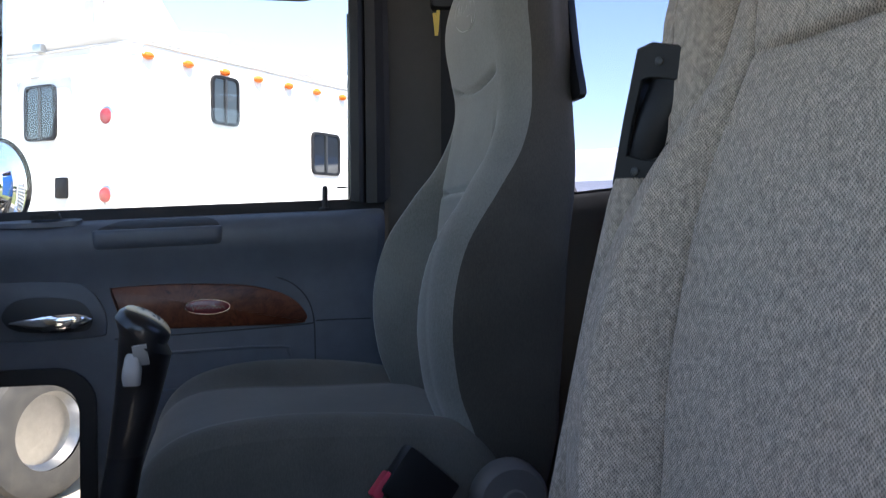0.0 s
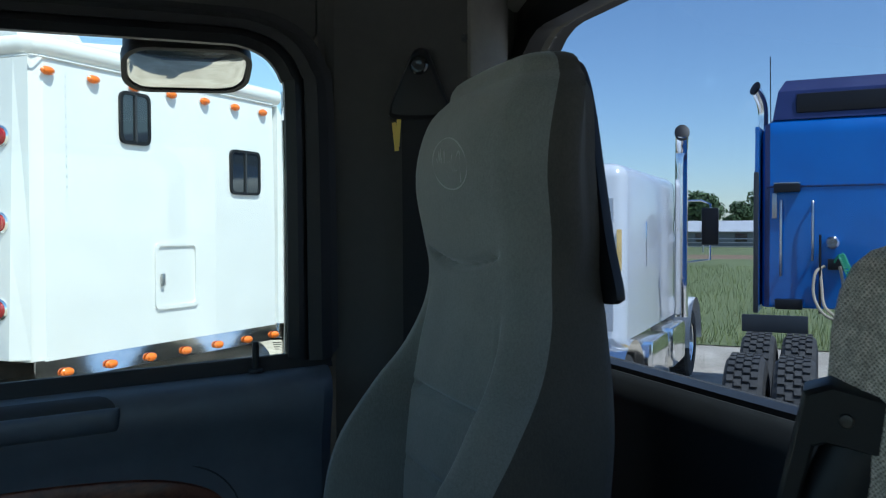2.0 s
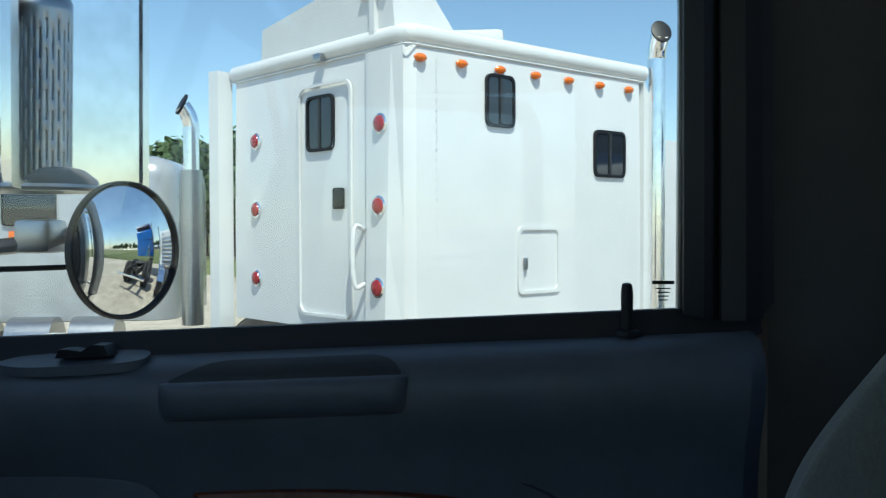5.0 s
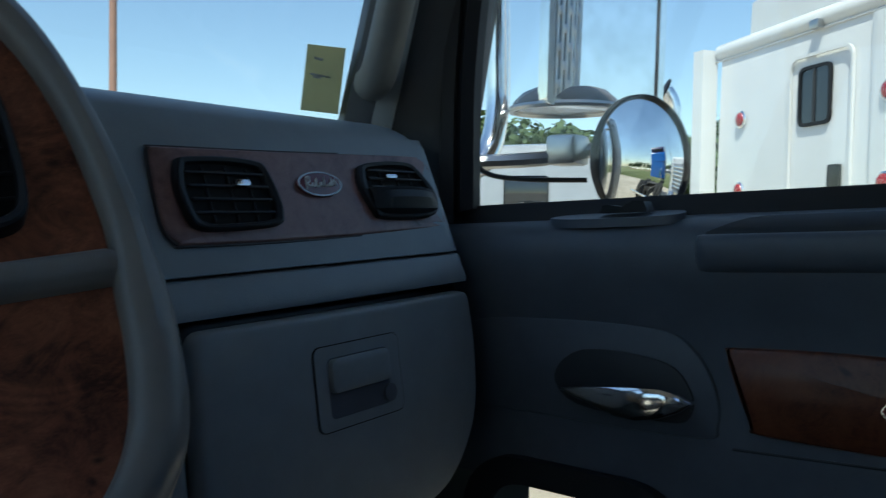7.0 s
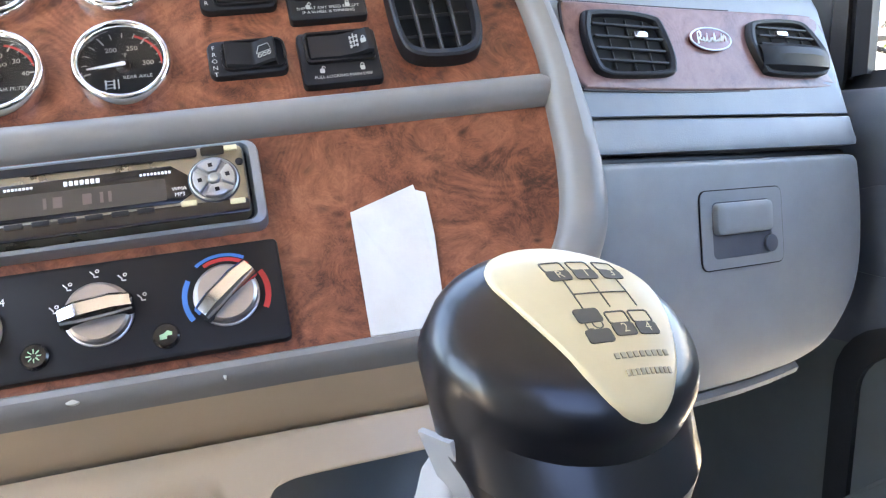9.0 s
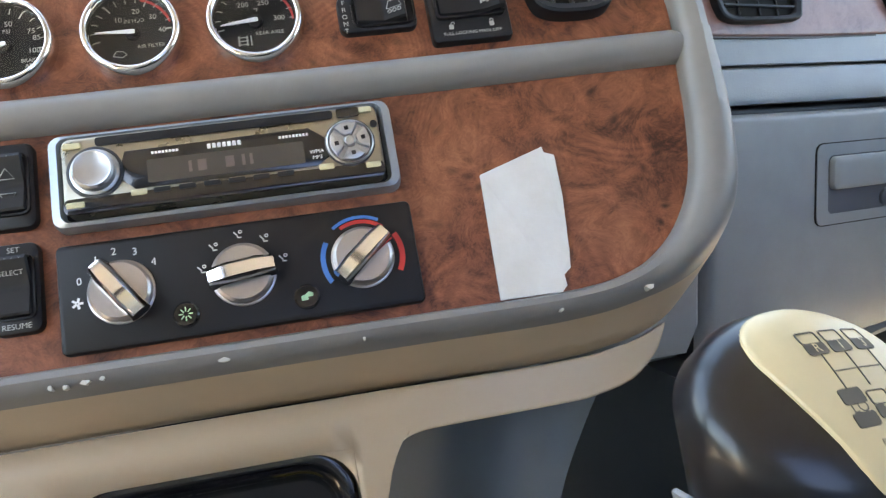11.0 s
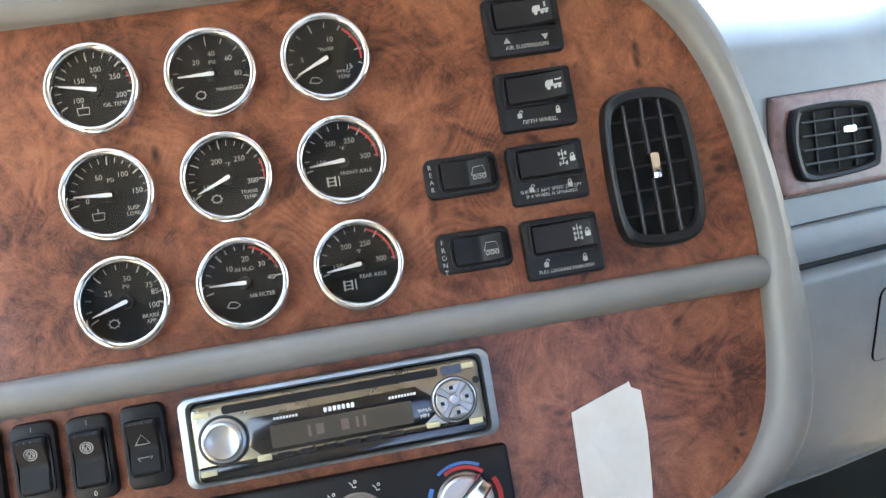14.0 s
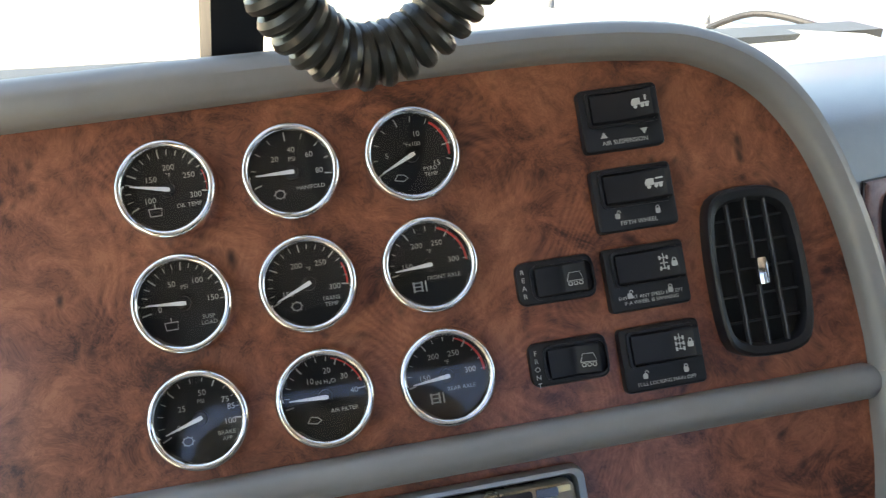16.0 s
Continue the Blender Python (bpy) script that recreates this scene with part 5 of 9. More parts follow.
def gauge(a, b, words, unit, numbers, needle, red=None, ticks=(205, -8, 17), icon=0, wpos=(0.42, -0.34)):
    """A round chrome-rimmed dial with ticks, figures and a white needle."""
    name = " ".join(words).lower()
    g = thing("gauge", on_panel(a, b, 0.0), "round chrome-rimmed black dial reading " + name, "gauge", group="dash gauges")
    part("bezel", lathe(bmesh.new(), [(GR * 1.030, 0.0), (GR * 1.030, 0.0030)] + [(GR * (0.915 + 0.115 * math.cos(t)), 0.0030 + 0.0078 * math.sin(t)) for t in [math.pi * i / 14 for i in range(1, 14)]] + [(GR * 0.800, 0.0030), (GR * 0.795, 0.001)], 64), POLISHED, g, "polished chrome ring")
    part("dial", lathe(bmesh.new(), [(GR * 0.87, 0.0012), (0, 0.0012)], 40), DIAL, g)
    R = GR * 0.84
    bm = bmesh.new()
    a0, a1, n = ticks
    for i in range(n):
        t = radians(a0 + (a1 - a0) * i / (n - 1))
        major = i % 4 == 0
        r0, r1, w = (R * (0.80 if major else 0.86)), R * 0.95, 0.0007 if major else 0.0004
        box(bm, (0, 0, 0), (r1 - r0, w, 0.0002), m=Matrix.Translation(((r0 + r1) / 2 * math.cos(t), (r0 + r1) / 2 * math.sin(t), 0.0015)) @ Matrix.Rotation(t, 4, "Z"))
    part("tick_marks", bm, DIAL_INK, g, smooth=False)
    if red:
        bm = bmesh.new()
        pts = [radians(red[0] + (red[1] - red[0]) * i / 12) for i in range(13)]
        loft(bm, [[(R * r * math.cos(t), R * r * math.sin(t), 0.0016) for t in pts] for r in (0.915, 0.97)])
        part("red_band", bm, RED_INK, g)
    bm = bmesh.new()
    for txt, x, y in numbers:
        x, y = rot8(x * GR, y * GR)
        lettering(txt, 0.0044, at(x, y, 0.0016), bm)
    ux, uy = rot8(0.0, unit[1] * GR)
    lettering(unit[0], 0.0034, at(ux, uy, 0.0016), bm)
    for i, w in enumerate(words):
        x, y = rot8(wpos[0] * GR, wpos[1] * GR)
        lettering(w, 0.0032, at(x + 0.0012, y - 0.0032 * (i - (len(words) - 1) / 2), 0.0016), bm)
    part("figures", bm, DIAL_INK, g, smooth=False)
    # small line symbol
    bm = bmesh.new()
    ix, iy = -0.30 * GR, -0.42 * GR
    if icon == 0:
        tube(bm, [(ix + 0.0026 * math.cos(t), iy + 0.0022 * math.sin(t), 0.0016) for t in [2 * math.pi * i / 12 for i in range(13)]], 0.0003, 4, caps=False)
        for t in range(8):
            c, s = math.cos(t * math.pi / 4), math.sin(t * math.pi / 4)
            tube(bm, [(ix + 0.0026 * c, iy + 0.0022 * s, 0.0016), (ix + 0.0036 * c, iy + 0.003 * s, 0.0016)], 0.00025, 4)
    elif icon == 1:
        for dx in (-0.0022, 0.0022):
            tube(bm, [(ix + dx, iy - 0.003, 0.0016), (ix + dx, iy + 0.003, 0.0016)], 0.0005, 4)
        for dy in (-0.0022, 0.0, 0.0022):
            tube(bm, [(ix - 0.003, iy + dy, 0.0016), (ix + 0.003, iy + dy, 0.0016)], 0.0003, 4)
        tube(bm, [(ix + 0.0045, iy - 0.003, 0.0016), (ix + 0.0045, iy + 0.003, 0.0016)], 0.0004, 4)
    elif icon == 2:
        tube(bm, [(ix - 0.0035, iy + 0.002, 0.0016), (ix + 0.0035, iy + 0.002, 0.0016), (ix + 0.003, iy - 0.002, 0.0016), (ix - 0.003, iy - 0.002, 0.0016), (ix - 0.0035, iy + 0.002, 0.0016)], 0.0003, 4)
        tube(bm, [(ix, iy + 0.002, 0.0016), (ix, iy + 0.0045, 0.0016)], 0.0003, 4)
    else:
        tube(bm, [(ix - 0.0035, iy - 0.0015, 0.0016), (ix - 0.0015, iy + 0.0015, 0.0016), (ix + 0.002, iy + 0.001, 0.0016), (ix + 0.004, iy - 0.001, 0.0016), (ix + 0.0015, iy - 0.0025, 0.0016), (ix - 0.0035, iy - 0.0015, 0.0016)], 0.0003, 4)
    part("symbol", bm, DIAL_INK, g)
    t = radians(needle)
    bm = bmesh.new()
    prism(bm, [(-0.0016, -0.0009), (0.0, -0.0012), (R * 0.86, -0.0003), (R * 0.86, 0.0003), (0.0, 0.0012), (-0.0016, 0.0009)], 0.0042, 0.0050, m=Matrix.Rotation(t, 4, "Z"))
    nd = part("needle", bm, WHITE_INK, g, "white needle")
    part("hub", lathe(bmesh.new(), [(0.0040, 0.0013), (0.0038, 0.0036), (0.003, 0.0041), (0, 0.0042)], 20), BLACK, g)
    pn = part("lens", lathe(bmesh.new(), [(GR * 0.866, 0.0056), (0, 0.0060)], 32), GAUGE_GLASS, g)
    pn.visible_shadow = False
    return g


DX, DY = 0.0672, 0.0622
F = "\u00b0F"
gauge(-DX, DY, ["OIL TEMP"], (F, 0.30), [("100", -0.35, -0.23), ("150", -0.34, 0.20), ("200", 0.0, 0.46), ("250", 0.41, 0.31), ("300", 0.55, -0.09)], 168, (25, -8), icon=2, wpos=(0.38, -0.30))
gauge(0, DY, ["MANIFOLD"], ("PSI", 0.28), [("20", -0.35, 0.27), ("40", -0.02, 0.47), ("60", 0.35, 0.38), ("80", 0.56, 0.05)], 180, icon=0, wpos=(0.34, -0.30), ticks=(196, -8, 9))
gauge(DX, DY, ["PYRO", "TEMP"], ("\u00b0Fx100", 0.24), [("5", -0.52, -0.02), ("10", 0.09, 0.46), ("15", 0.52, -0.15)], 205, (55, -5), icon=3, wpos=(0.35, -0.33), ticks=(205, -12, 10))
gauge(-DX, 0, ["SUSP", "LOAD"], ("PSI", 0.33), [("0", -0.47, -0.13), ("50", -0.25, 0.38), ("100", 0.25, 0.46), ("150", 0.56, 0.11)], 176, icon=2, wpos=(0.45, -0.33), ticks=(190, 0, 16))
gauge(0, 0, ["TRANS", "TEMP"], (F, 0.30), [("150", -0.42, -0.22), ("200", -0.25, 0.36), ("250", 0.24, 0.43), ("300", 0.53, -0.06)], 203, (25, -8), icon=0, wpos=(0.42, -0.36))
gauge(DX, 0, ["FRONT AXLE"], (F, 0.28), [("150", -0.46, -0.05), ("200", -0.26, 0.39), ("250", 0.16, 0.46), ("300", 0.51, 0.12)], 184, (70, 0), icon=1, wpos=(0.26, -0.24), ticks=(190, 3, 12))
gauge(-DX, -DY, ["BRAKE", "APP"], ("PSI", 0.33), [("0", -0.42, -0.2), ("25", -0.37, 0.18), ("50", 0.02, 0.5), ("75", 0.48, 0.36), ("85", 0.6, 0.22), ("100", 0.58, -0.07)], 198, icon=0, wpos=(0.48, -0.36), ticks=(205, -8, 13))
gauge(0, -DY, ["AIR FILTER"], ("IN H\u2082O", 0.30), [("10", -0.32, 0.30), ("20", 0.02, 0.52), ("30", 0.37, 0.41), ("40", 0.58, 0.12)], 178, (75, 15), icon=3, wpos=(0.34, -0.26), ticks=(190, 5, 13))
gauge(DX, -DY, ["REAR AXLE"], (F, 0.28), [("150", -0.46, -0.05), ("200", -0.28, 0.39), ("250", 0.14, 0.46), ("300", 0.49, 0.12)], 186, (70, 0), icon=1, wpos=(0.26, -0.24), ticks=(190, 3, 12))


def wide_switch(a, b, lines, icon):
    """A wide rocker on a black plate with a printed caption."""
    s = thing("rocker_switch", on_panel(a, b, 0.0), "wide black rocker switch captioned " + " ".join(lines).lower().replace(" if a wheel is spinning", ""), "switch", group="dash rocker switches")
    part("base_plate", prism(bmesh.new(), rrect(0.0475, 0.0365, 0.0028, 3), -0.001, 0.0065, 0.0018), BLACK, s)
    bm = bmesh.new()
    frame_ring(bm, rrect(0.0415, 0.0210, 0.003, 3, 0.0005, 0.0058), rrect(0.0385, 0.0185, 0.0025, 3, 0.0005, 0.0058), 0.006, 0.0092)
    part("surround", bm, BLACK, s)
    bm = bmesh.new()
    ys = [0.0058 - 0.0088, 0.0058 - 0.0075, 0.0058 + 0.0075, 0.0058 + 0.0088]
    rows = [[(x, y, h - (0.002 if j in (0, 3) else 0)) for j, y in enumerate(ys)] for x, h in ((-0.0185, 0.0065), (-0.0175, 0.0092), (0.0, 0.0088), (0.010, 0.0108), (0.0165, 0.0142), (0.0195, 0.0135), (0.0200, 0.0065))]
    loft(bm, rows)
    part("rocker", bm, BLACK, s)
    bm = bmesh.new()
    for i, l in enumerate(lines):
        sz = 0.0036 if len(l) < 18 else 0.0029
        lettering(l, sz, at(0.0, -0.0135 - 0.0030 * (i - (len(lines) - 1)) if len(lines) > 1 else -0.0138, 0.0068), bm)
    part("caption", bm, DIAL_INK, s, smooth=False)["kind"] = "stuff"
    for x, d in ((-0.0120, 1), (0.0120, -1)):
        bm = bmesh.new()
        if icon == "arrows":
            prism(bm, [(x - 0.0022, -0.0092 - 0.0015 * d), (x + 0.0022, -0.0092 - 0.0015 * d), (x, -0.0092 + 0.002 * d)], 0.0066, 0.0068)
        else:
            prism(bm, rrect(0.0028, 0.0030, 0.0006, 2, x, -0.0094), 0.0066, 0.0068)
            tube(bm, [(x + 0.001 * math.cos(t) + (0.001 if x < 0 else 0), -0.0078 + 0.0014 * math.sin(t), 0.0068) for t in [math.pi * i / 6 for i in range(7)]], 0.0003, 4)
        part("caption_mark", bm, DIAL_INK, s, smooth=False)["kind"] = "stuff"
    bm = bmesh.new()
    cx, cy, z = 0.0105, 0.0060, 0.0116
    tilt = Matrix.Translation((cx, cy, z)) @ Matrix.Rotation(-radians(20), 4, "Y")
    if icon in ("arrows", "wheel"):
        prism(bm, [(-0.005, -0.001), (0.005, -0.001), (0.005, 0.0), (0.0, 0.0), (0.0, 0.0028), (-0.004, 0.0028), (-0.005, 0.001)], 0.0, 0.0003, m=tilt)
        for x in (-0.003, 0.001, 0.0035):
            lathe(bm, [(0.0011, 0.0), (0.0011, 0.0004), (0, 0.0004)], 10, m=tilt @ at(x, -0.0018))
        box(bm, (0.003, 0.0025, 0.0002), (0.004 if icon == "wheel" else 0.0012, 0.0009 if icon == "wheel" else 0.003, 0.0003), m=tilt)
    else:
        for x in (-0.0035, 0.0005):
            for y in (-0.003, 0.0, 0.003) if icon == "diff2" else (-0.003, 0.003):
                box(bm, (x, y, 0.0002), (0.0011, 0.0022, 0.0003), m=tilt)
        for y in (-0.003, 0.0, 0.003):
            box(bm, (-0.0015, y, 0.0002), (0.004, 0.0005, 0.0003), m=tilt)
        box(bm, (-0.0015, 0.001, 0.0002), (0.0006, 0.009, 0.0003), m=tilt)
        prism(bm, rrect(0.0032, 0.003, 0.0004, 2, 0.0042, -0.001), 0.0, 0.0004, m=tilt)
        tube(bm, [tilt @ Vector((0.0042 + 0.001 * math.cos(t), 0.0005 + 0.0018 * math.sin(t), 0.0002)) for t in [math.pi * i / 6 for i in range(7)]], 0.0003, 4)
    part("symbol", bm, DIAL_INK, s, smooth=False)
    return s


wide_switch(0.1889, 0.0663, ["AIR SUSPENSION"], "arrows")
wide_switch(0.1889, 0.0199, ["FIFTH WHEEL"], "wheel")
wide_switch(0.1882, -0.0255, ["SHIFT AT ANY SPEED EXCEPT", "IF A WHEEL IS SPINNING"], "diff")
wide_switch(0.1893, -0.0712, ["FULL LOCKING MAIN DIFF"], "diff2")


def side_switch(a, b, word):
    s = thing("rocker_switch", on_panel(a, b, 0.0), "small black rocker switch lettered " + word.lower(), "switch", group="dash rocker switches")
    part("base_plate", prism(bmesh.new(), rrect(0.0450, 0.0245, 0.005, 4), -0.001, 0.0055, 0.002), BLACK, s)
    bm = bmesh.new()
    frame_ring(bm, rrect(0.0365, 0.0200, 0.005, 4, 0.0035, 0), rrect(0.0345, 0.018, 0.0045, 4, 0.0035, 0), 0.005, 0.0078)
    part("surround", bm, BLACK, s)
    bm = bmesh.new()
    ys = [-0.0085, -0.0075, 0.0075, 0.0085]
    rows = [[(x + 0.0035, y, h - (0.0015 if j in (0, 3) else 0)) for j, y in enumerate(ys)] for x, h in ((-0.0165, 0.0055), (-0.0160, 0.0098), (-0.0145, 0.0100), (-0.002, 0.0076), (-0.0005, 0.0073), (0.001, 0.0079), (0.0095, 0.0122), (0.0120, 0.0124), (0.0134, 0.0055))]
    loft(bm, rows)
    part("rocker", bm, BLACK, s)
    bm = bmesh.new()
    for i, c in enumerate(word):
        lettering(c, 0.0040, at(-0.0188, 0.0068 - 0.0045 * i, 0.0058), bm)
    part("caption", bm, DIAL_INK, s, smooth=False)["kind"] = "stuff"
    bm = bmesh.new()
    tilt = Matrix.Translation((0.0094, 0.0, 0.0108)) @ Matrix.Rotation(-radians(26), 4, "Y") @ Matrix.Diagonal((1.35, 1.35, 1.0, 1.0))
    tube(bm, [tilt @ Vector(p) for p in ((-0.0034, -0.0012, 0.0004), (-0.0022, 0.0022, 0.0004), (0.0022, 0.0022, 0.0004), (0.0034, -0.0012, 0.0004), (-0.0034, -0.0012, 0.0004))], 0.0002, 4, caps=False)
    for x in (-0.0022, 0.0, 0.0022):
        tube(bm, [tilt @ Vector((x + 0.0008 * math.cos(t), -0.0024 + 0.0008 * math.sin(t), 0)) for t in [2 * math.pi * i / 8 for i in range(9)]], 0.00025, 4, caps=False)
    part("symbol", bm, DIAL_INK, s)


side_switch(0.1362, -0.0195, "REAR")
side_switch(0.1362, -0.0650, "FRONT")


def tall_switch(a, b, top, mid, bottom, icon):
    s = thing("rocker_switch", on_panel(a, b, 0.0), "tall black rocker switch on the walnut panel", "switch", group="dash rocker switches")
    part("base_plate", prism(bmesh.new(), rrect(0.0243, 0.0470, 0.005, 4), -0.001, 0.0055, 0.002), BLACK, s)
    bm = bmesh.new()
    frame_ring(bm, rrect(0.0200, 0.0335, 0.004, 4), rrect(0.0180, 0.0315, 0.0035, 4), 0.005, 0.0078)
    part("surround", bm, BLACK, s)
    bm = bmesh.new()
    xs = [-0.0085, -0.0075, 0.0075, 0.0085]
    rows = [[(x, y, h - (0.0015 if j in (0, 3) else 0)) for j, x in enumerate(xs)] for y, h in ((-0.0152, 0.0055), (-0.0148, 0.0096), (-0.0135, 0.0102), (-0.003, 0.0080), (-0.001, 0.0074), (0.001, 0.0078), (0.009, 0.0112), (0.0132, 0.0130), (0.0150, 0.0122), (0.0154, 0.0055))]
    loft(bm, rows)
    part("rocker", bm, BLACK, s)
    bm = bmesh.new()
    if top:
        lettering(top, 0.0040, at(0, 0.0196, 0.0058), bm)
    if bottom:
        lettering(bottom, 0.0040, at(0, -0.0198, 0.0058), bm)
    tilt = Matrix.Translation((0, 0.0085, 0.0110)) @ Matrix.Rotation(radians(17), 4, "X")
    for i, w in enumerate(mid):
        lettering(w, 0.0036, tilt @ at(0, 0.002 - 0.004 * i), bm)
    for x in (-0.005, -0.0017, 0.0017, 0.005):
        lathe(bm, [(0.0004, 0), (0.0004, 0.0003), (0, 0.0003)], 6, m=tilt @ at(x, 0.0052))
    if icon == "arrows":
        for y, d, h in ((0.004, 1, 0.0105), (-0.0075, -1, 0.0086)):
            tube(bm, [(-0.0040, y - 0.002 * d, h - 0.0006 * d), (0.0040, y - 0.002 * d, h - 0.0006 * d), (0, y + 0.0035 * d, h + 0.0008 * d), (-0.0040, y - 0.002 * d, h - 0.0006 * d)], 0.0003, 4)
    elif icon:
        for r in (0.0022, 0.0034):
            tube(bm, [tilt @ Vector((r * math.cos(t), -0.002 + r * math.sin(t), 0)) for t in [2 * math.pi * i / 14 for i in range(15)]], 0.00035, 4, caps=False)
        tube(bm, [tilt @ Vector((x, -0.002 + 0.0016 * math.sin(x * 2500), 0)) for x in (-0.0015, -0.0005, 0.0005, 0.0015)], 0.0004, 4)
    part("caption", bm, DIAL_INK, s, smooth=False)["kind"] = "stuff"


tall_switch(-0.0670, -0.1443, "", [], "", "arrows")
tall_switch(-0.0968, -0.1452, "I", [], "0", "rings")
tall_switch(-0.1266, -0.1437, "I", [], "0", "rings")
tall_switch(-0.1566, -0.1430, "I", [], "0", "rings")
tall_switch(-0.0977, -0.1984, "I", ["CRUISE", "ON/OFF"], "0", "")
tall_switch(-0.0671, -0.1987, "SET", ["CRUISE", "SELECT"], "RESUME", "")

# ---- car radio ----
BRUSHED = material("brushed_grey_metal", (0.46, 0.47, 0.48), 0.34, metal=0.85, scale=40)
SEGMENT = material("unlit_display_segment", (0.12, 0.085, 0.08), 0.3)
RX, RY = 0.0432, -0.1474
radio = thing("car_radio", on_panel(RX, RY, 0.0), "champagne-silver car radio with a grey display, switched off", "radio")
bm = bmesh.new()
o, i1 = rrect(0.180, 0.0515, 0.006, 4), rrect(0.1665, 0.0440, 0.004, 4)
loft(bm, [[(x, y, z) for x, y in p] for p, z in ((o, 0.0), (o, 0.006), (rrect(0.1785, 0.050, 0.006, 4), 0.010), (rrect(0.170, 0.0465, 0.005, 4), 0.0115), (i1, 0.009), (i1, 0.002))], closed=True)
part("trim_ring", bm, material("satin_silver_ring", (0.36, 0.40, 0.44), 0.42, metal=0.75), radio, "satin silver trim ring")
bm = bmesh.new()
prism(bm, rrect(0.1638, 0.0414, 0.005, 4), 0.0, 0.017, 0.003)
face = part("face_plate", bm, CHAMPAGNE, radio, "champagne-silver face")
bm = bmesh.new()
prism(bm, rrect(0.163, 0.0085, 0.003, 3, 0.0, -0.0170), 0.0165, 0.0175, 0.0006)
part("lower_band", bm, BLACK_GLOSS, face)
bm = bmesh.new()
prism(bm, rrect(0.122, 0.0046, 0.0015, 3, -0.003, 0.0165), 0.0165, 0.0178)
part("disc_slot", bm, BLACK, face)
bm = bmesh.new()
prism(bm, rrect(0.012, 0.0048, 0.001, 3, 0.066, 0.0165), 0.0165, 0.0182)
part("eject_button", bm, BLACK_GLOSS, face)
bm = bmesh.new()
so = [(-0.054, -0.004), (-0.050, 0.0095), (0.044, 0.0105), (0.052, 0.004), (0.053, -0.007), (0.046, -0.0115), (-0.046, -0.0115)]
prism(bm, so, 0.0165, 0.0176, 0.0004)
part("display_surround", bm, BLACK_GLOSS, face)
bm = bmesh.new()
prism(bm, rrect(0.080, 0.0125, 0.001, 3, 0.0005, -0.003), 0.0172, 0.0179)
part("display", bm, LCD, face, "unlit grey display")
bm = bmesh.new()
for x, w, h, n in ((-0.030, 0.014, 0.0014, 8), (0.0, 0.018, 0.0026, 7), (0.036, 0.016, 0.0015, 9)):
    for i in range(n):
        prism(bm, rrect(w / n * 0.72, h, 0.0002, 1, x + w * ((i + 0.5) / n - 0.5), 0.0068), 0.0176, 0.0179)
lettering("WMA", 0.0030, at(0.0470, -0.0035, 0.0179), bm)
lettering("MP3", 0.0030, at(0.0470, -0.0068, 0.0179), bm)
part("markings", bm, WHITE_INK, face, smooth=False)
for cx, cy, ra in ((-0.0650, 0.0, 0.0140), (0.0650, -0.0005, 0.0134)):
    bm = bmesh.new()
    lathe(bm, [(ra, 0.0165), (ra, 0.0176), (ra - 0.0012, 0.0180), (ra - 0.003, 0.0174), (0, 0.0174)], 40, m=at(cx, cy))
    part("control_well", bm, DARK, face)
bm = bmesh.new()
prism(bm, rrect(0.1664, 0.0440, 0.004, 4), 0.0, 0.0060)
part("face_gap", bm, BLACK, face)
bm = bmesh.new()
lathe(bm, [(0.0125, 0.0165), (0.0122, 0.0185), (0.0108, 0.0190), (0.0104, 0.0225), (0.0092, 0.0235), (0.0080, 0.0228), (0, 0.0226)], 40, m=at(-0.0650, 0.0, 0))
part("volume_knob", bm, BRUSHED, radio, "round silver volume knob")
bm = bmesh.new()
lathe(bm, [(0.0126, 0.0165), (0.0126, 0.0186), (0.0119, 0.0192), (0.0113, 0.0186), (0.0111, 0.0176), (0, 0.0176)], 40, m=at(0.0650, -0.0005, 0))
pad = part("control_pad", bm, BRUSHED, radio, "round silver four-way control pad")
for k in range(4):
    bm = bmesh.new()
    wedge = [(r * math.cos(radians(g)), r * math.sin(radians(g))) for r, g in [(0.0108, -36 + 12 * i) for i in range(7)] + [(0.0042, 30), (0.0038, 0), (0.0042, -30)]]
    prism(bm, wedge, 0.0180, 0.0206, 0.0007, m=at(0.0650, -0.0005, 0, 90 * k + 8))
    bt_ = part("pad_button", bm, BRUSHED, pad)
    bm = bmesh.new()
    box(bm, (0.0072, 0, 0.0207), (0.0022, 0.0022, 0.0003), m=at(0.0650, -0.0005, 0, 90 * k + 8))
    part("button_mark", bm, BLACK, bt_)
bm = bmesh.new()
lathe(bm, [(0.0030, 0.0175), (0.0029, 0.0202), (0.0022, 0.0208), (0, 0.0208)], 20, m=at(0.0650, -0.0005))
part("centre_button", bm, BRUSHED, pad)
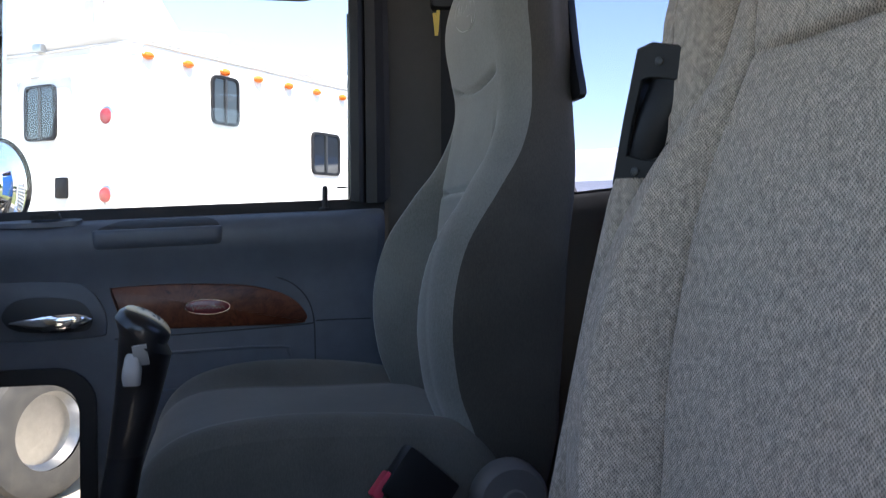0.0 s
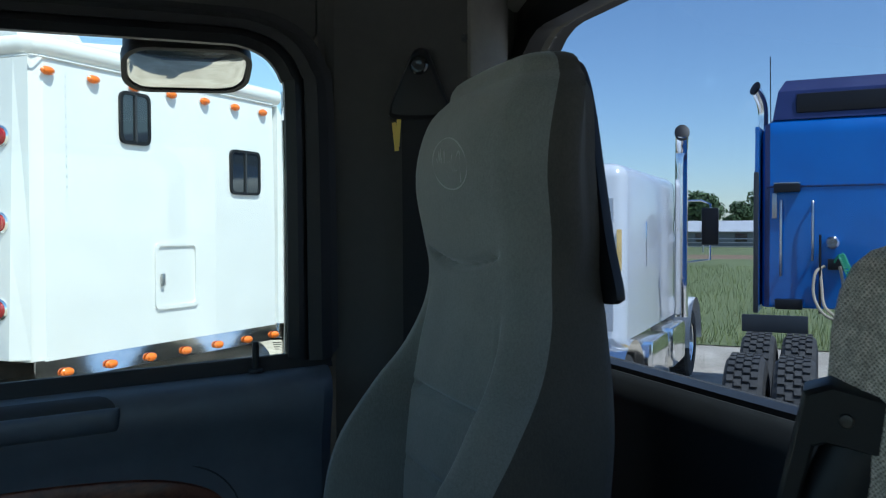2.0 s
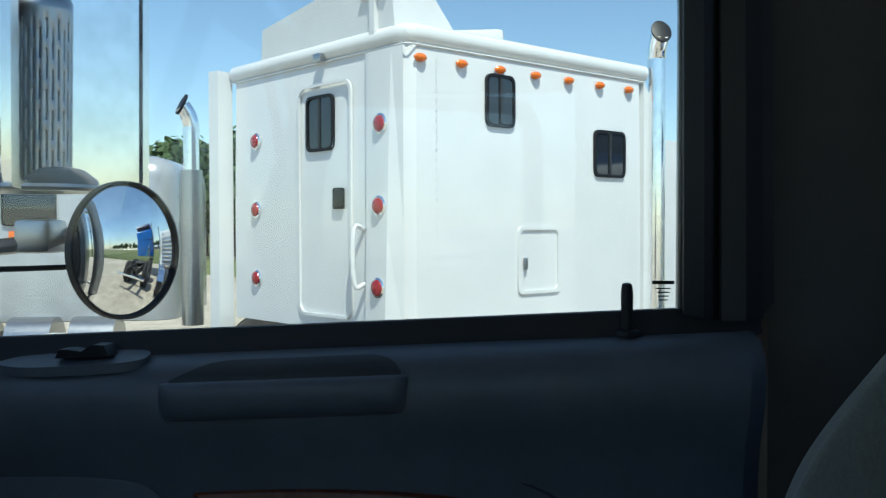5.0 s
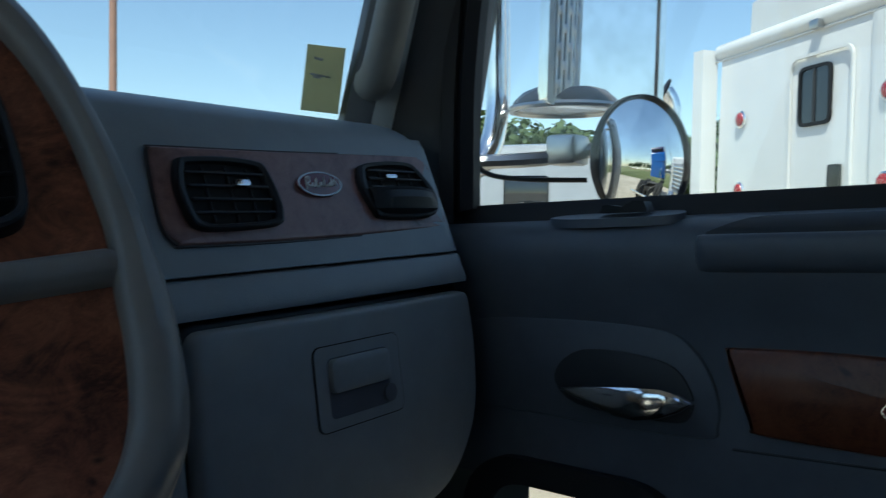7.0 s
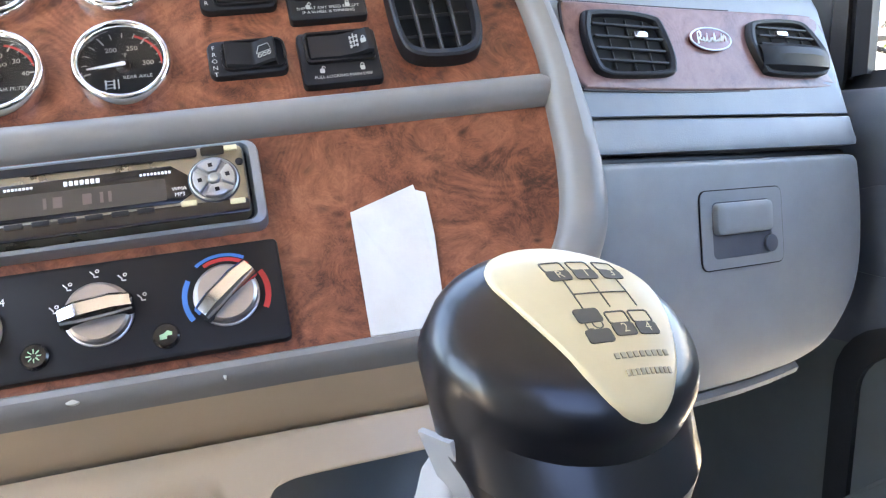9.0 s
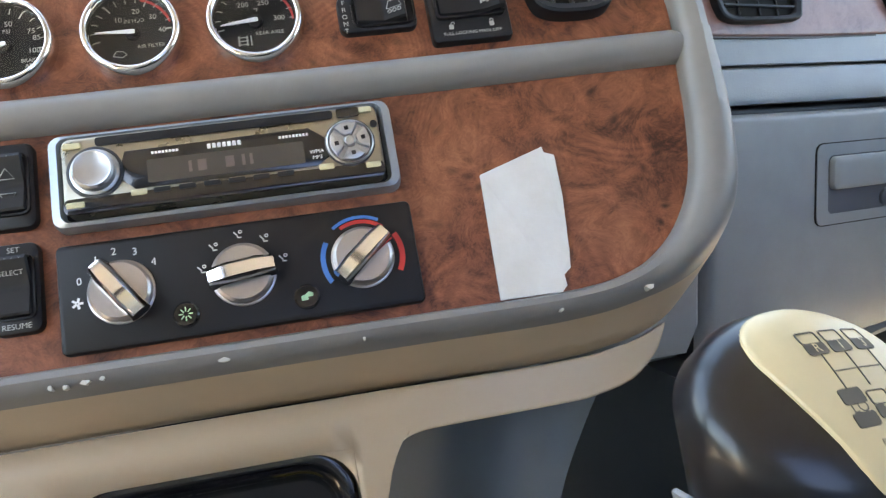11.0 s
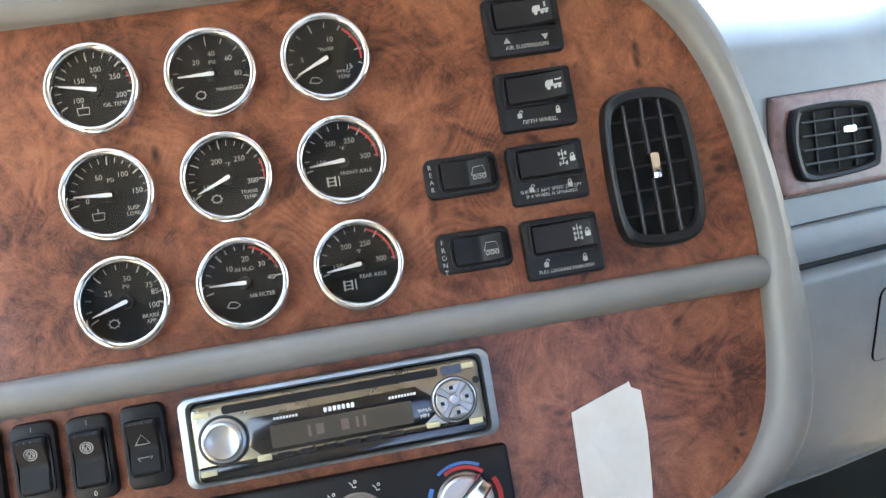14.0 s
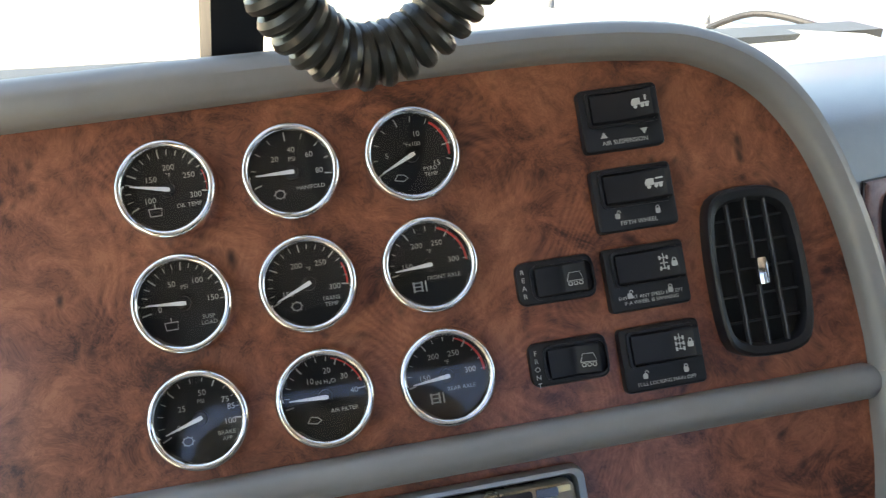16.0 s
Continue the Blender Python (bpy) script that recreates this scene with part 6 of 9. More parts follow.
# dim clock segments behind the display
for i, (w, dx) in enumerate(((0.0016, -0.018), (0.0044, -0.012), (0.0044, 0.002), (0.0016, 0.009), (0.0016, 0.013))):
    bm = bmesh.new()
    box(bm, (dx, -0.003, 0.01795), (w, 0.0060, 0.0001))
    part("display_segment", bm, SEGMENT, radio)
bm = bmesh.new()
for k in range(6):
    box(bm, (-0.033 + k * 0.0125, -0.0135, 0.0175), (0.0085, 0.0026, 0.0016), 0.0005)
part("preset_buttons", bm, BLACK, radio)
for x, y, w in ((-0.0755, 0.0155, 0.009), (-0.0755, -0.0165, 0.009), (-0.0445, -0.0135, 0.008), (0.0510, -0.0125, 0.008), (0.0755, 0.0172, 0.007), (0.0755, -0.0145, 0.008)):
    bm = bmesh.new()
    box(bm, (x, y, 0.0172), (w, 0.0032, 0.0022), 0.0008)
    part("button", bm, GOLD_INK, radio, "pale green-gold button")
bm = bmesh.new()
lathe(bm, [(0.0020, 0.0165), (0.0020, 0.0180), (0, 0.0182)], 12, m=at(0.0790, 0.0085))
part("reset_hole", bm, BLACK, radio)

# ---- climate controls ----
CX, CY = 0.0440, -0.2083
climate = thing("climate_control_panel", on_panel(CX, CY, 0.0), "black climate control panel with three chrome knobs", "control panel")
part("plate", prism(bmesh.new(), rrect(0.1830, 0.0565, 0.003, 3), -0.001, 0.0055, 0.002), BLACK, climate)
KNOB_FACE = material("brushed_knob_face", (0.50, 0.47, 0.46), 0.30, metal=0.9, scale=40)
for kx, ang in ((-0.0607, -54), (0.0, 6), (0.0621, 40)):
    bm = bmesh.new()
    lathe(bm, [(0.0170, 0.005), (0.0165, 0.0062), (0.0158, 0.0064), (0.0154, 0.010), (0.0140, 0.0112), (0, 0.0112)], 44, m=at(kx, 0))
    kn = part("knob", bm, KNOB_FACE, climate, "brushed silver rotary knob with a chrome grip")
    bm = bmesh.new()
    rows = []
    for x, w, h in ((-0.0176, 0.0034, 0.012), (-0.0168, 0.0044, 0.017), (-0.008, 0.0050, 0.0205), (0.008, 0.0050, 0.0205), (0.0168, 0.0044, 0.017), (0.0176, 0.0034, 0.012)):
        rows.append([(x, y * w, z) for y, z in ((-1.25, 0.0105), (-1.0, h - 0.002), (-0.6, h), (0.6, h), (1.0, h - 0.002), (1.25, 0.0105))])
    loft(bm, rows, cap=True)
    bmesh.ops.transform(bm, matrix=at(kx, 0, 0, ang), verts=bm.verts[:])
    part("grip_bar", bm, CHROME, kn)
for txt, deg in (("0", 158), ("1", 122), ("2", 96), ("3", 68), ("4", 38)):
    bm = lettering(txt, 0.0055, at(-0.0607 + 0.0215 * math.cos(radians(deg)), 0.0215 * math.sin(radians(deg)), 0.0058))
    part("figure", bm, WHITE_INK, climate, smooth=False)
bm = bmesh.new()
for k in range(5):
    t = 2 * math.pi * k / 5
    box(bm, (0.0016, 0, 0), (0.0026, 0.0012, 0.0002), m=at(-0.0607 - 0.0215, -0.003, 0.0058) @ Matrix.Rotation(t, 4, "Z"))
part("fan_symbol", bm, WHITE_INK, climate, smooth=False)["kind"] = "stuff"
for deg in (165, 130, 92, 55, 15):
    c = at(0.0215 * math.cos(radians(deg)), 0.0215 * math.sin(radians(deg)), 0.0058)
    bm = bmesh.new()
    tube(bm, [c @ Vector(p) for p in ((-0.0018, 0.0016, 0), (0.0, -0.0004, 0), (0.0, -0.0016, 0), (0.002, -0.0016, 0))], 0.00035, 4)
    tube(bm, [c @ Vector((0.0008 * math.cos(t) + 0.0016, 0.0014 + 0.0008 * math.sin(t), 0)) for t in [2 * math.pi * i / 8 for i in range(9)]], 0.0003, 4, caps=False)
    part("vent_symbol", bm, WHITE_INK, climate, smooth=False)["kind"] = "stuff"


def arc_band(a0, a1, r0, r1, mat, nm):
    bm = bmesh.new()
    ts = [radians(a0 + (a1 - a0) * i / 16) for i in range(17)]
    loft(bm, [[(0.0621 + r * math.cos(t), r * math.sin(t), 0.0058) for t in ts] for r in (r0, r1)])
    part(nm, bm, mat, climate)


arc_band(60, 128, 0.0212, 0.0230, BLUE_INK, "blue_band")
arc_band(50, 120, 0.0185, 0.0206, RED_INK, "red_band")
arc_band(150, 212, 0.0195, 0.0222, BLUE_INK, "blue_band")
arc_band(-28, 30, 0.0195, 0.0225, RED_INK, "red_band")
for x, y in ((-0.0302, -0.0168), (0.0306, -0.0168)):
    bm = bmesh.new()
    lathe(bm, [(0.0068, 0.005), (0.0066, 0.0072), (0.0056, 0.0082), (0, 0.0080)], 24, m=at(x, y))
    bt = part("push_button", bm, BLACK_GLOSS, climate)
    bm = bmesh.new()
    if x < 0:
        for k in range(8):
            t = k * math.pi / 4
            box(bm, (0.0024, 0, 0), (0.0022, 0.0006, 0.0002), m=at(x, y, 0.0084) @ Matrix.Rotation(t, 4, "Z"))
    else:
        prism(bm, [(x - 0.003, y - 0.0022), (x + 0.0005, y - 0.0022), (x + 0.0005, y - 0.0005), (x + 0.003, y - 0.0005), (x + 0.0032, y + 0.0012), (x + 0.001, y + 0.0022), (x - 0.001, y + 0.0008), (x - 0.003, y + 0.0002)], 0.0081, 0.0084)
    part("symbol", bm, GREEN_INK, bt, "pale green symbol", smooth=False)

# paper note stuck to the walnut
bm = bmesh.new()
prism(bm, [(0.1777, -0.1704), (0.2160, -0.1583), (0.2165, -0.1618), (0.2219, -0.1645), (0.2215, -0.19), (0.2188, -0.22), (0.2175, -0.2300), (0.2130, -0.2335), (0.2135, -0.2395), (0.2100, -0.2428), (0.1756, -0.2420)][::-1], 0.0, 0.0006)
for v in bm.verts:
    v.co.z += 0.0012 + 0.0012 * abs(math.sin(v.co.x * 160)) if v.co.z > 0.0003 else 0.0005
solo("paper_note", bm, PAPER, "torn blank white paper stuck on the walnut panel", "paper", m=MP, smooth=False)

# ---- seats ----
STITCH = material("pale_stitching", (0.46, 0.46, 0.44), 0.8)
SATIN_BLACK = material("satin_black_plastic", (0.010, 0.011, 0.013), 0.48, scale=40, spec=0.3)


def seat(label, face_mat, side_mat, sect, seams, creases, cush, group, corner=0.3, turn=55, taper=1.0, soft=0.2, cushion_mat=None):
    """A high-backed truck seat on a pedestal. sect: rows of z, centre x, half width, front y, wing height, back y."""
    s = thing("truck_seat", None, label, "seat", group=group)
    zs = [r[0] for r in sect]
    sp = catmull([(r[0], r[1], r[2]) for r in sect], 8)
    sq = catmull([(r[3], r[4], r[5]) for r in sect], 8)
    fine_z = [p.x for p in sp]
    table = [[p.y for p in sp], [p.z for p in sp], [p.x for p in sq], [p.y for p in sq], [p.z for p in sq]]
    z0, z1 = zs[0], zs[-1]
    n_rows = int((z1 - z0) / 0.0026)
    levels = [z0 + (z1 - z0) * i / n_rows for i in range(n_rows + 1)]
    def section(z, grow=1.0):
        c, w, f, e, b = (float(np.interp(z, fine_z, t)) for t in table)
        seam = float(np.interp(z, [k[0] for k in seams], [k[1] for k in seams]))
        deep = float(np.interp(z, [k[0] for k in seams], [k[2] for k in seams]))
        pts = []
        kk = min(1.0, max(0.0, (z - 0.76) / 0.40))
        kk = kk * kk * (3 - 2 * kk)
        cor = 0.18 + (corner - 0.18) * kk
        flat = 1.0 - cor
        tz = 1.0 - (1.0 - taper) * min(1.0, max(0.0, (z - 1.06) / 0.14))
        def lift(a):
            a = abs(a)
            step = min(1.0, max(0.0, (a - min(seam, flat - soft)) / soft))
            y = 0.010 * (1 - a * a) + e * step * step * (3 - 2 * step)
            y -= deep * math.exp(-((a - seam) * w / 0.0050) ** 2) + 0.03 * max(0.0, (a - 0.72) / 0.28) ** 2
            return y
        d = cor * w
        for i in range(-72, 73):
            a = flat * i / 72
            y = f + lift(a)
            for cz, lo, hi, bow, dep in creases:
                if lo < a < hi:
                    edge = min(1.0, min(a - lo, hi - a) / 0.15)
                    y -= dep * edge * math.exp(-((z - cz - bow * a * a) / 0.0042) ** 2)
            pts.append((c + a * w, y))
        ye = f + lift(flat)
        right = []
        depth = min(d * 1.1, ye - b - 0.02)
        for i in range(1, 11):
            g = radians(9 * i)
            a = flat + cor * math.sin(g)
            right.append((a * w, ye - depth * (1 - math.cos(g))))
        yb = b + 0.014
        right += [(w * (1.0 - (1.0 - tz) * k), ye - depth + (yb - ye + depth) * k) for k in (0.33, 0.66, 1.0)]
        right += [(w * tz * 0.985, b + 0.004), (w * tz * 0.93, b), (w * tz * 0.5, b - 0.003)]
        ring = pts + [(c + x, y) for x, y in right] + [(c, b - 0.004)] + [(c - x, y) for x, y in right[::-1]]
        return [(x, y, z) for x, y in ring]
    rows = [section(z) for z in levels]
    last = rows[-1]
    c, b = float(np.interp(z1, fine_z, table[0])), float(np.interp(z1, fine_z, table[4]))
    ym = (float(np.interp(z1, fine_z, table[2])) + b) / 2
    for kk, dz in ((0.985, 0.006), (0.94, 0.0115), (0.86, 0.0165), (0.72, 0.0205), (0.5, 0.0235), (0.25, 0.025), (0.01, 0.0255)):
        rows.append([(c + (x - c) * (0.3 + 0.7 * kk), ym + (y - ym) * kk, z + dz) for x, y, z in last])
    bm = bmesh.new()
    loft(bm, rows, closed=True, cap=True)
    bm.faces.ensure_lookup_table()
    me = bm_to("backrest", bm, face_mat)
    me.set_sharp_from_angle(angle=radians(70))
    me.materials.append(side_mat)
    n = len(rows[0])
    # faces past the corner take side_mat, the passenger seat's painted shade
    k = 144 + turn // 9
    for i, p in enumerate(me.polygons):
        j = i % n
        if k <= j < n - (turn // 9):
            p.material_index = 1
    ob = new("backrest", me)
    ob.parent = s
    # cushion
    cx, y0, y1, zc, w, zb = cush
    bm = bmesh.new()
    rows = []
    for t, dz, kw in ((0.0, -0.05, 0.86), (0.03, -0.015, 0.95), (0.12, 0.0, 1.0), (0.35, -0.004, 1.03), (0.6, 0.0, 1.03), (0.82, 0.004, 1.0), (0.93, -0.012, 0.95), (0.985, -0.045, 0.88), (1.0, -0.085, 0.84)):
        y = y0 + (y1 - y0) * t
        e = 0.035 * math.sin(math.pi * min(1, max(0, t)))
        rows.append([(cx + x * w * kw, y, z + dz) for x, z in ((-0.96, zb), (-1.0, zc - 0.06), (-0.97, zc - 0.01 + e), (-0.86, zc + e + 0.006), (-0.72, zc + e * 0.6), (-0.60, zc - 0.004), (-0.55, zc + 0.002), (0, zc + 0.006), (0.55, zc + 0.002), (0.60, zc - 0.004), (0.72, zc + e * 0.6), (0.86, zc + e + 0.006), (0.97, zc - 0.01 + e), (1.0, zc - 0.06), (0.96, zb))])
    loft(bm, rows, cap=True)
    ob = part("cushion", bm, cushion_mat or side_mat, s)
    sub = ob.modifiers.new("soft", "SUBSURF")
    sub.levels = sub.render_levels = 2
    bm = bmesh.new()
    box(bm, (cx, (y0 + y1) / 2, zb - 0.02), (w * 1.8, (y1 - y0) * 0.9, 0.06), 0.012)
    part("seat_pan", bm, BLACK, s)
    bm = bmesh.new()
    box(bm, (cx, (y0 + y1) / 2, (zb - 0.03) / 2), (w * 1.3, (y1 - y0) * 0.7, zb - 0.03), 0.02)
    part("pedestal", bm, DARK, s)
    return s


PASS = [(0.58, 0.541, 0.180, -0.183, 0.02, -0.255), (0.66, 0.541, 0.205, -0.188, 0.05, -0.263), (0.72, 0.541, 0.208, -0.191, 0.075, -0.265), (0.8, 0.541, 0.207, -0.196, 0.088, -0.271), (0.88, 0.541, 0.200, -0.201, 0.076, -0.279), (0.95, 0.541, 0.190, -0.208, 0.04, -0.291), (1, 0.541, 0.172, -0.215, 0.012, -0.300),
        (1.05, 0.541, 0.154, -0.223, 0, -0.305), (1.09, 0.542, 0.146, -0.228, 0, -0.307), (1.13, 0.543, 0.153, -0.223, 0, -0.308), (1.18, 0.543, 0.158, -0.215, 0, -0.308), (1.22, 0.542, 0.158, -0.217, 0, -0.308), (1.26, 0.540, 0.150, -0.229, 0, -0.308), (1.283, 0.538, 0.128, -0.248, 0, -0.306)]
ps = seat("grey-green velour high-backed passenger seat, shade painted into its sides and cushion", VELOUR, VELOUR_SHADED, PASS,
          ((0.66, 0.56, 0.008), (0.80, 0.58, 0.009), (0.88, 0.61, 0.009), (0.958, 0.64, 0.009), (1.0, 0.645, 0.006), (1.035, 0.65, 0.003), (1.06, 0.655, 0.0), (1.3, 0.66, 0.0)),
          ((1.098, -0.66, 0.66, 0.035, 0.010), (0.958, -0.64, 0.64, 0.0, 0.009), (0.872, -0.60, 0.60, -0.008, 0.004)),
          (0.545, -0.20, 0.22, 0.672, 0.225, 0.52), "truck seats", 0.34, 63, 0.82, 0.13, VELOUR_CUSHION_SHADED)
# stitched oval on the head section, drawn as a plain loop with a wavy line
EX, EZ = 0.541, 1.204


def face_y(x, z):
    """The front of the passenger head section."""
    f, c, w = (float(np.interp(z, [r[0] for r in PASS], [r[k] for r in PASS])) for k in (3, 1, 2))
    return f + 0.010 * (1 - ((x - c) / w) ** 2) + 0.0004


bm = bmesh.new()
tube(bm, [(x, face_y(x, z), z) for x, z in [(EX + 0.050 * math.cos(t), EZ + 0.026 * math.sin(t) + 0.010 * math.cos(t)) for t in [2 * math.pi * i / 40 for i in range(41)]]], 0.0009, 6, caps=False)
part("stitched_emblem", bm, STITCH, ps, "pale stitched oval")
bm = bmesh.new()
script = [(-0.036, -0.016), (-0.031, 0.010), (-0.026, 0.014), (-0.022, 0.006), (-0.030, -0.002), (-0.021, -0.006), (-0.016, 0.000), (-0.018, -0.007), (-0.012, -0.004), (-0.010, 0.010), (-0.008, -0.005), (-0.003, -0.001), (-0.003, 0.003), (-0.006, 0.000), (-0.002, -0.004), (0.003, 0.002), (0.004, -0.004), (0.010, 0.001), (0.014, 0.012), (0.011, -0.003), (0.017, -0.002), (0.019, 0.004), (0.021, -0.002), (0.026, 0.013), (0.025, -0.001), (0.031, 0.010), (0.031, -0.002), (0.038, 0.002)]
tube(bm, [(EX + u, face_y(EX + u, EZ + v + 0.16 * u), EZ + v + 0.16 * u) for u, v in script], 0.0009, 5, smooth=4)
part("stitched_script", bm, STITCH, ps)
# hard black board on the back of the head section
bm = bmesh.new()
BOARD = [(0.414, 1.19), (0.431, 1.255), (0.448, 1.292), (0.471, 1.304), (0.541, 1.307), (0.611, 1.304), (0.634, 1.292), (0.651, 1.255), (0.668, 1.19), (0.685, 1.124), (0.702, 1.078), (0.698, 1.068), (0.676, 1.066), (0.541, 1.066), (0.406, 1.066), (0.384, 1.068), (0.380, 1.078), (0.397, 1.124)]
prism(bm, [(p.x, p.y) for p in catmull([(x, z, 0) for x, z in BOARD], 4, True)], 0.0, 0.011, 0.004)
bmesh.ops.transform(bm, matrix=pose(0, -0.3055, 0, 90, 0, 0), verts=bm.verts[:])
part("back_board", bm, BLACK, ps)
# round recliner cap and belt buckle on the inner side
bm = bmesh.new()
lathe(bm, [(0.045, 0.0), (0.044, 0.018), (0.038, 0.026), (0.016, 0.028), (0.014, 0.031), (0, 0.032)], 28, m=pose(0.324, -0.190, 0.600, 0, -90, 0))
part("recliner_cap", bm, material("warm_grey_cap", (0.13, 0.13, 0.13), 0.45), ps, "round grey recliner cap")
bk = thing("seat_belt_buckle", None, "black seat belt buckle with a red button", "buckle")
bm = bmesh.new()
mb = Matrix.Translation((0.296, -0.080, 0.628)) @ pose(0, 0, 0, -48, 8, 12)
box(bm, (0, 0, 0), (0.022, 0.058, 0.075), 0.005, m=mb)
part("body", bm, BLACK, bk)
bm = bmesh.new()
box(bm, (0, 0.022, 0.036), (0.016, 0.030, 0.012), 0.003, m=mb)
part("release_button", bm, PINK_RED, bk)
bm = bmesh.new()
tube(bm, [mb @ Vector((0, 0, -0.03)), (0.300, -0.11, 0.58), (0.318, -0.14, 0.45)], 0.008, 8, smooth=4)
part("stalk", bm, BLACK, bk)

DRV = [(0.56, -0.235, 0.230, -0.135, 0.02, -0.31), (0.66, -0.235, 0.256, -0.150, 0.030, -0.315), (0.72, -0.235, 0.274, -0.165, 0.045, -0.32), (0.80, -0.235, 0.288, -0.178, 0.045, -0.33), (0.88, -0.235, 0.286, -0.195, 0.038, -0.345), (0.94, -0.235, 0.280, -0.212, 0.026, -0.36),
       (0.99, -0.235, 0.273, -0.232, 0.012, -0.37), (1.03, -0.235, 0.268, -0.248, 0.002, -0.38), (1.10, -0.235, 0.264, -0.262, -0.003, -0.39), (1.18, -0.235, 0.262, -0.275, -0.004, -0.40), (1.25, -0.235, 0.245, -0.290, -0.004, -0.40), (1.28, -0.235, 0.205, -0.305, -0.004, -0.40)]
ds = seat("light grey tweed high-backed driver seat", TWEED, TWEED, DRV,
          ((0.60, 0.62, 0.014), (0.70, 0.64, 0.014), (0.84, 0.67, 0.014), (0.94, 0.70, 0.014), (1.03, 0.735, 0.013), (1.06, 0.765, 0.012), (1.10, 0.785, 0.008), (1.14, 0.79, 0.0), (1.3, 0.79, 0.0)),
          ((1.026, -0.735, 0.735, 0.0, 0.012),), (-0.235, -0.20, 0.30, 0.655, 0.235, 0.52), "truck seats", 0.2, 63, 1.0, 0.09)
# folded-up arm rest
ar = thing("arm_rest", None, "grey tweed arm rest folded upright on a black bracket", "arm rest")
bm = bmesh.new()
rows = []
for t, k in ((0.0, 0.9), (0.1, 0.98), (0.4, 1.0), (0.7, 0.99), (0.82, 0.95), (0.9, 0.86), (0.95, 0.73), (0.98, 0.55), (0.995, 0.3), (1.0, 0.05)):
    c = Vector((0.040, -0.272, 0.86)).lerp(Vector((0.058, -0.288, 1.128)), t)
    rows.append([(c.x + 0.043 * k * math.copysign(abs(math.cos(a)) ** 0.75, math.cos(a)), c.y + 0.046 * k * math.copysign(abs(math.sin(a)) ** 0.75, math.sin(a)), c.z) for a in [2 * math.pi * i / 32 for i in range(32)]])
loft(bm, rows, closed=True, cap=True)
pad = part("pad", bm, TWEED, ar)
bm = bmesh.new()
tube(bm, [r[8] for r in rows[1:-1]], 0.0014, 6)
part("pad_seam", bm, TWEED, pad)


def along(pts, n=28):
    """n points at even steps round a closed outline."""
    ps_ = [Vector((x, y, 0)) for x, y in pts]
    ps_.append(ps_[0])
    ls = [0.0]
    for p, q in zip(ps_, ps_[1:]):
        ls.append(ls[-1] + (q - p).length)
    return [(float(np.interp(ls[-1] * i / n, ls, [p.x for p in ps_])), float(np.interp(ls[-1] * i / n, ls, [p.y for p in ps_]))) for i in range(n)]


# bracket: an open black loop with a screw at either end, from the lower screw up
AV = Vector((-0.014, -0.012, 0.087)).normalized()
AU = Vector((-0.72, -0.69, 0))
AU = (AU - AV * AU.dot(AV)).normalized()
MB = Matrix.Translation((0.069, -0.212, 0.951)) @ Matrix((AU, AV, AU.cross(AV))).transposed().to_4x4() @ Matrix.Diagonal((1.55, 1.0, 1.0, 1.0))
outer = along([(-0.011, -0.014), (0.018, -0.016), (0.024, 0.02), (0.040, 0.066), (0.043, 0.090), (0.036, 0.102), (0.024, 0.106), (-0.008, 0.107), (-0.012, 0.10), (-0.012, 0.04)])
inner = along([(-0.005, 0.012), (0.006, 0.011), (0.011, 0.013), (0.017, 0.04), (0.023, 0.062), (0.024, 0.072), (0.019, 0.078), (0.006, 0.078), (-0.005, 0.077), (-0.0055, 0.04)])
bm = bmesh.new()
loft(bm, [[(x, y, z) for x, y in o] for o, z in ((outer, -0.028), (outer, -0.003), ([(x * 0.95 + 0.0006, y * 0.97 + 0.0013) for x, y in outer], 0.0), ([(x * 1.08 - 0.0006, y * 1.03 - 0.0013) for x, y in inner], 0.0), (inner, -0.002), (inner, -0.028), (outer, -0.028))], closed=True)
bmesh.ops.transform(bm, matrix=MB, verts=bm.verts[:])
br = part("bracket", bm, SATIN_BLACK, ar, "satin black plastic arm rest bracket")
bm = bmesh.new()
tube(bm, [(0.001, 0.008, -0.014), (0.005, 0.045, -0.010), (0.009, 0.082, -0.014)], 0.0115, 12, smooth=6)
bmesh.ops.transform(bm, matrix=MB, verts=bm.verts[:])
part("bracket_bar", bm, BLACK, br)
for u, v in ((0.001, 0.0), (0.002, 0.0915)):
    bm = bmesh.new()
    lathe(bm, [(0.0036, -0.001), (0.0036, 0.001), (0.0031, 0.0021), (0.0015, 0.0024), (0, 0.0024)], 16)
    for g in (0, 90):
        box(bm, (0, 0, 0.0023), (0.0036, 0.0008, 0.0008), m=pose(0, 0, 0, 0, 0, g + 20))
    bmesh.ops.transform(bm, matrix=MB @ at(u, v, 0.0) @ Matrix.Diagonal((0.65, 1.0, 1.0, 1.0)), verts=bm.verts[:])
    part("screw", bm, material("dark_zinc_screw", (0.07, 0.07, 0.07), 0.4, metal=0.8), br) if u < 0.0015 else part("screw", bm, bpy.data.materials["dark_zinc_screw"], br)
bm = bmesh.new()
rows = []
for t, w in ((0.0, 0.036), (0.4, 0.031), (0.75, 0.026), (0.95, 0.021), (1.0, 0.018)):
    c = Vector((0.085, -0.165, 0.60)).lerp(Vector((0.076, -0.218, 0.945)), t)
    rows.append([(c.x + w * 0.75 * math.cos(a) * (1 + 0.06 * math.sin(5 * a)), c.y + w * math.sin(a), c.z) for a in [2 * math.pi * i / 30 for i in range(30)]])
loft(bm, rows, closed=True, cap=True)
part("sleeve", bm, TWEED, ar, "gathered grey cloth sleeve")

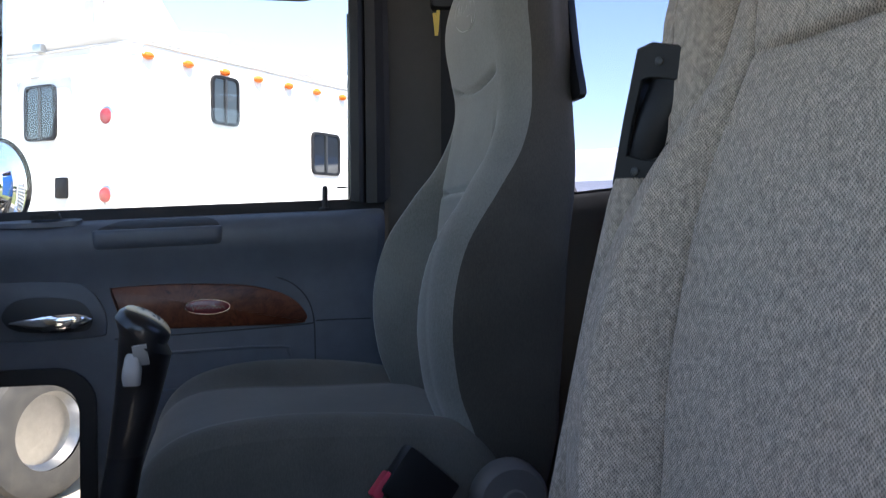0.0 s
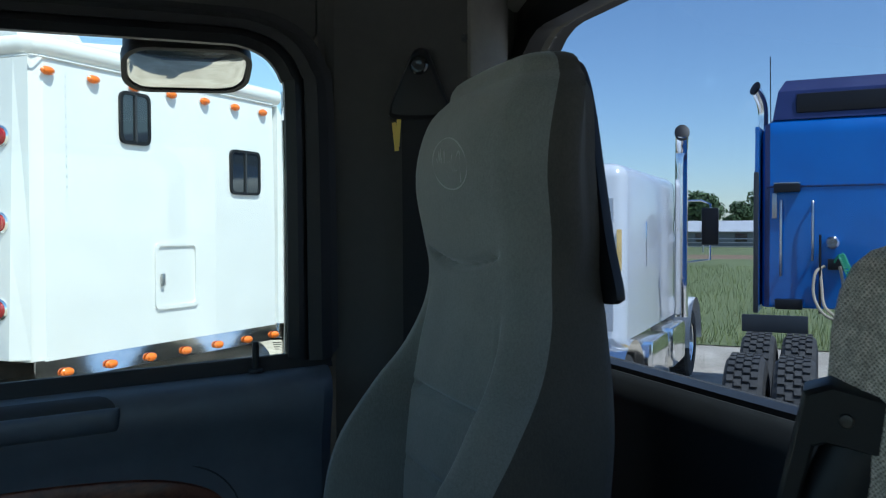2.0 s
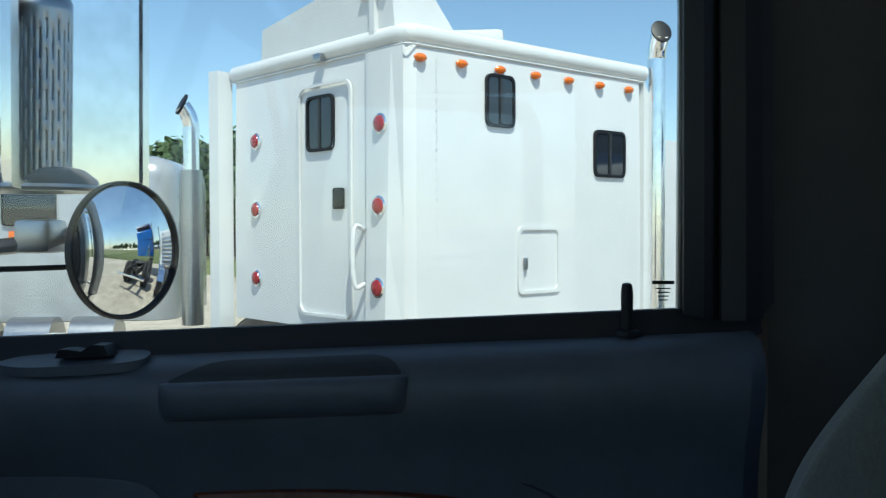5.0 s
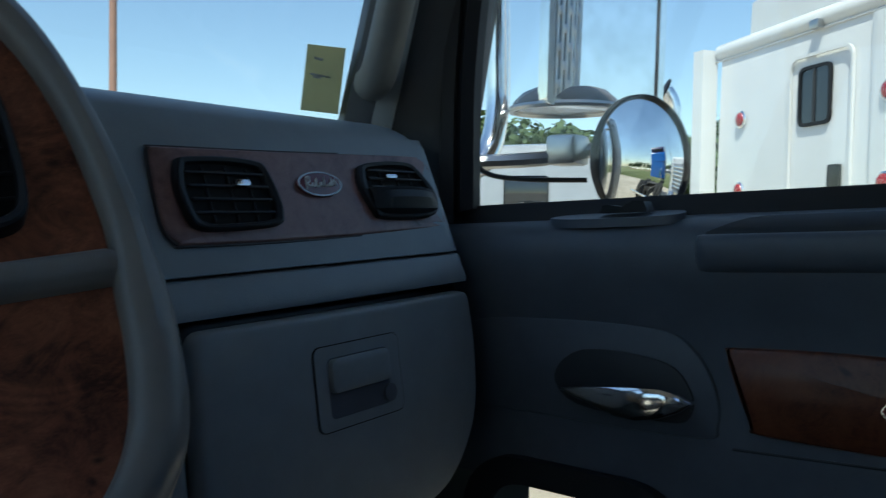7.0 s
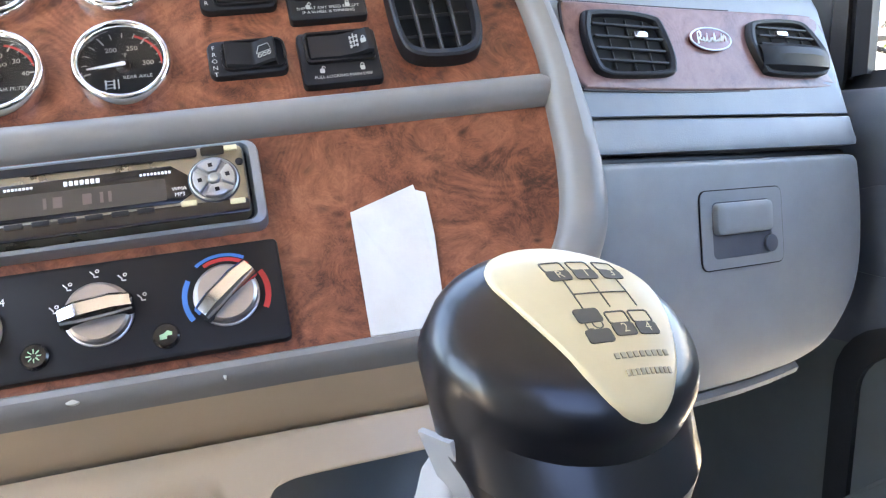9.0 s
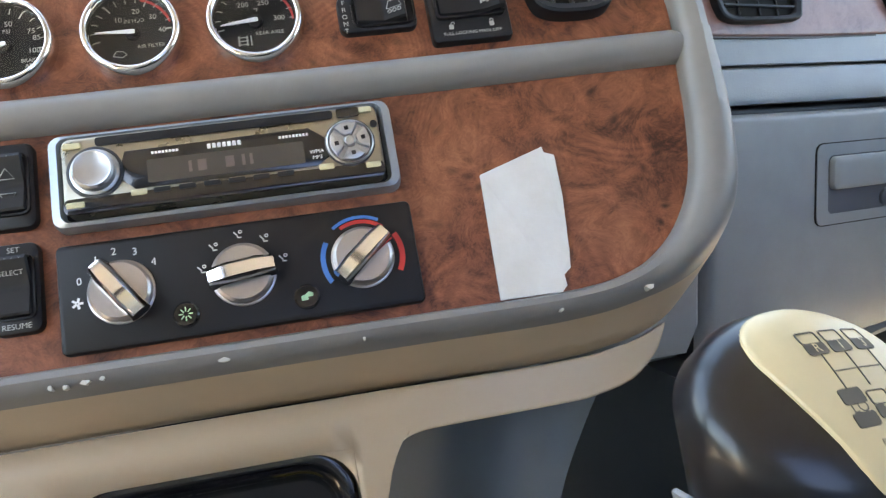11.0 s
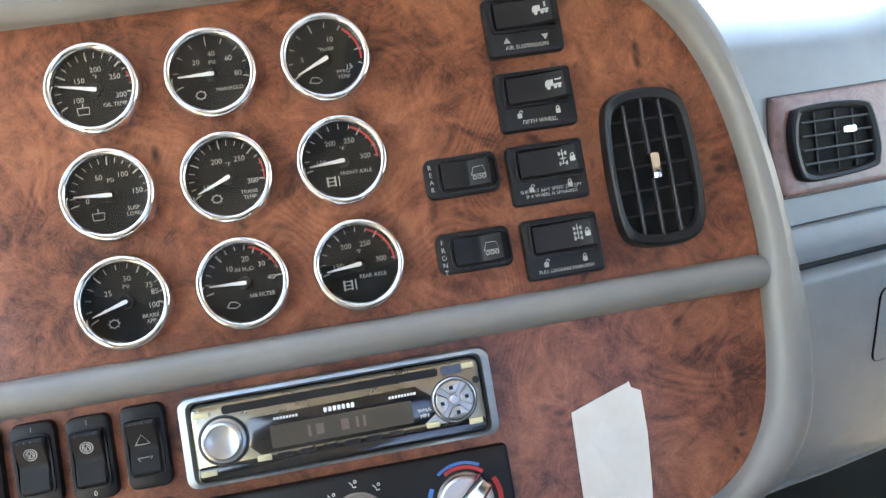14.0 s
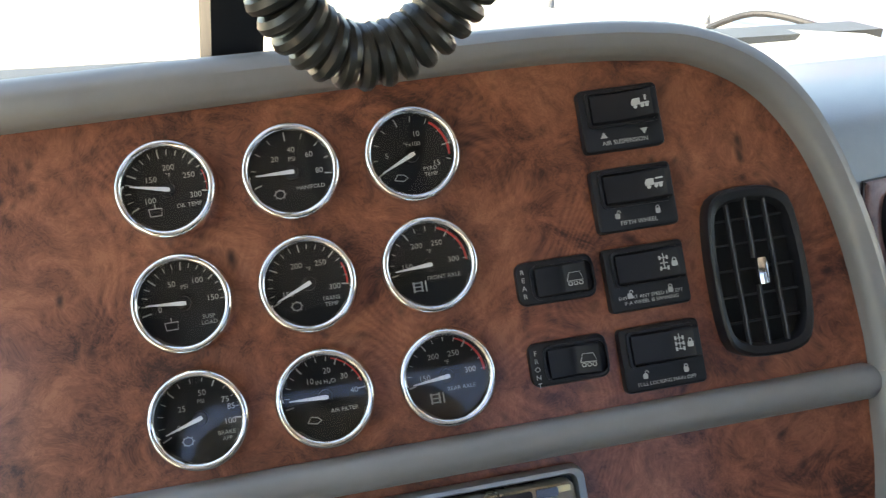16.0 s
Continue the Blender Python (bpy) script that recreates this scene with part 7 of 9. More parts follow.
# ---- seat belt on the passenger pillar ----
belt = thing("seat_belt", None, "black seat belt hanging from a pillar anchor", "seat belt")
MBELT = Matrix.Translation((0.845, -0.281, 0.0)) @ Matrix(((0.48, 0.0, -0.877, 0), (0.877, 0.0, 0.48, 0), (0, 1, 0, 0), (0, 0, 0, 1)))
bm = bmesh.new()
cover = [(p.x, p.y) for p in catmull([(-0.040, 1.290, 0), (0.034, 1.290, 0), (0.042, 1.305, 0), (0.034, 1.325, 0), (0.014, 1.372, 0), (0.004, 1.388, 0), (-0.010, 1.388, 0), (-0.018, 1.372, 0), (-0.036, 1.325, 0), (-0.046, 1.305, 0)], 4, True)]
loft(bm, [[((x + 0.002) * k - 0.002, 1.33 + (y - 1.33) * k, n) for x, y in cover] for k, n in ((1.0, 0.0), (1.0, 0.014), (0.96, 0.021), (0.86, 0.026), (0.5, 0.028))], closed=True, cap=True)
bmesh.ops.transform(bm, matrix=MBELT, verts=bm.verts[:])
cover = part("anchor_cover", bm, BLACK, belt)
bm = bmesh.new()
lathe(bm, [(0.013, 0), (0.013, 0.008), (0.010, 0.011), (0.004, 0.0115), (0, 0.0105)], 18, m=MBELT @ at(-0.003, 1.362, 0.024))
part("anchor_bolt", bm, BLACK_GLOSS, cover)
bm = bmesh.new()
loft(bm, [[(-0.026, z, n), (0.024, z, n), (0.024, z, n - 0.0016), (-0.026, z, n - 0.0016)] for z, n in ((1.31, 0.020), (1.28, 0.017), (1.0, 0.012), (0.6, 0.012), (0.2, 0.012))], closed=True, cap=True)
bmesh.ops.transform(bm, matrix=MBELT, verts=bm.verts[:])
part("strap", bm, material("black_webbing", (0.012, 0.012, 0.013), 0.9, scale=80, bump=0.3, bump_scale=900), belt)
TAG = material("yellow_tag_paper", (0.75, 0.55, 0.12), 0.7)
for dx, dz, r in ((0.0, 0.0, 4), (0.004, -0.006, -6)):
    bm = bmesh.new()
    box(bm, (0, 0, 0), (0.006, 0.040, 0.0008), m=MBELT @ at(0.029 + dx, 1.272 + dz, 0.018) @ pose(0, 0, 0, 0, 0, r))
    part("yellow_tag", bm, TAG, belt, "yellow paper tag")

# ---- gear lever ----
lever = thing("gear_lever", None, "black gear lever knob with an ivory shift-pattern plate", "gear lever")
TILT, TWIST, DOME = 0.57, -0.06, 0.0135
KHX, KHU = 0.0293, 0.0250
KX = Vector((math.cos(TWIST), math.sin(TWIST), 0))
KU = Vector((math.sin(TWIST) * math.cos(TILT), -math.cos(TWIST) * math.cos(TILT), -math.sin(TILT)))
NF = Vector((math.sin(TWIST) * math.sin(TILT), -math.cos(TWIST) * math.sin(TILT), math.cos(TILT)))
KC = Vector((0.2160, 0.18215, 0.82805)) + KU * 0.0008


def dome(s, u):
    """Height of the knob's rounded crown over its slanted plane."""
    r = min(0.9999, math.hypot(s / KHX, u / KHU))
    return -DOME * (1 - (1 - r ** 2.7) ** (1 / 2.7))


rings = []
for r in (0.15, 0.35, 0.55, 0.72, 0.84, 0.92, 0.965, 0.99):
    rings.append([KC + KX * s + KU * u + NF * dome(s, u) for s, u in [(KHX * r * math.cos(t), KHU * r * math.sin(t)) for t in [2 * math.pi * i / 48 for i in range(48)]]])
for c, hx, hy, tl in ((KC - NF * DOME * 1.15, 1.01, 1.0, 0.55), ((0.2172, 0.1860, 0.8030), 0.98, 0.97, 0.46), ((0.2190, 0.1876, 0.793), 0.87, 0.92, 0.34), ((0.2210, 0.1890, 0.782), 0.77, 0.86, 0.22), ((0.2226, 0.1910, 0.769), 0.69, 0.82, 0.10), ((0.2238, 0.1940, 0.752), 0.64, 0.78, 0.0), ((0.2232, 0.1985, 0.730), 0.64, 0.71, 0.0), ((0.2238, 0.2040, 0.703), 0.58, 0.65, 0.0)):
    c = Vector(c)
    ku = Vector((math.sin(TWIST) * math.cos(tl), -math.cos(TWIST) * math.cos(tl), -math.sin(tl)))
    rings.append([c + KX * KHX * hx * math.cos(t) + ku * KHU * hy * math.sin(t) for t in [2 * math.pi * i / 48 for i in range(48)]])
bm = bmesh.new()
loft(bm, rings, closed=True, cap=True)
kn = part("knob", bm, material("satin_black_knob", (0.009, 0.009, 0.011), 0.30, scale=40, coat=0.15), lever, "satin black knob")


def on_crown(bm, shift=(0.0046, 0.0042)):
    """Lays flat work (x across, y towards the dash, z out) on the crown."""
    for v in bm.verts:
        s, u, h = v.co.x + shift[0], -v.co.y - 0.0005 + shift[1], v.co.z
        v.co = KC + KX * s + KU * u + NF * (dome(s, u) + h)
    return bm


bm = bmesh.new()
outline = [(p.x, p.y) for p in catmull([(x, y, 0) for x, y in ((0.0, 0.0222), (-0.0110, 0.0202), (-0.0170, 0.0150), (-0.0186, 0.0085), (-0.0165, 0.0), (-0.0130, -0.0090), (-0.0095, -0.0170), (-0.0052, -0.0218), (0.0, -0.0232), (0.0050, -0.0218), (0.0098, -0.0160), (0.0138, -0.0080), (0.0168, 0.0), (0.0182, 0.0080), (0.0168, 0.0150), (0.0110, 0.0202))], 4, True)]
loft(bm, [[(x * k, y * k, z) for x, y in outline] for k, z in ((1.0, -0.001), (1.0, 0.0005), (0.98, 0.0009), (0.94, 0.0010), (0.85, 0.0010), (0.7, 0.0010), (0.5, 0.0010), (0.3, 0.0010), (0.1, 0.0010))], closed=True, cap=True)
plate_k = part("pattern_plate", on_crown(bm, (0.0028, 0.0004)), IVORY, kn, "ivory plate with the shift pattern")
bm = bmesh.new()
for x in (-0.0063, 0.0, 0.0066):
    prism(bm, rrect(0.0052, 0.0029, 0.0006, 2, x, 0.0121), 0.0010, 0.0013)
    frame_ring(bm, rrect(0.0052, 0.0032, 0.0006, 2, x, 0.0150), rrect(0.0047, 0.0027, 0.0005, 2, x, 0.0150), 0.0010, 0.0012)
    box(bm, (x, 0.0085, 0.0012), (0.0002, 0.0042, 0.0002))
    box(bm, (x, 0.0045, 0.0012), (0.0002, 0.0040, 0.0002))
for x in (0.0, 0.0056):
    prism(bm, rrect(0.0050, 0.0029, 0.0006, 2, x, -0.0032), 0.0010, 0.0013)
    frame_ring(bm, rrect(0.0050, 0.0032, 0.0006, 2, x, -0.0002), rrect(0.0045, 0.0027, 0.0005, 2, x, -0.0002), 0.0010, 0.0012)
prism(bm, rrect(0.0056, 0.0034, 0.0006, 2, -0.0062, 0.0008), 0.0010, 0.0013)
prism(bm, rrect(0.0056, 0.0030, 0.0006, 2, -0.0062, -0.0042), 0.0010, 0.0013)
for x in (-0.0047, -0.0016, 0.0017, 0.0049):
    box(bm, (x, 0.0065, 0.0012), (0.0033, 0.0002, 0.0002))
part("pattern_print", on_crown(bm), material("worn_black_print", (0.10, 0.088, 0.066), 0.6), plate_k, smooth=False)["kind"] = "stuff"
bm = bmesh.new()
for txt, x, y, z in (("R", -0.0063, 0.0121, 0.0015), ("1", 0.0, 0.0121, 0.0015), ("3", 0.0066, 0.0121, 0.0015), ("2", 0.0, -0.0032, 0.0015), ("4", 0.0056, -0.0032, 0.0015)):
    lettering(txt, 0.0030, at(x, y, z), bm)
part("pattern_figures", on_crown(bm), IVORY, plate_k, smooth=False)["kind"] = "stuff"
bm = lettering("LO", 0.0034, at(-0.0062, -0.0017, 0.0013))
part("pattern_words", on_crown(bm), bpy.data.materials["worn_black_print"], plate_k, smooth=False)
bm = bmesh.new()
for y, w, n in ((-0.0088, 0.0130, 9), (-0.0122, 0.0110, 10)):
    for i in range(n):
        box(bm, (0.0008 + (i + 0.5 - n / 2) * w / n, y, 0.0011), (w / n * 0.65, 0.0011, 0.0003))
part("print_line", on_crown(bm), material("faded_print", (0.46, 0.40, 0.27), 0.6), plate_k, smooth=False)["kind"] = "stuff"
bm = bmesh.new()
rows = []
for c, a, b in (((0.1995, 0.196, 0.7690), 0.0075, 0.007), ((0.1970, 0.196, 0.7760), 0.0085, 0.008), ((0.1960, 0.1955, 0.7830), 0.0085, 0.008), ((0.1957, 0.1955, 0.7875), 0.0062, 0.007), ((0.1953, 0.1955, 0.7930), 0.0048, 0.006), ((0.1951, 0.1955, 0.7965), 0.0030, 0.004)):
    rows.append([(c[0] + a * math.copysign(abs(math.cos(t)) ** 0.6, math.cos(t)), c[1] + b * math.copysign(abs(math.sin(t)) ** 0.6, math.sin(t)), c[2]) for t in [2 * math.pi * i / 20 for i in range(20)]])
loft(bm, rows, closed=True, cap=True)
part("range_selector", bm, material("pale_grey_selector", (0.34, 0.34, 0.34), 0.45), lever, "pale grey range selector")
bm = bmesh.new()
tube(bm, [(0.2238, 0.2035, 0.706), (0.226, 0.2130, 0.655), (0.262, 0.290, 0.35), (0.272, 0.31, 0.0)], [0.0155, 0.0160, 0.018, 0.018], 14)
part("shaft", bm, BLACK, lever)
bm = bmesh.new()
box(bm, (0, 0, 0), (0.0016, 0.012, 0.020), 0.0006, m=Matrix.Translation((0.1918, 0.1880, 0.7955)) @ pose(0, 0, 0, -8, -22, 4))
part("data_label", bm, material("pale_foil_label", (0.28, 0.28, 0.28), 0.5), lever)
bm = bmesh.new()
lathe(bm, [(0.09, 0.0), (0.085, 0.03), (0.06, 0.09), (0.045, 0.15), (0.03, 0.20), (0.02, 0.22)], 24, m=Matrix.Translation((0.272, 0.308, 0)))
part("rubber_boot", bm, RUBBER, lever)

# ---- coiled microphone cord over the dash ----
path = catmull([(0.048, 0.47, 1.42), (0.058, 0.455, 1.27), (0.069, 0.45, 1.160), (0.080, 0.452, 1.120), (0.096, 0.455, 1.101), (0.115, 0.456, 1.099), (0.133, 0.454, 1.112), (0.147, 0.452, 1.140), (0.158, 0.455, 1.20), (0.174, 0.47, 1.32), (0.179, 0.48, 1.44)], 40)
pts, travelled = [], 0.0
for i in range(len(path) - 1):
    d = path[i + 1] - path[i]
    n = max(1, int(d.length / 0.00028))
    t = d.normalized()
    s1 = Vector((0, 1, 0))
    s1 = (s1 - t * s1.dot(t)).normalized()
    s2 = t.cross(s1)
    for j in range(n):
        ph = 2 * math.pi * travelled / 0.0057
        pts.append(path[i] + d * j / n + 0.0073 * (math.cos(ph) * s1 + math.sin(ph) * s2))
        travelled += d.length / n
bm = bmesh.new()
tube(bm, pts, 0.0029, 9)
solo("coiled_cord", bm, material("coiled_black_rubber", (0.02, 0.022, 0.02), 0.35, scale=60), "coiled black microphone cord hanging over the dash", "cord")

# ---- outside: yard, vehicles, trees ----
GZ = -1.02
H = Vector((0.70, -0.714, 0)).normalized()  # heading of the parked row
L = Vector((0.714, 0.70, 0)).normalized()


def row_pose(x, y, z=GZ):
    """Axes of a parked truck: local x to its left, local y ahead."""
    return Matrix(((L.x, H.x, 0, x), (L.y, H.y, 0, y), (0, 0, 1, z), (0, 0, 0, 1)))


bm = bmesh.new()
rows = []
g = [-2500, -900, -300, -120, -60, -30, -20, -12, -6, 0, 6, 12, 20, 30, 60, 120, 300, 900, 2500]
for x in g:
    rows.append([(x, y, GZ) for y in g])
loft(bm, rows)
solo("ground", bm, GRAVEL, "pale gravel yard", "ground", kind="structure", smooth=False)


def strip(name, d0, d1, mat, label, z):
    """A band of ground across the row's heading, d0 to d1 ahead of the cab."""
    bm = bmesh.new()
    rows = []
    for d in (d0, (d0 + d1) / 2, d1):
        rows.append([tuple(H * d + L * w + Vector((0, 0, GZ + z))) for w in (-900, -200, -60, 0, 60, 200, 900)])
    loft(bm, rows)
    return solo(name, bm, mat, label, "ground", kind="structure", smooth=False)


strip("field", 15.5, 62, GRASS_SOIL, "rough green grass field beyond the gravel", 0.02)
strip("soil_strip", 62, 72, SOIL, "band of bare reddish soil", 0.03)
strip("far_field", 72, 1500, GRASS_SOIL, "distant green field", 0.02)
# tall grass at the field's near edge
rng = random.Random(7)
vs, fs = [], []
for i in range(26000):
    d, w = 15.6 + 34 * rng.random() ** 1.6, rng.uniform(-22, 16)
    p = H * d + L * w
    h, a = rng.uniform(0.12, 0.36), rng.uniform(0, 6.28)
    dx, dy = 0.013 * math.cos(a), 0.013 * math.sin(a)
    lx, ly = rng.uniform(-0.12, 0.12), rng.uniform(-0.12, 0.12)
    k = len(vs)
    vs += [(p.x - dx, p.y - dy, GZ), (p.x + dx, p.y + dy, GZ), (p.x + lx, p.y + ly, GZ + h)]
    fs.append((k, k + 1, k + 2))
me = bpy.data.meshes.new("grass")
me.from_pydata(vs, [], fs)
me.materials.append(GRASS)
tagged(new("grass", me), "tall green grass blades at the yard's edge", "grass", kind="stuff")


def wheel(parent, c, r, w, axis, rim_mat=STEEL, dual=False):
    """A tyre with tread blocks and a dished rim, its axle along axis."""
    m = Matrix.Translation(c) @ Vector(axis).to_track_quat("Z", "Y").to_matrix().to_4x4()
    bm = bmesh.new()
    lathe(bm, [(r * 0.56, -w / 2), (r * 0.80, -w * 0.52), (r * 0.95, -w * 0.47), (r, -w * 0.36), (r, w * 0.36), (r * 0.95, w * 0.47), (r * 0.80, w * 0.52), (r * 0.56, w / 2)], 40, m=m)
    n = 44
    for i in range(n):
        for k in range(4):
            t = 2 * math.pi * (i + 0.5 * (k % 2)) / n
            box(bm, (r * 1.01, 0, (k - 1.5) * w * 0.19), (r * 0.045, 2 * math.pi * r / n * 0.68, w * 0.155), m=m @ Matrix.Rotation(t, 4, "Z"))
    ty = part("tyre", bm, TYRE, parent)
    bm = bmesh.new()
    lathe(bm, [(r * 0.57, w * 0.45), (r * 0.53, w * 0.40), (r * 0.50, w * 0.1), (r * 0.30, w * 0.05), (r * 0.22, w * 0.25), (r * 0.14, w * 0.30), (0, w * 0.30)], 32, m=m)
    lathe(bm, [(r * 0.57, -w * 0.45), (r * 0.50, -w * 0.3), (0, -w * 0.3)], 24, m=m)
    rm = part("rim", bm, rim_mat, ty)
    for i in range(10):
        bm = bmesh.new()
        t = 2 * math.pi * i / 10
        lathe(bm, [(r * 0.03, 0), (r * 0.03, w * 0.1), (r * 0.02, w * 0.14), (0, w * 0.15)], 8, m=m @ Matrix.Translation((r * 0.36 * math.cos(t), r * 0.36 * math.sin(t), w * 0.07)))
        part("wheel_nut", bm, CHROME, ty)


def body(bm, x0, x1, y0, y1, z0, z1, r=0.08, top=None):
    """A body with rounded upright edges and roof."""
    top = top or r
    rows = []
    for z, ins in ((z0, 0.01), (z0 + 0.01, 0), (z1 - top, 0), (z1 - top * 0.5, top * 0.13), (z1 - top * 0.15, top * 0.5), (z1, top)):
        rows.append([(x, y, z) for x, y in rrect(x1 - x0 - 2 * ins, y1 - y0 - 2 * ins, max(0.01, r - ins * 0.5), 5, (x0 + x1) / 2, (y0 + y1) / 2)])
    loft(bm, rows, closed=True, cap=True)
    return bm


def stack(parent, x, y, z0, z1, r=0.065, way=(-1, -0.25), mat=CHROME):
    """An upright exhaust pipe whose tip curves towards way and is cut slantwise."""
    d = Vector((*way, 0)).normalized()
    c = Vector((x, y, 0))
    up = Vector((0, 0, 1))
    bm = bmesh.new()
    tube(bm, [c + up * z0, c + up * (z1 - 0.45), c + up * (z1 - 0.28), c + d * 0.03 + up * (z1 - 0.15), c + d * 0.10 + up * (z1 - 0.04)], r, 18, smooth=4, caps=False)
    p = part("exhaust_pipe", bm, mat, parent, "chrome exhaust pipe with a curved tip")
    bm = bmesh.new()
    lathe(bm, [(r * 1.12, -0.02), (r * 1.14, 0.0), (r * 1.0, 0.004), (0, 0.002)], 22, m=Matrix.Translation(c + d * 0.115 + up * (z1 - 0.02)) @ (d * 0.9 + up * 0.45).to_track_quat("Z", "Y").to_matrix().to_4x4() @ Matrix.Diagonal((1, 1.25, 1, 1)))
    part("pipe_mouth", bm, BLACK, p)


def slider_window(parent, m, w, h):
    """A tinted two-pane sliding window in a dark frame. m: window plane, z outwards."""
    bm = bmesh.new()
    frame_ring(bm, rrect(w, h, 0.06, 5), rrect(w - 0.05, h - 0.05, 0.045, 5), -0.01, 0.016, m=m)
    fr = part("window", bm, BLACK, parent, "dark sliding window")
    for sx, dz in ((-1, 0.004), (1, 0.008)):
        bm = bmesh.new()
        prism(bm, rrect((w - 0.05) / 2, h - 0.05, 0.03, 4, sx * (w - 0.05) / 4, 0), dz - 0.004, dz, m=m)
        part("pane", bm, TINT_GLASS, fr)
    bm = bmesh.new()
    box(bm, (0, 0, 0.012), (0.022, h - 0.05, 0.012), m=m)
    part("mullion", bm, DARK, fr)


def lamp(parent, m, r, mat, name, flat=1.0):
    bm = bmesh.new()
    lathe(bm, [(r * 1.25, 0), (r * 1.25, 0.012), (r * 1.02, 0.02)], 24, m=m @ Matrix.Diagonal((1, flat, 1, 1)))
    base = part(name, bm, CHROME if mat is RED_LENS else mat, parent)
    bm = bmesh.new()
    lathe(bm, [(r * 1.03, 0.012), (r * 0.9, 0.028), (r * 0.5, 0.038), (0, 0.04)], 20, m=m @ Matrix.Diagonal((1, flat, 1, 1)))
    part("lens", bm, mat, base)


# -- white sleeper body, rear-left corner at A --
A = Vector((6.18, 0.77, 0))
SD, RD = Vector((0.673, -0.740, 0)).normalized(), Vector((0.645, 0.764, 0)).normalized()
SLEN, RLEN = 2.75, 2.45
Z0, Z1 = 0.20, 2.56
rv = thing("sleeper_truck", Matrix.Translation((A.x, A.y, GZ)), "large white sleeper body with marker lamps on a parked truck", "truck")
SN, RN = Vector((-SD.y, SD.x, 0)) * -1, Vector((RD.y, -RD.x, 0)) * -1
if SN.dot(A) > 0:
    SN = -SN
if RN.dot(A) > 0:
    RN = -RN
OFF = Vector((-A.x, -A.y, -GZ))


def rvp(s, r, z):
    """A place by metres along the side, along the rear, and up."""
    return A + SD * s + RD * r + Vector((0, 0, z)) + OFF


foot = [(0, 0), (SLEN, 0), (SLEN, RLEN), (0, RLEN)]


def ring_at(z, ins, tl):
    pts = []
    for i, (s, r) in enumerate(foot):
        ss = s + (ins if s < 1 else -ins)
        rr = r + (ins if r < 1 else -ins)
        pts.append((ss, rr))
    out = []
    for i in range(4):
        p, q = Vector(pts[i]), Vector(pts[(i + 1) % 4])
        for t in (0.03, 0.25, 0.5, 0.75, 0.97):
            v = p.lerp(q, t)
            out.append(rvp(v.x + tl * (z - Z0), v.y, z))
    return out


bm = bmesh.new()
loft(bm, [ring_at(z, i, 0.0) for z, i in ((Z0, 0.0), (Z0 + 0.3, 0.0), (1.2, 0.0), (Z1 - 0.16, 0.012), (Z1 - 0.08, 0.03), (Z1 - 0.03, 0.07), (Z1, 0.15))], closed=True, cap=True)
rvb = part("body", bm, WHITE_PAINT, rv, "white painted sleeper body")
# roof rail moulding
bm = bmesh.new()
tube(bm, [rvp(SLEN - 0.03, 0.002, Z1 - 0.17), rvp(0.02, 0.002, Z1 - 0.17), rvp(0.002, 0.02, Z1 - 0.17), rvp(0.002, RLEN, Z1 - 0.17)], 0.007, 6)
part("roof_moulding", bm, WHITE_PAINT, rv)


bm = bmesh.new()
tube(bm, [rvp(SLEN + 0.01, 0.055, Z1 - 0.085), rvp(0.12, 0.055, Z1 - 0.085), rvp(0.075, 0.075, Z1 - 0.085), rvp(0.055, 0.12, Z1 - 0.085), rvp(0.055, RLEN - 0.02, Z1 - 0.085)], 0.080, 18)
part("rounded_roof_edge", bm, WHITE_PAINT, rv)
bm = bmesh.new()
cheek = [(SLEN - 0.02, Z0), (SLEN - 0.02, Z1 - 0.17), (SLEN + 0.02, Z1 - 0.22), (SLEN + 0.19, Z1 - 0.50), (SLEN + 0.20, Z1 - 0.56), (SLEN + 0.20, Z0)]
loft(bm, [[rvp(s_, r, z) for s_, z in cheek] for r in (0.008, RLEN - 0.01)], closed=True, cap=True)
part("front_cheek", bm, WHITE_PAINT, rv, smooth=False)


def side_m(s, z):
    return Matrix.Translation(rvp(s, 0, z) + SN * 0.002) @ Matrix((SD, Vector((0, 0, 1)), SN)).transposed().to_4x4()


def rear_m(r, z):
    return Matrix.Translation(rvp(0, r, z) + RN * 0.002) @ Matrix((-RD, Vector((0, 0, 1)), RN)).transposed().to_4x4()


for i in range(7):
    lamp(rv, side_m(0.117 + 0.396 * i, Z1 - 0.265), 0.045, ORANGE_LENS, "marker_lamp", 0.55)
lamp(rv, side_m(SLEN + 0.10, Z1 - 0.46), 0.045, ORANGE_LENS, "marker_lamp", 0.55)
for i in range(7):
    lamp(rv, side_m(0.247 + 0.40 * i, Z0 - 0.10), 0.045, ORANGE_LENS, "marker_lamp", 0.6)
bm = bmesh.new()
box(bm, (SLEN / 2, -0.07, -0.02), (SLEN, 0.16, 0.02), m=side_m(0, Z0))
part("lower_skirt", bm, CHROME, rv, "polished skirt strip")
slider_window(rv, side_m(0.911, 2.045), 0.31, 0.42)
slider_window(rv, side_m(2.23, 1.69), 0.42, 0.42)
# baggage hatch
bm = bmesh.new()
frame_ring(bm, rrect(0.49, 0.56, 0.05, 4), rrect(0.43, 0.50, 0.04, 4), -0.005, 0.014, m=side_m(1.345, 0.762))
hatch = part("hatch_frame", bm, WHITE_PAINT, rv)
bm = bmesh.new()
box(bm, (-0.17, -0.03, 0.02), (0.035, 0.10, 0.02), 0.005, m=side_m(1.345, 0.762))
part("hatch_latch", bm, STEEL, hatch)
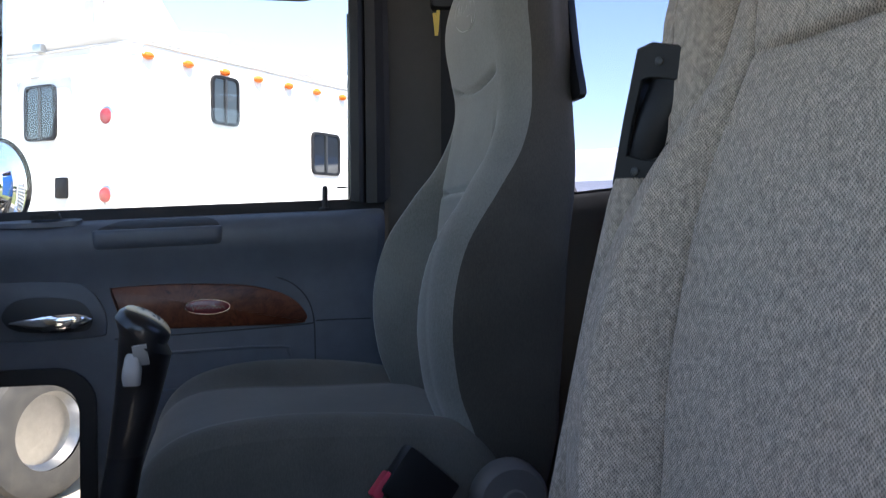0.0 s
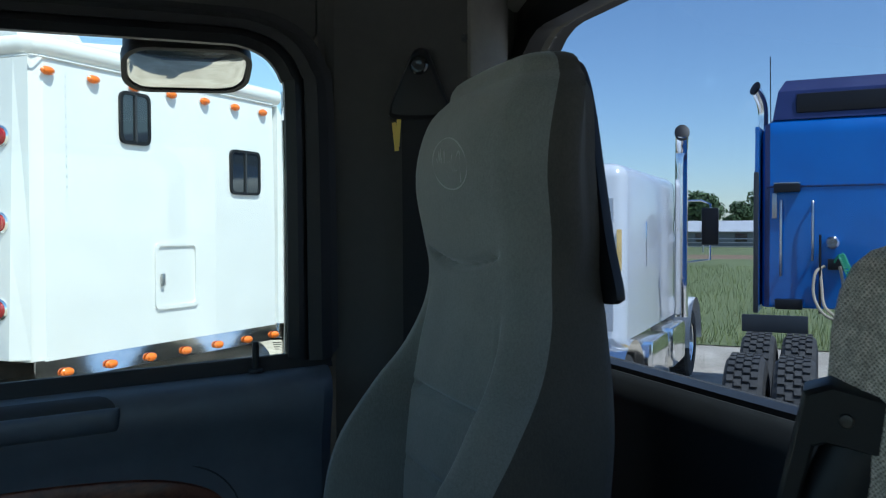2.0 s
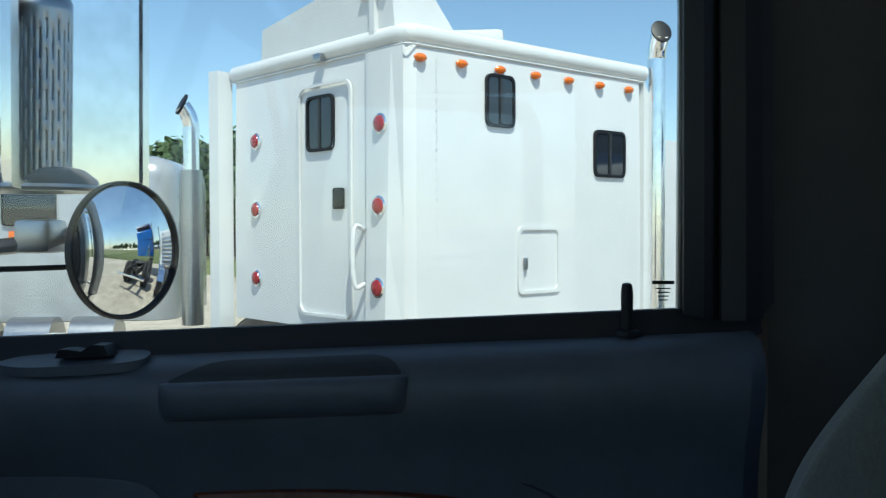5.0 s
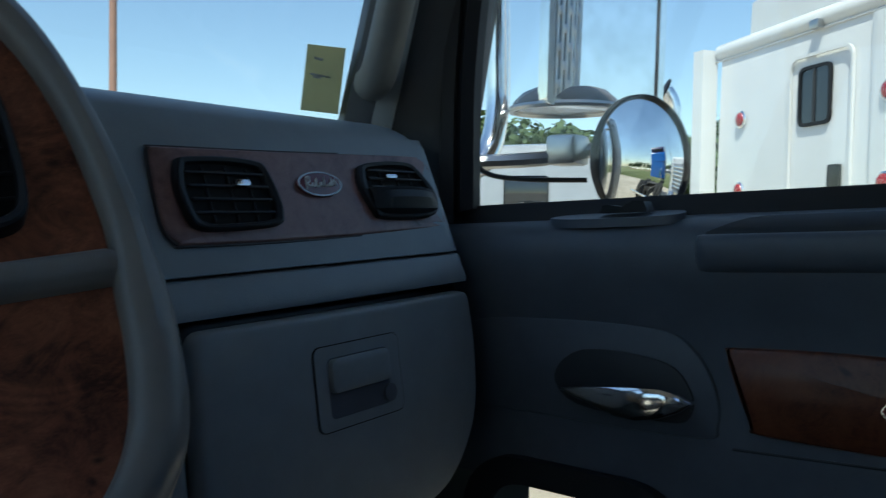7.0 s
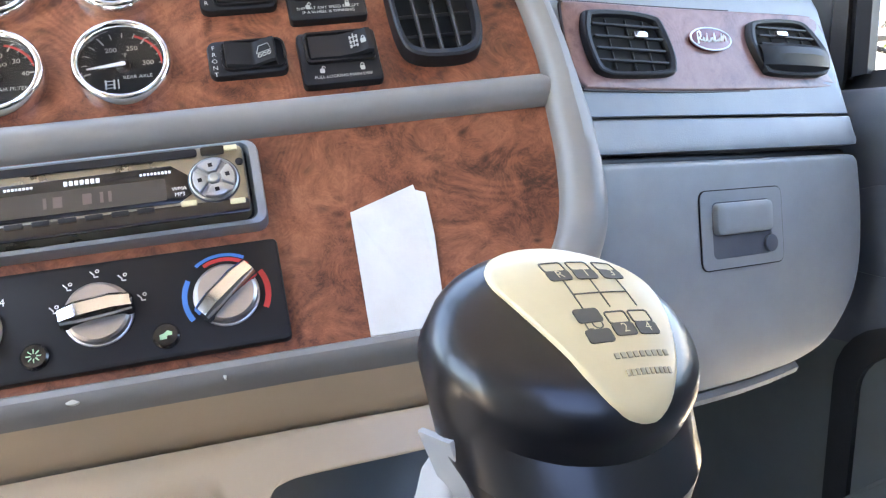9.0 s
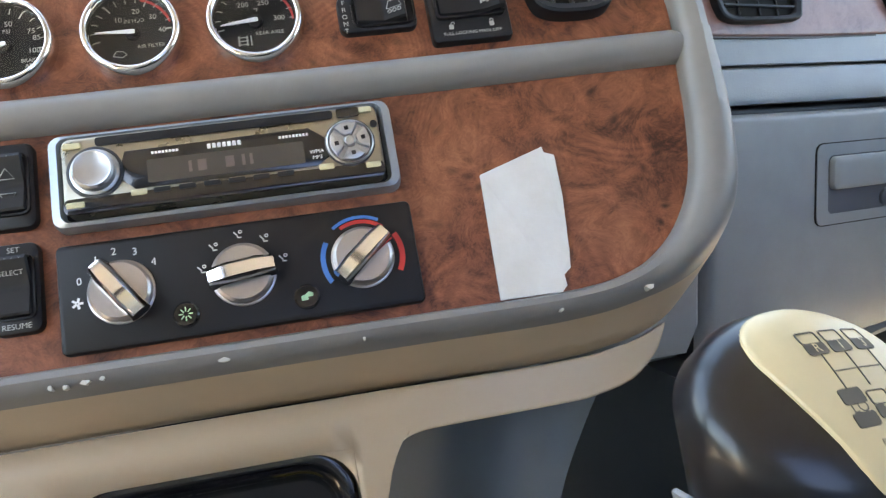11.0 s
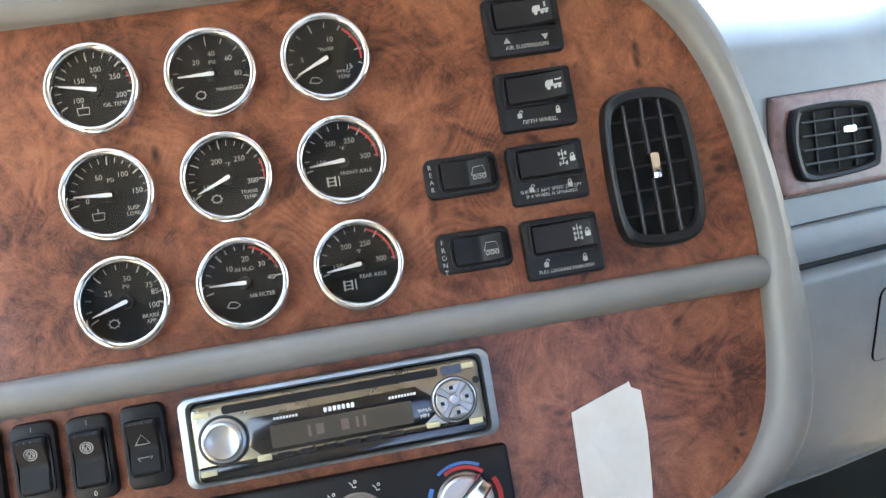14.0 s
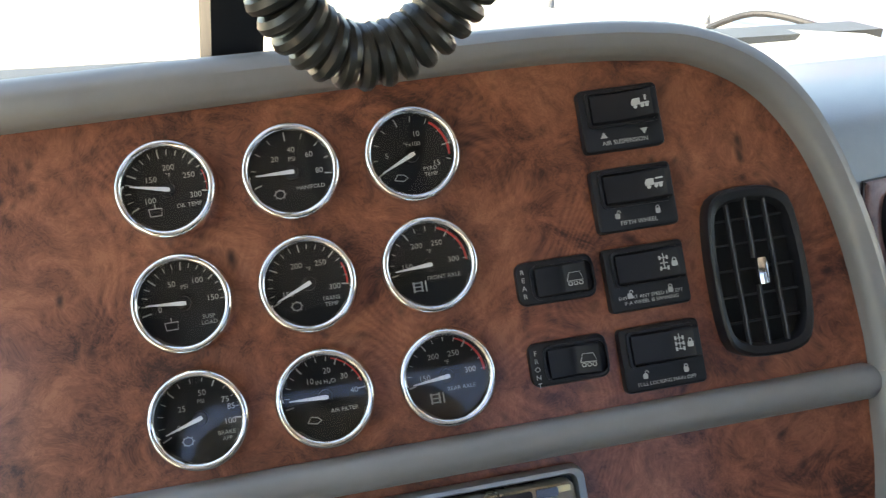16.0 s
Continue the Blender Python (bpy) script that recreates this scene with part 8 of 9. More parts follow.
# rivet lines
for s in (0.27,):
    bm = bmesh.new()
    for k in range(28):
        lathe(bm, [(0.007, 0), (0.006, 0.003), (0, 0.004)], 8, m=side_m(s, Z0 + 0.08 + k * 0.075))
    part("rivets", bm, WHITE_PAINT, rvb)
# corner wing: a folded panel with tail lamps
bm = bmesh.new()
loft(bm, [[rvp(-0.004, 0.04, z), rvp(-0.02 - 0.06 * (1 - (z - Z0) / 2.0), 0.16, z), rvp(-0.015 - 0.04 * (1 - (z - Z0) / 2.0), 0.42, z), rvp(-0.004, 0.47, z)] for z in (Z0 + 0.02, 1.0, Z1 - 0.18)])
part("corner_wing", bm, WHITE_PAINT, rv, smooth=False)
for z in (1.82, 1.20, 0.58):
    lamp(rv, rear_m(0.262, z) @ Matrix.Translation((0, 0, 0.018 + 0.05 * (1 - (z - Z0) / 2.0))), 0.062, RED_LENS, "tail_lamp")
    lamp(rv, rear_m(2.01, z), 0.060, RED_LENS, "tail_lamp")
# rear door
bm = bmesh.new()
frame_ring(bm, rrect(0.72, 1.92, 0.10, 5), rrect(0.67, 1.87, 0.08, 5), 0.0, 0.02, m=rear_m(0.99, 1.26))
rd = part("door", bm, WHITE_PAINT, rv, "white entry door")
slider_window(rd, rear_m(1.05, 1.895), 0.37, 0.46)
bm = bmesh.new()
box(bm, (0.0, 0.0, 0.015), (0.13, 0.17, 0.02), 0.02, m=rear_m(0.795, 1.27))
part("door_latch", bm, BLACK, rd)
bm = bmesh.new()
tube(bm, [rear_m(0.50, 1.02) @ Vector(p) for p in ((0, 0, 0.0), (0, 0, 0.10), (0, -0.42, 0.10), (0.04, -0.42, 0.02))], 0.02, 8, smooth=4)
part("grab_rail", bm, WHITE_PAINT, rv)
bm = bmesh.new()
box(bm, (0, 0, 0.03), (0.10, 0.07, 0.06), 0.01, m=rear_m(1.02, 2.42))
part("porch_light", bm, STEEL, rv)
# roof fairing and vent
bm = bmesh.new()
loft(bm, [[rvp(0.02, 0.15, Z1 - 0.06), rvp(0.62, 0.15, Z1 - 0.03), rvp(0.62, 1.95, Z1 - 0.03), rvp(0.02, 1.95, Z1 - 0.06)], [rvp(0.0, 0.20, 3.05), rvp(0.24, 0.20, 3.05), rvp(0.20, 1.90, 2.80), rvp(0.0, 1.90, 2.80)]], closed=True, cap=True)
part("roof_fairing", bm, WHITE_PAINT, rv, "white raised roof fairing", smooth=False)
bm = bmesh.new()
loft(bm, [[rvp(s, r, z) for s, z in ((-0.02, Z1 - 0.06), (0.16, Z1 - 0.02), (0.10, Z1 + 0.24), (-0.02, Z1 + 0.24))] for r in (0.34, 0.40)], closed=True, cap=True)
loft(bm, [[rvp(s, r, Z1 + z) for s, r in ((-0.02, 0.22), (0.12, 0.22), (0.12, 0.52), (-0.02, 0.52))] for z in (0.235, 0.26)], closed=True, cap=True)
part("roof_bracket", bm, WHITE_PAINT, rv)
bm = bmesh.new()
c = rvp(1.15, 0.55, Z1)
box(bm, (c.x, c.y, c.z + 0.06), (0.55, 0.55, 0.14), 0.05)
part("roof_vent", bm, WHITE_PAINT, rv)
# side ladder rail and pipe at the far rear edge
bm = bmesh.new()
loft(bm, [[rvp(-0.14, RLEN - 0.03, z), rvp(-0.16, RLEN + 0.10, z), rvp(-0.02, RLEN + 0.16, z), rvp(0.02, RLEN, z)] for z in (Z0 - 0.5, 1.2, Z1 - 0.06)], closed=True, cap=True)
part("rear_fin", bm, WHITE_PAINT, rv, smooth=False)
bm = bmesh.new()
for r in (0.75, 1.7):
    tube(bm, [rvp(-0.8, r, Z0 - 0.20), rvp(SLEN + 3, r, Z0 - 0.20)], 0.09, 4)
part("chassis_frame", bm, FRAME_STEEL, rv)
bm = bmesh.new()
tube(bm, [rvp(0.5, 0.35, Z0 - 0.45), rvp(SLEN, 0.35, Z0 - 0.45)], 0.28, 20)
part("fuel_tank", bm, STEEL, rv, "brushed round fuel tank")
for s in (-0.9, 0.35):
    for r in (0.28, RLEN - 0.28):
        wheel(rv, rvp(s + 0.2, r, 0.5 + GZ + 0.02), 0.5, 0.5, tuple(RD))
wheel(rv, rvp(SLEN + 2.2, 0.2, 0.5 + GZ + 0.02), 0.5, 0.30, tuple(-RD))
# cab ahead of the sleeper
bm = bmesh.new()
loft(bm, [[rvp(SLEN, 0.15, z), rvp(SLEN + 1.6, 0.2, z), rvp(SLEN + 1.6, RLEN - 0.2, z), rvp(SLEN, RLEN - 0.15, z)] for z in (Z0, 1.2, 1.9)], closed=True, cap=True)
part("cab", bm, WHITE_PAINT, rv, smooth=False)
rvx = rvp(SLEN + 0.12, -0.02, 0)
stack(rv, rvx.x, rvx.y, Z0, 3.90, 0.085, (-0.8, -0.2))

# -- white tractor behind: rear-right corner of its sleeper at (6.6, -4.46) --
wt = thing("tractor_truck", row_pose(6.75, -4.50), "white sleeper tractor truck with chrome louvres", "truck", group="parked tractor trucks")
bm = bmesh.new()
body(bm, 0.0, 2.15, 0.0, 3.15, 1.02, 2.84, 0.14, 0.16)
part("cab_body", bm, WHITE_PAINT, wt)
for k in range(6):
    bm = bmesh.new()
    box(bm, (1.02, -0.05, 1.30 + k * 0.20), (1.70, 0.11, 0.085), 0.012)
    lv = part("louvre_step", bm, CHROME, wt, "perforated chrome louvre")
bm = bmesh.new()
box(bm, (1.02, -0.01, 1.8), (1.80, 0.03, 1.35), 0.01)
part("rear_panel", bm, SILVER_PAINT, wt)
bm = bmesh.new()
box(bm, (1.75, -0.02, 2.50), (0.26, 0.05, 0.12), 0.02)
part("rear_window", bm, TINT_GLASS, wt)
bm = bmesh.new()
lathe(bm, [(0.08, 0), (0.08, 0.08), (0.04, 0.12), (0, 0.12)], 20, m=pose(0.32, -0.06, 2.68, 90, 0, 0))
part("work_lamp", bm, CHROME, wt)
bm = bmesh.new()
box(bm, (-0.012, 1.0, 2.0), (0.02, 0.03, 0.5), 0.008)
part("grab_rail", bm, CHROME, wt)
bm = bmesh.new()
box(bm, (0.06, -0.012, 1.95), (0.05, 0.03, 0.42), 0.008)
part("amber_reflector", bm, material("pale_amber_lens", (0.9, 0.62, 0.22), 0.2, coat=0.4), wt)
bm = bmesh.new()
loft(bm, [[(x, y, z) for x, z in ((0.1, 1.0), (0.1, 2.0), (0.4, 2.12), (1.75, 2.12), (2.05, 2.0), (2.05, 1.0))] for y in (3.15, 4.8)], closed=True, cap=True)
part("hood", bm, WHITE_PAINT, wt)
stack(wt, -0.10, 2.95, 1.0, 3.45, 0.085, (-0.2, -1.0))
bm = bmesh.new()
tube(bm, [(0.0, 3.3, 2.55), (-0.30, 3.35, 2.55), (-0.42, 3.35, 2.5), (-0.42, 3.35, 1.75), (-0.05, 3.35, 1.7)], 0.016, 8)
mr = part("mirror_arm", bm, CHROME, wt)
bm = bmesh.new()
box(bm, (-0.42, 3.33, 2.2), (0.22, 0.07, 0.5), 0.02)
part("mirror_housing", bm, BLACK, mr)
for y in (0.9, 2.2):
    bm = bmesh.new()
    box(bm, (-0.02, y + 0.2, 0.72), (0.30, 0.95, 0.5), 0.06)
    part("step_tank", bm, CHROME, wt)
bm = bmesh.new()
loft(bm, [[(x, 4.05 + 0.62 * math.cos(a), 0.52 + 0.66 * math.sin(a)) for a in [math.pi * i / 14 for i in range(15)]] for x in (-0.14, 0.30)])
part("front_fender", bm, WHITE_PAINT, wt)
wheel(wt, (0.05, 4.05, 0.52), 0.50, 0.28, (-1, 0, 0), CHROME)
bm = bmesh.new()
for x in (0.62, 1.45):
    box(bm, (x, -1.6, 0.85), (0.09, 4.0, 0.26))
box(bm, (1.03, -0.4, 0.95), (1.5, 0.5, 0.03))
part("chassis_frame", bm, FRAME_STEEL, wt)
for y in (-0.65, -2.0):
    for x in (0.10, 1.95):
        wheel(wt, (x, y, 0.52), 0.5, 0.55, (-1 if x < 1 else 1, 0, 0))
    for x in (0.10, 1.95):
        bm = bmesh.new()
        loft(bm, [[(x + dx, y + 0.62 * math.cos(a), 0.52 + 0.62 * math.sin(a)) for a in [math.pi * (0.12 + 0.76 * i / 12) for i in range(13)]] for dx in (-0.32, 0.32)])
        part("half_fender", bm, CHROME, wt)

# -- blue tractor: rear-left corner of its sleeper at (6.57, -6.0) --
bt = thing("tractor_truck", row_pose(6.57, -6.05), "bright blue high-roof sleeper tractor truck", "truck", group="parked tractor trucks")
bm = bmesh.new()
body(bm, -2.35, 0.0, 0.0, 2.6, 1.34, 3.35, 0.08, 0.22)
part("sleeper_body", bm, BLUE_PAINT, bt, "bright blue painted sleeper")
bm = bmesh.new()
loft(bm, [[(x - k, y + k, z) for x, y in ((-2.2, 0.06), (-0.10, 0.06), (-0.10, 2.6), (-2.2, 2.6))] for z, k in ((3.30, 0.0), (3.60, 0.05), (3.72, 0.12))], closed=True, cap=True)
rf = part("roof_fairing", bm, NAVY_PAINT, bt, "navy roof fairing", smooth=False)
bm = bmesh.new()
box(bm, (-1.2, 0.075, 3.46), (1.75, 0.05, 0.20), 0.02)
part("fairing_opening", bm, BLACK, rf)
bm = bmesh.new()
loft(bm, [[(0.02, -0.10, z), (0.06, -0.10, z), (0.06, 0.4, z), (0.0, 0.4, z)] for z in (1.30, 2.75, 3.22)], closed=True, cap=True)
part("side_extender", bm, BLUE_PAINT, bt, smooth=False)
bm = bmesh.new()
box(bm, (0.045, -0.12, 2.02), (0.05, 0.06, 1.46), 0.01)
part("extender_edge", bm, DARK, bt)
bm = bmesh.new()
box(bm, (-0.055, 0.003, 2.3), (0.05, 0.012, 1.9))
part("dark_seam", bm, NAVY_PAINT, bt)
bm = bmesh.new()
box(bm, (-1.15, -0.004, 2.60), (2.2, 0.012, 0.018), 0.003)
part("rear_moulding", bm, NAVY_PAINT, bt)
for k in range(22):
    bm = bmesh.new()
    lathe(bm, [(0.010, 0), (0.008, 0.006), (0, 0.008)], 8, m=pose(-0.42 - 0.08 * k, -0.010, 2.60, 90, 0, 0))
    part("rivet", bm, BLUE_PAINT, bt)
for pts, r in (((( -0.19, -0.005, 2.40), (-0.19, -0.075, 2.40), (-0.19, -0.075, 1.73), (-0.19, -0.005, 1.73)), 0.014), (((-0.49, -0.005, 2.40), (-0.49, -0.075, 2.40), (-0.49, -0.075, 1.88), (-0.49, -0.005, 1.88)), 0.013)):
    bm = bmesh.new()
    tube(bm, [Vector(p) for p in pts], r, 8, smooth=3)
    part("grab_rail", bm, STEEL, bt)
bm = bmesh.new()
box(bm, (-0.245, -0.05, 2.58), (0.25, 0.10, 0.085), 0.01)
bar = part("lamp_bar", bm, BLACK, bt)
bm = bmesh.new()
box(bm, (-0.245, -0.055, 2.632), (0.25, 0.09, 0.012), 0.003)
part("bar_cap", bm, STEEL, bar)
bm = bmesh.new()
box(bm, (-0.125, -0.012, 2.40), (0.045, 0.02, 0.26), 0.004)
part("hinge_plate", bm, STEEL, bt)
bm = bmesh.new()
lathe(bm, [(0.065, 0), (0.065, 0.05), (0.048, 0.07), (0, 0.07)], 20, m=pose(-0.67, 0.0, 2.02, 90, 0, 0))
part("work_lamp", bm, CHROME, bt)
bm = bmesh.new()
box(bm, (-0.27, -0.07, 1.385), (0.26, 0.14, 0.10), 0.01)
part("step_box", bm, BLACK, bt)
bm = bmesh.new()
box(bm, (-0.71, -0.05, 1.80), (0.16, 0.10, 0.11), 0.01)
hb = part("hose_box", bm, BLACK, bt)
TAN_HOSE, GREEN_HOSE = material("tan_hose", (0.42, 0.36, 0.26), 0.6), material("green_hose", (0.05, 0.33, 0.17), 0.5)
for pts in (((-0.60, -0.06, 1.78), (-0.52, -0.16, 1.72), (-0.50, -0.22, 1.52), (-0.56, -0.30, 1.36), (-0.66, -0.36, 1.28), (-0.76, -0.40, 1.27)), ((-0.56, -0.06, 1.78), (-0.575, -0.16, 1.60), (-0.60, -0.26, 1.40), (-0.70, -0.36, 1.30), (-0.80, -0.42, 1.24)), ((-0.74, -0.10, 1.78), (-0.77, -0.16, 1.60), (-0.78, -0.22, 1.40), (-0.80, -0.30, 1.25))):
    bm = bmesh.new()
    tube(bm, [Vector(p) for p in pts], 0.015, 8, smooth=5)
    part("air_hose", bm, TAN_HOSE, hb)
bm = bmesh.new()
coil = catmull([(-0.69, -0.10, 1.82), (-0.74, -0.14, 1.90), (-0.79, -0.16, 1.80), (-0.86, -0.20, 1.62), (-0.98, -0.26, 1.45), (-1.12, -0.32, 1.36)], 40)
tube(bm, [p + 0.028 * Vector((math.cos(i * 0.9), 0.3 * math.sin(i * 0.9), math.sin(i * 0.9))) if 50 < i else p for i, p in enumerate(coil)], 0.010, 6)
part("coiled_hose", bm, GREEN_HOSE, hb, "green coiled air hose")
bm = bmesh.new()
tube(bm, [(-0.56, -0.12, 1.30), (-0.56, -0.12, 2.10)], 0.012, 8)
part("hose_post", bm, BLACK, bt)
stack(bt, 0.02, 0.45, 2.6, 3.72, 0.055, (0.6, -0.6))
bm = bmesh.new()
tube(bm, [(-0.06, 0.5, 3.2), (-0.05, 0.5, 4.05)], 0.006, 6)
part("antenna", bm, BLACK, bt)
bm = bmesh.new()
for x in (-0.75, -1.6):
    box(bm, (x, -2.0, 0.92), (0.09, 4.2, 0.28))
for y in (-0.3, -1.7, -3.2):
    box(bm, (-1.17, y, 0.9), (0.95, 0.12, 0.2))
part("chassis_frame", bm, FRAME_STEEL, bt)
bm = bmesh.new()
lathe(bm, [(0.5, 0), (0.5, 0.05), (0.12, 0.08), (0, 0.08)], 30, m=pose(-1.17, -2.0, 1.10))
part("fifth_wheel", bm, FRAME_STEEL, bt, "greasy black fifth-wheel plate")
bm = bmesh.new()
box(bm, (-0.16, -0.62, 1.235), (0.60, 0.03, 0.17), 0.01)
part("mud_flap", bm, DARK, bt)
for y in (-1.25, -2.65):
    for x in (-0.06, -0.40, -1.85, -2.19):
        wheel(bt, (x, y, 0.60), 0.60, 0.29, (1, 0, 0))
bm = bmesh.new()
box(bm, (-1.17, -4.1, 0.72), (2.3, 0.14, 0.10), 0.02)
part("rear_bumper_bar", bm, CHROME, bt)

# -- grey tractor further along, with a red one beside it --
gt = thing("tractor_truck", Matrix.Translation((9.68, 4.12, GZ)) @ Matrix.Rotation(radians(10), 4, "Z"), "silver-grey sleeper tractor truck with a tall chrome exhaust", "truck", group="parked tractor trucks")
bm = bmesh.new()
body(bm, 0.0, 2.3, -0.1, 2.35, 0.95, 2.95, 0.30, 0.28)
part("cab_body", bm, SILVER_PAINT, gt)
bm = bmesh.new()
box(bm, (-0.01, 1.55, 2.30), (0.05, 0.62, 0.42), 0.05)
part("side_window", bm, TINT_GLASS, gt)
bm = bmesh.new()
box(bm, (-0.02, 1.55, 1.98), (0.04, 0.46, 0.10), 0.02)
part("amber_sign", bm, ORANGE_LENS, gt)
bm = bmesh.new()
loft(bm, [[(x, y, z) for x, z in ((0.25, 0.9), (0.25, 1.9), (0.6, 2.05), (1.7, 2.05), (2.05, 1.9), (2.05, 0.9))] for y in (2.35, 2.9)], closed=True, cap=True)
part("hood", bm, SILVER_PAINT, gt)
stack(gt, -0.02, -0.32, 0.9, 3.55, 0.095, (-0.5, 0.9))
bm = bmesh.new()
cyl(bm, (-0.02, -0.32, 0.9), (-0.02, -0.32, 2.75), 0.13, seg=20)
part("heat_shield", bm, STEEL, gt)
for y in (0.5, 1.2, 1.9):
    bm = bmesh.new()
    cyl(bm, (-0.15, y, 0.75), (-0.15, y + 0.5, 0.75), 0.28, seg=20)
    part("air_tank", bm, STEEL, gt)
wheel(gt, (0.1, 2.3, 0.52), 0.5, 0.28, (-1, 0, 0), CHROME)
for y in (-1.2, -2.5):
    wheel(gt, (0.2, y, 0.52), 0.5, 0.5, (-1, 0, 0))
rt = thing("tractor_truck", Matrix.Translation((14.56, 10.75, GZ)) @ Matrix.Rotation(radians(20), 4, "Z"), "red tractor truck with chrome fittings", "truck", group="parked tractor trucks")
bm = bmesh.new()
body(bm, 0.0, 2.2, 0.0, 2.4, 0.8, 2.55, 0.25, 0.25)
part("cab_body", bm, RED_PAINT, rt)
bm = bmesh.new()
cyl(bm, (-0.1, 0.3, 0.7), (-0.1, 0.3, 1.75), 0.16, seg=20)
part("air_cleaner", bm, CHROME, rt)
bm = bmesh.new()
box(bm, (-0.01, 1.2, 2.0), (0.05, 0.8, 0.5), 0.05)
part("side_window", bm, TINT_GLASS, rt)
wheel(rt, (0.1, 1.4, 0.52), 0.5, 0.3, (-1, 0, 0), CHROME)

# -- pale bare truck frame parked ahead, beyond the windshield --
ch = thing("flatbed_truck", row_pose(4.7, 5.0), "pale bare truck frame on wheels with white half fenders", "truck")
for x in (-0.45, 0.45):
    bm = bmesh.new()
    box(bm, (x, 0.0, 0.98), (0.08, 7.0, 0.26), 0.01)
    part("frame_rail", bm, SILVER_PAINT, ch)
for y in (-2.9, -1.6, -0.3, 1.0, 2.3, 3.3):
    bm = bmesh.new()
    box(bm, (0, y, 0.98), (0.84, 0.10, 0.18), 0.01)
    part("cross_member", bm, SILVER_PAINT, ch)
for y in (-2.3, -1.0, 2.4):
    for sx in (-1, 1):
        wheel(ch, (sx * 0.92, y, 0.52), 0.5, 0.40, (sx, 0, 0), WHITE_PAINT)
        bm = bmesh.new()
        arc = [math.pi * (0.04 + 0.92 * i / 16) for i in range(17)]
        loft(bm, [[(sx * 0.92 + dx, y + r * math.cos(a), 0.52 + r * math.sin(a)) for a in arc] for dx, r in ((-0.25, 0.57), (-0.25, 0.60), (0.25, 0.60), (0.25, 0.57), (-0.25, 0.57))])
        part("half_fender", bm, WHITE_PAINT, ch)
bm = bmesh.new()
tube(bm, [(-0.80, 0.2, 0.66), (-0.80, 1.5, 0.66)], 0.30, 22)
part("fuel_tank", bm, CHROME, ch)
bm = bmesh.new()
box(bm, (0.0, 0.6, 1.13), (0.9, 1.3, 0.03), 0.008)
part("deck_plate", bm, STEEL, ch)
bm = bmesh.new()
tube(bm, [(-0.5, -0.2, 1.1), (-0.62, 0.1, 1.25), (-0.70, 0.5, 1.22), (-0.62, 0.9, 1.08)], 0.022, 8, smooth=5)
part("air_hose", bm, RUBBER, ch)

# ---- own truck: mirrors and exhaust outside the passenger door ----
MN = Vector((-0.546, -0.838, -0.02)).normalized()
MX = Vector((0.838, -0.546, 0)).normalized()
MZ = MX.cross(MN) * -1
if MZ.z < 0:
    MZ = -MZ
mm = Matrix.Translation((1.298, 0.620, 1.34)) @ Matrix((MX, MZ, MX.cross(MZ))).transposed().to_4x4()
if (mm.to_3x3() @ Vector((0, 0, 1))).dot(MN) < 0:
    mm = Matrix.Translation((1.298, 0.620, 1.34)) @ Matrix((-MX, MZ, (-MX).cross(MZ))).transposed().to_4x4()
wm = thing("door_mirror", None, "tall chrome door mirror on a bent tube arm", "mirror")
bm = bmesh.new()
frame_ring(bm, rrect(0.196, 0.52, 0.010, 4), rrect(0.176, 0.50, 0.006, 4), -0.02, 0.006, m=mm)
prism(bm, rrect(0.19, 0.515, 0.010, 4), -0.03, -0.006, m=mm)
part("mirror_frame", bm, CHROME, wm)
bm = bmesh.new()
prism(bm, rrect(0.178, 0.502, 0.006, 4), -0.006, 0.001, m=mm)
part("mirror_glass", bm, MIRROR, wm, smooth=False)
bm = bmesh.new()
tube(bm, [(1.255, 0.80, 1.65), (1.274, 0.80, 1.32), (1.281, 0.80, 1.17), (1.281, 0.80, 1.085), (1.258, 0.80, 1.02), (1.205, 0.80, 0.985), (1.10, 0.81, 0.955), (0.95, 0.83, 0.925)], 0.0185, 16, smooth=8)
part("tube_arm", bm, CHROME, wm, "bent chrome tube arm")
bm = bmesh.new()
tube(bm, [(1.21, 0.79, 1.0), (1.25, 0.70, 1.005), (1.30, 0.64, 1.02)], 0.011, 8, smooth=4)
box(bm, (1.272, 0.668, 1.018), (0.05, 0.05, 0.045), 0.008)
part("bracket", bm, STEEL, wm)
bm = bmesh.new()
tube(bm, [(1.205, 0.80, 1.03), (1.19, 0.79, 1.05), (1.185, 0.78, 1.02), (1.20, 0.77, 0.985), (1.24, 0.73, 0.975), (1.30, 0.65, 0.975)], 0.0038, 8, smooth=5)
part("heater_cable", bm, RUBBER, wm)


def round_mirror(name, c, nrm, r, label, dome):
    t = thing(name, Matrix.Translation(c) @ Vector(nrm).to_track_quat("Z", "Y").to_matrix().to_4x4(), label, "mirror", group="round mirrors")
    part("glass", lathe(bmesh.new(), [(r * k, dome * (1 - k * k)) for k in (1.0, 0.93, 0.85, 0.75, 0.6, 0.45, 0.3, 0.15, 0.0)], 56), MIRROR, t, "convex mirror glass")
    part("rim", lathe(bmesh.new(), [(r * 0.985, 0.001), (r * 1.01, 0.005), (r * 1.045, 0.004), (r * 1.05, -0.006), (r * 0.9, -0.022), (r * 0.4, -0.035), (0, -0.036)], 48), RUBBER, t)
    return t


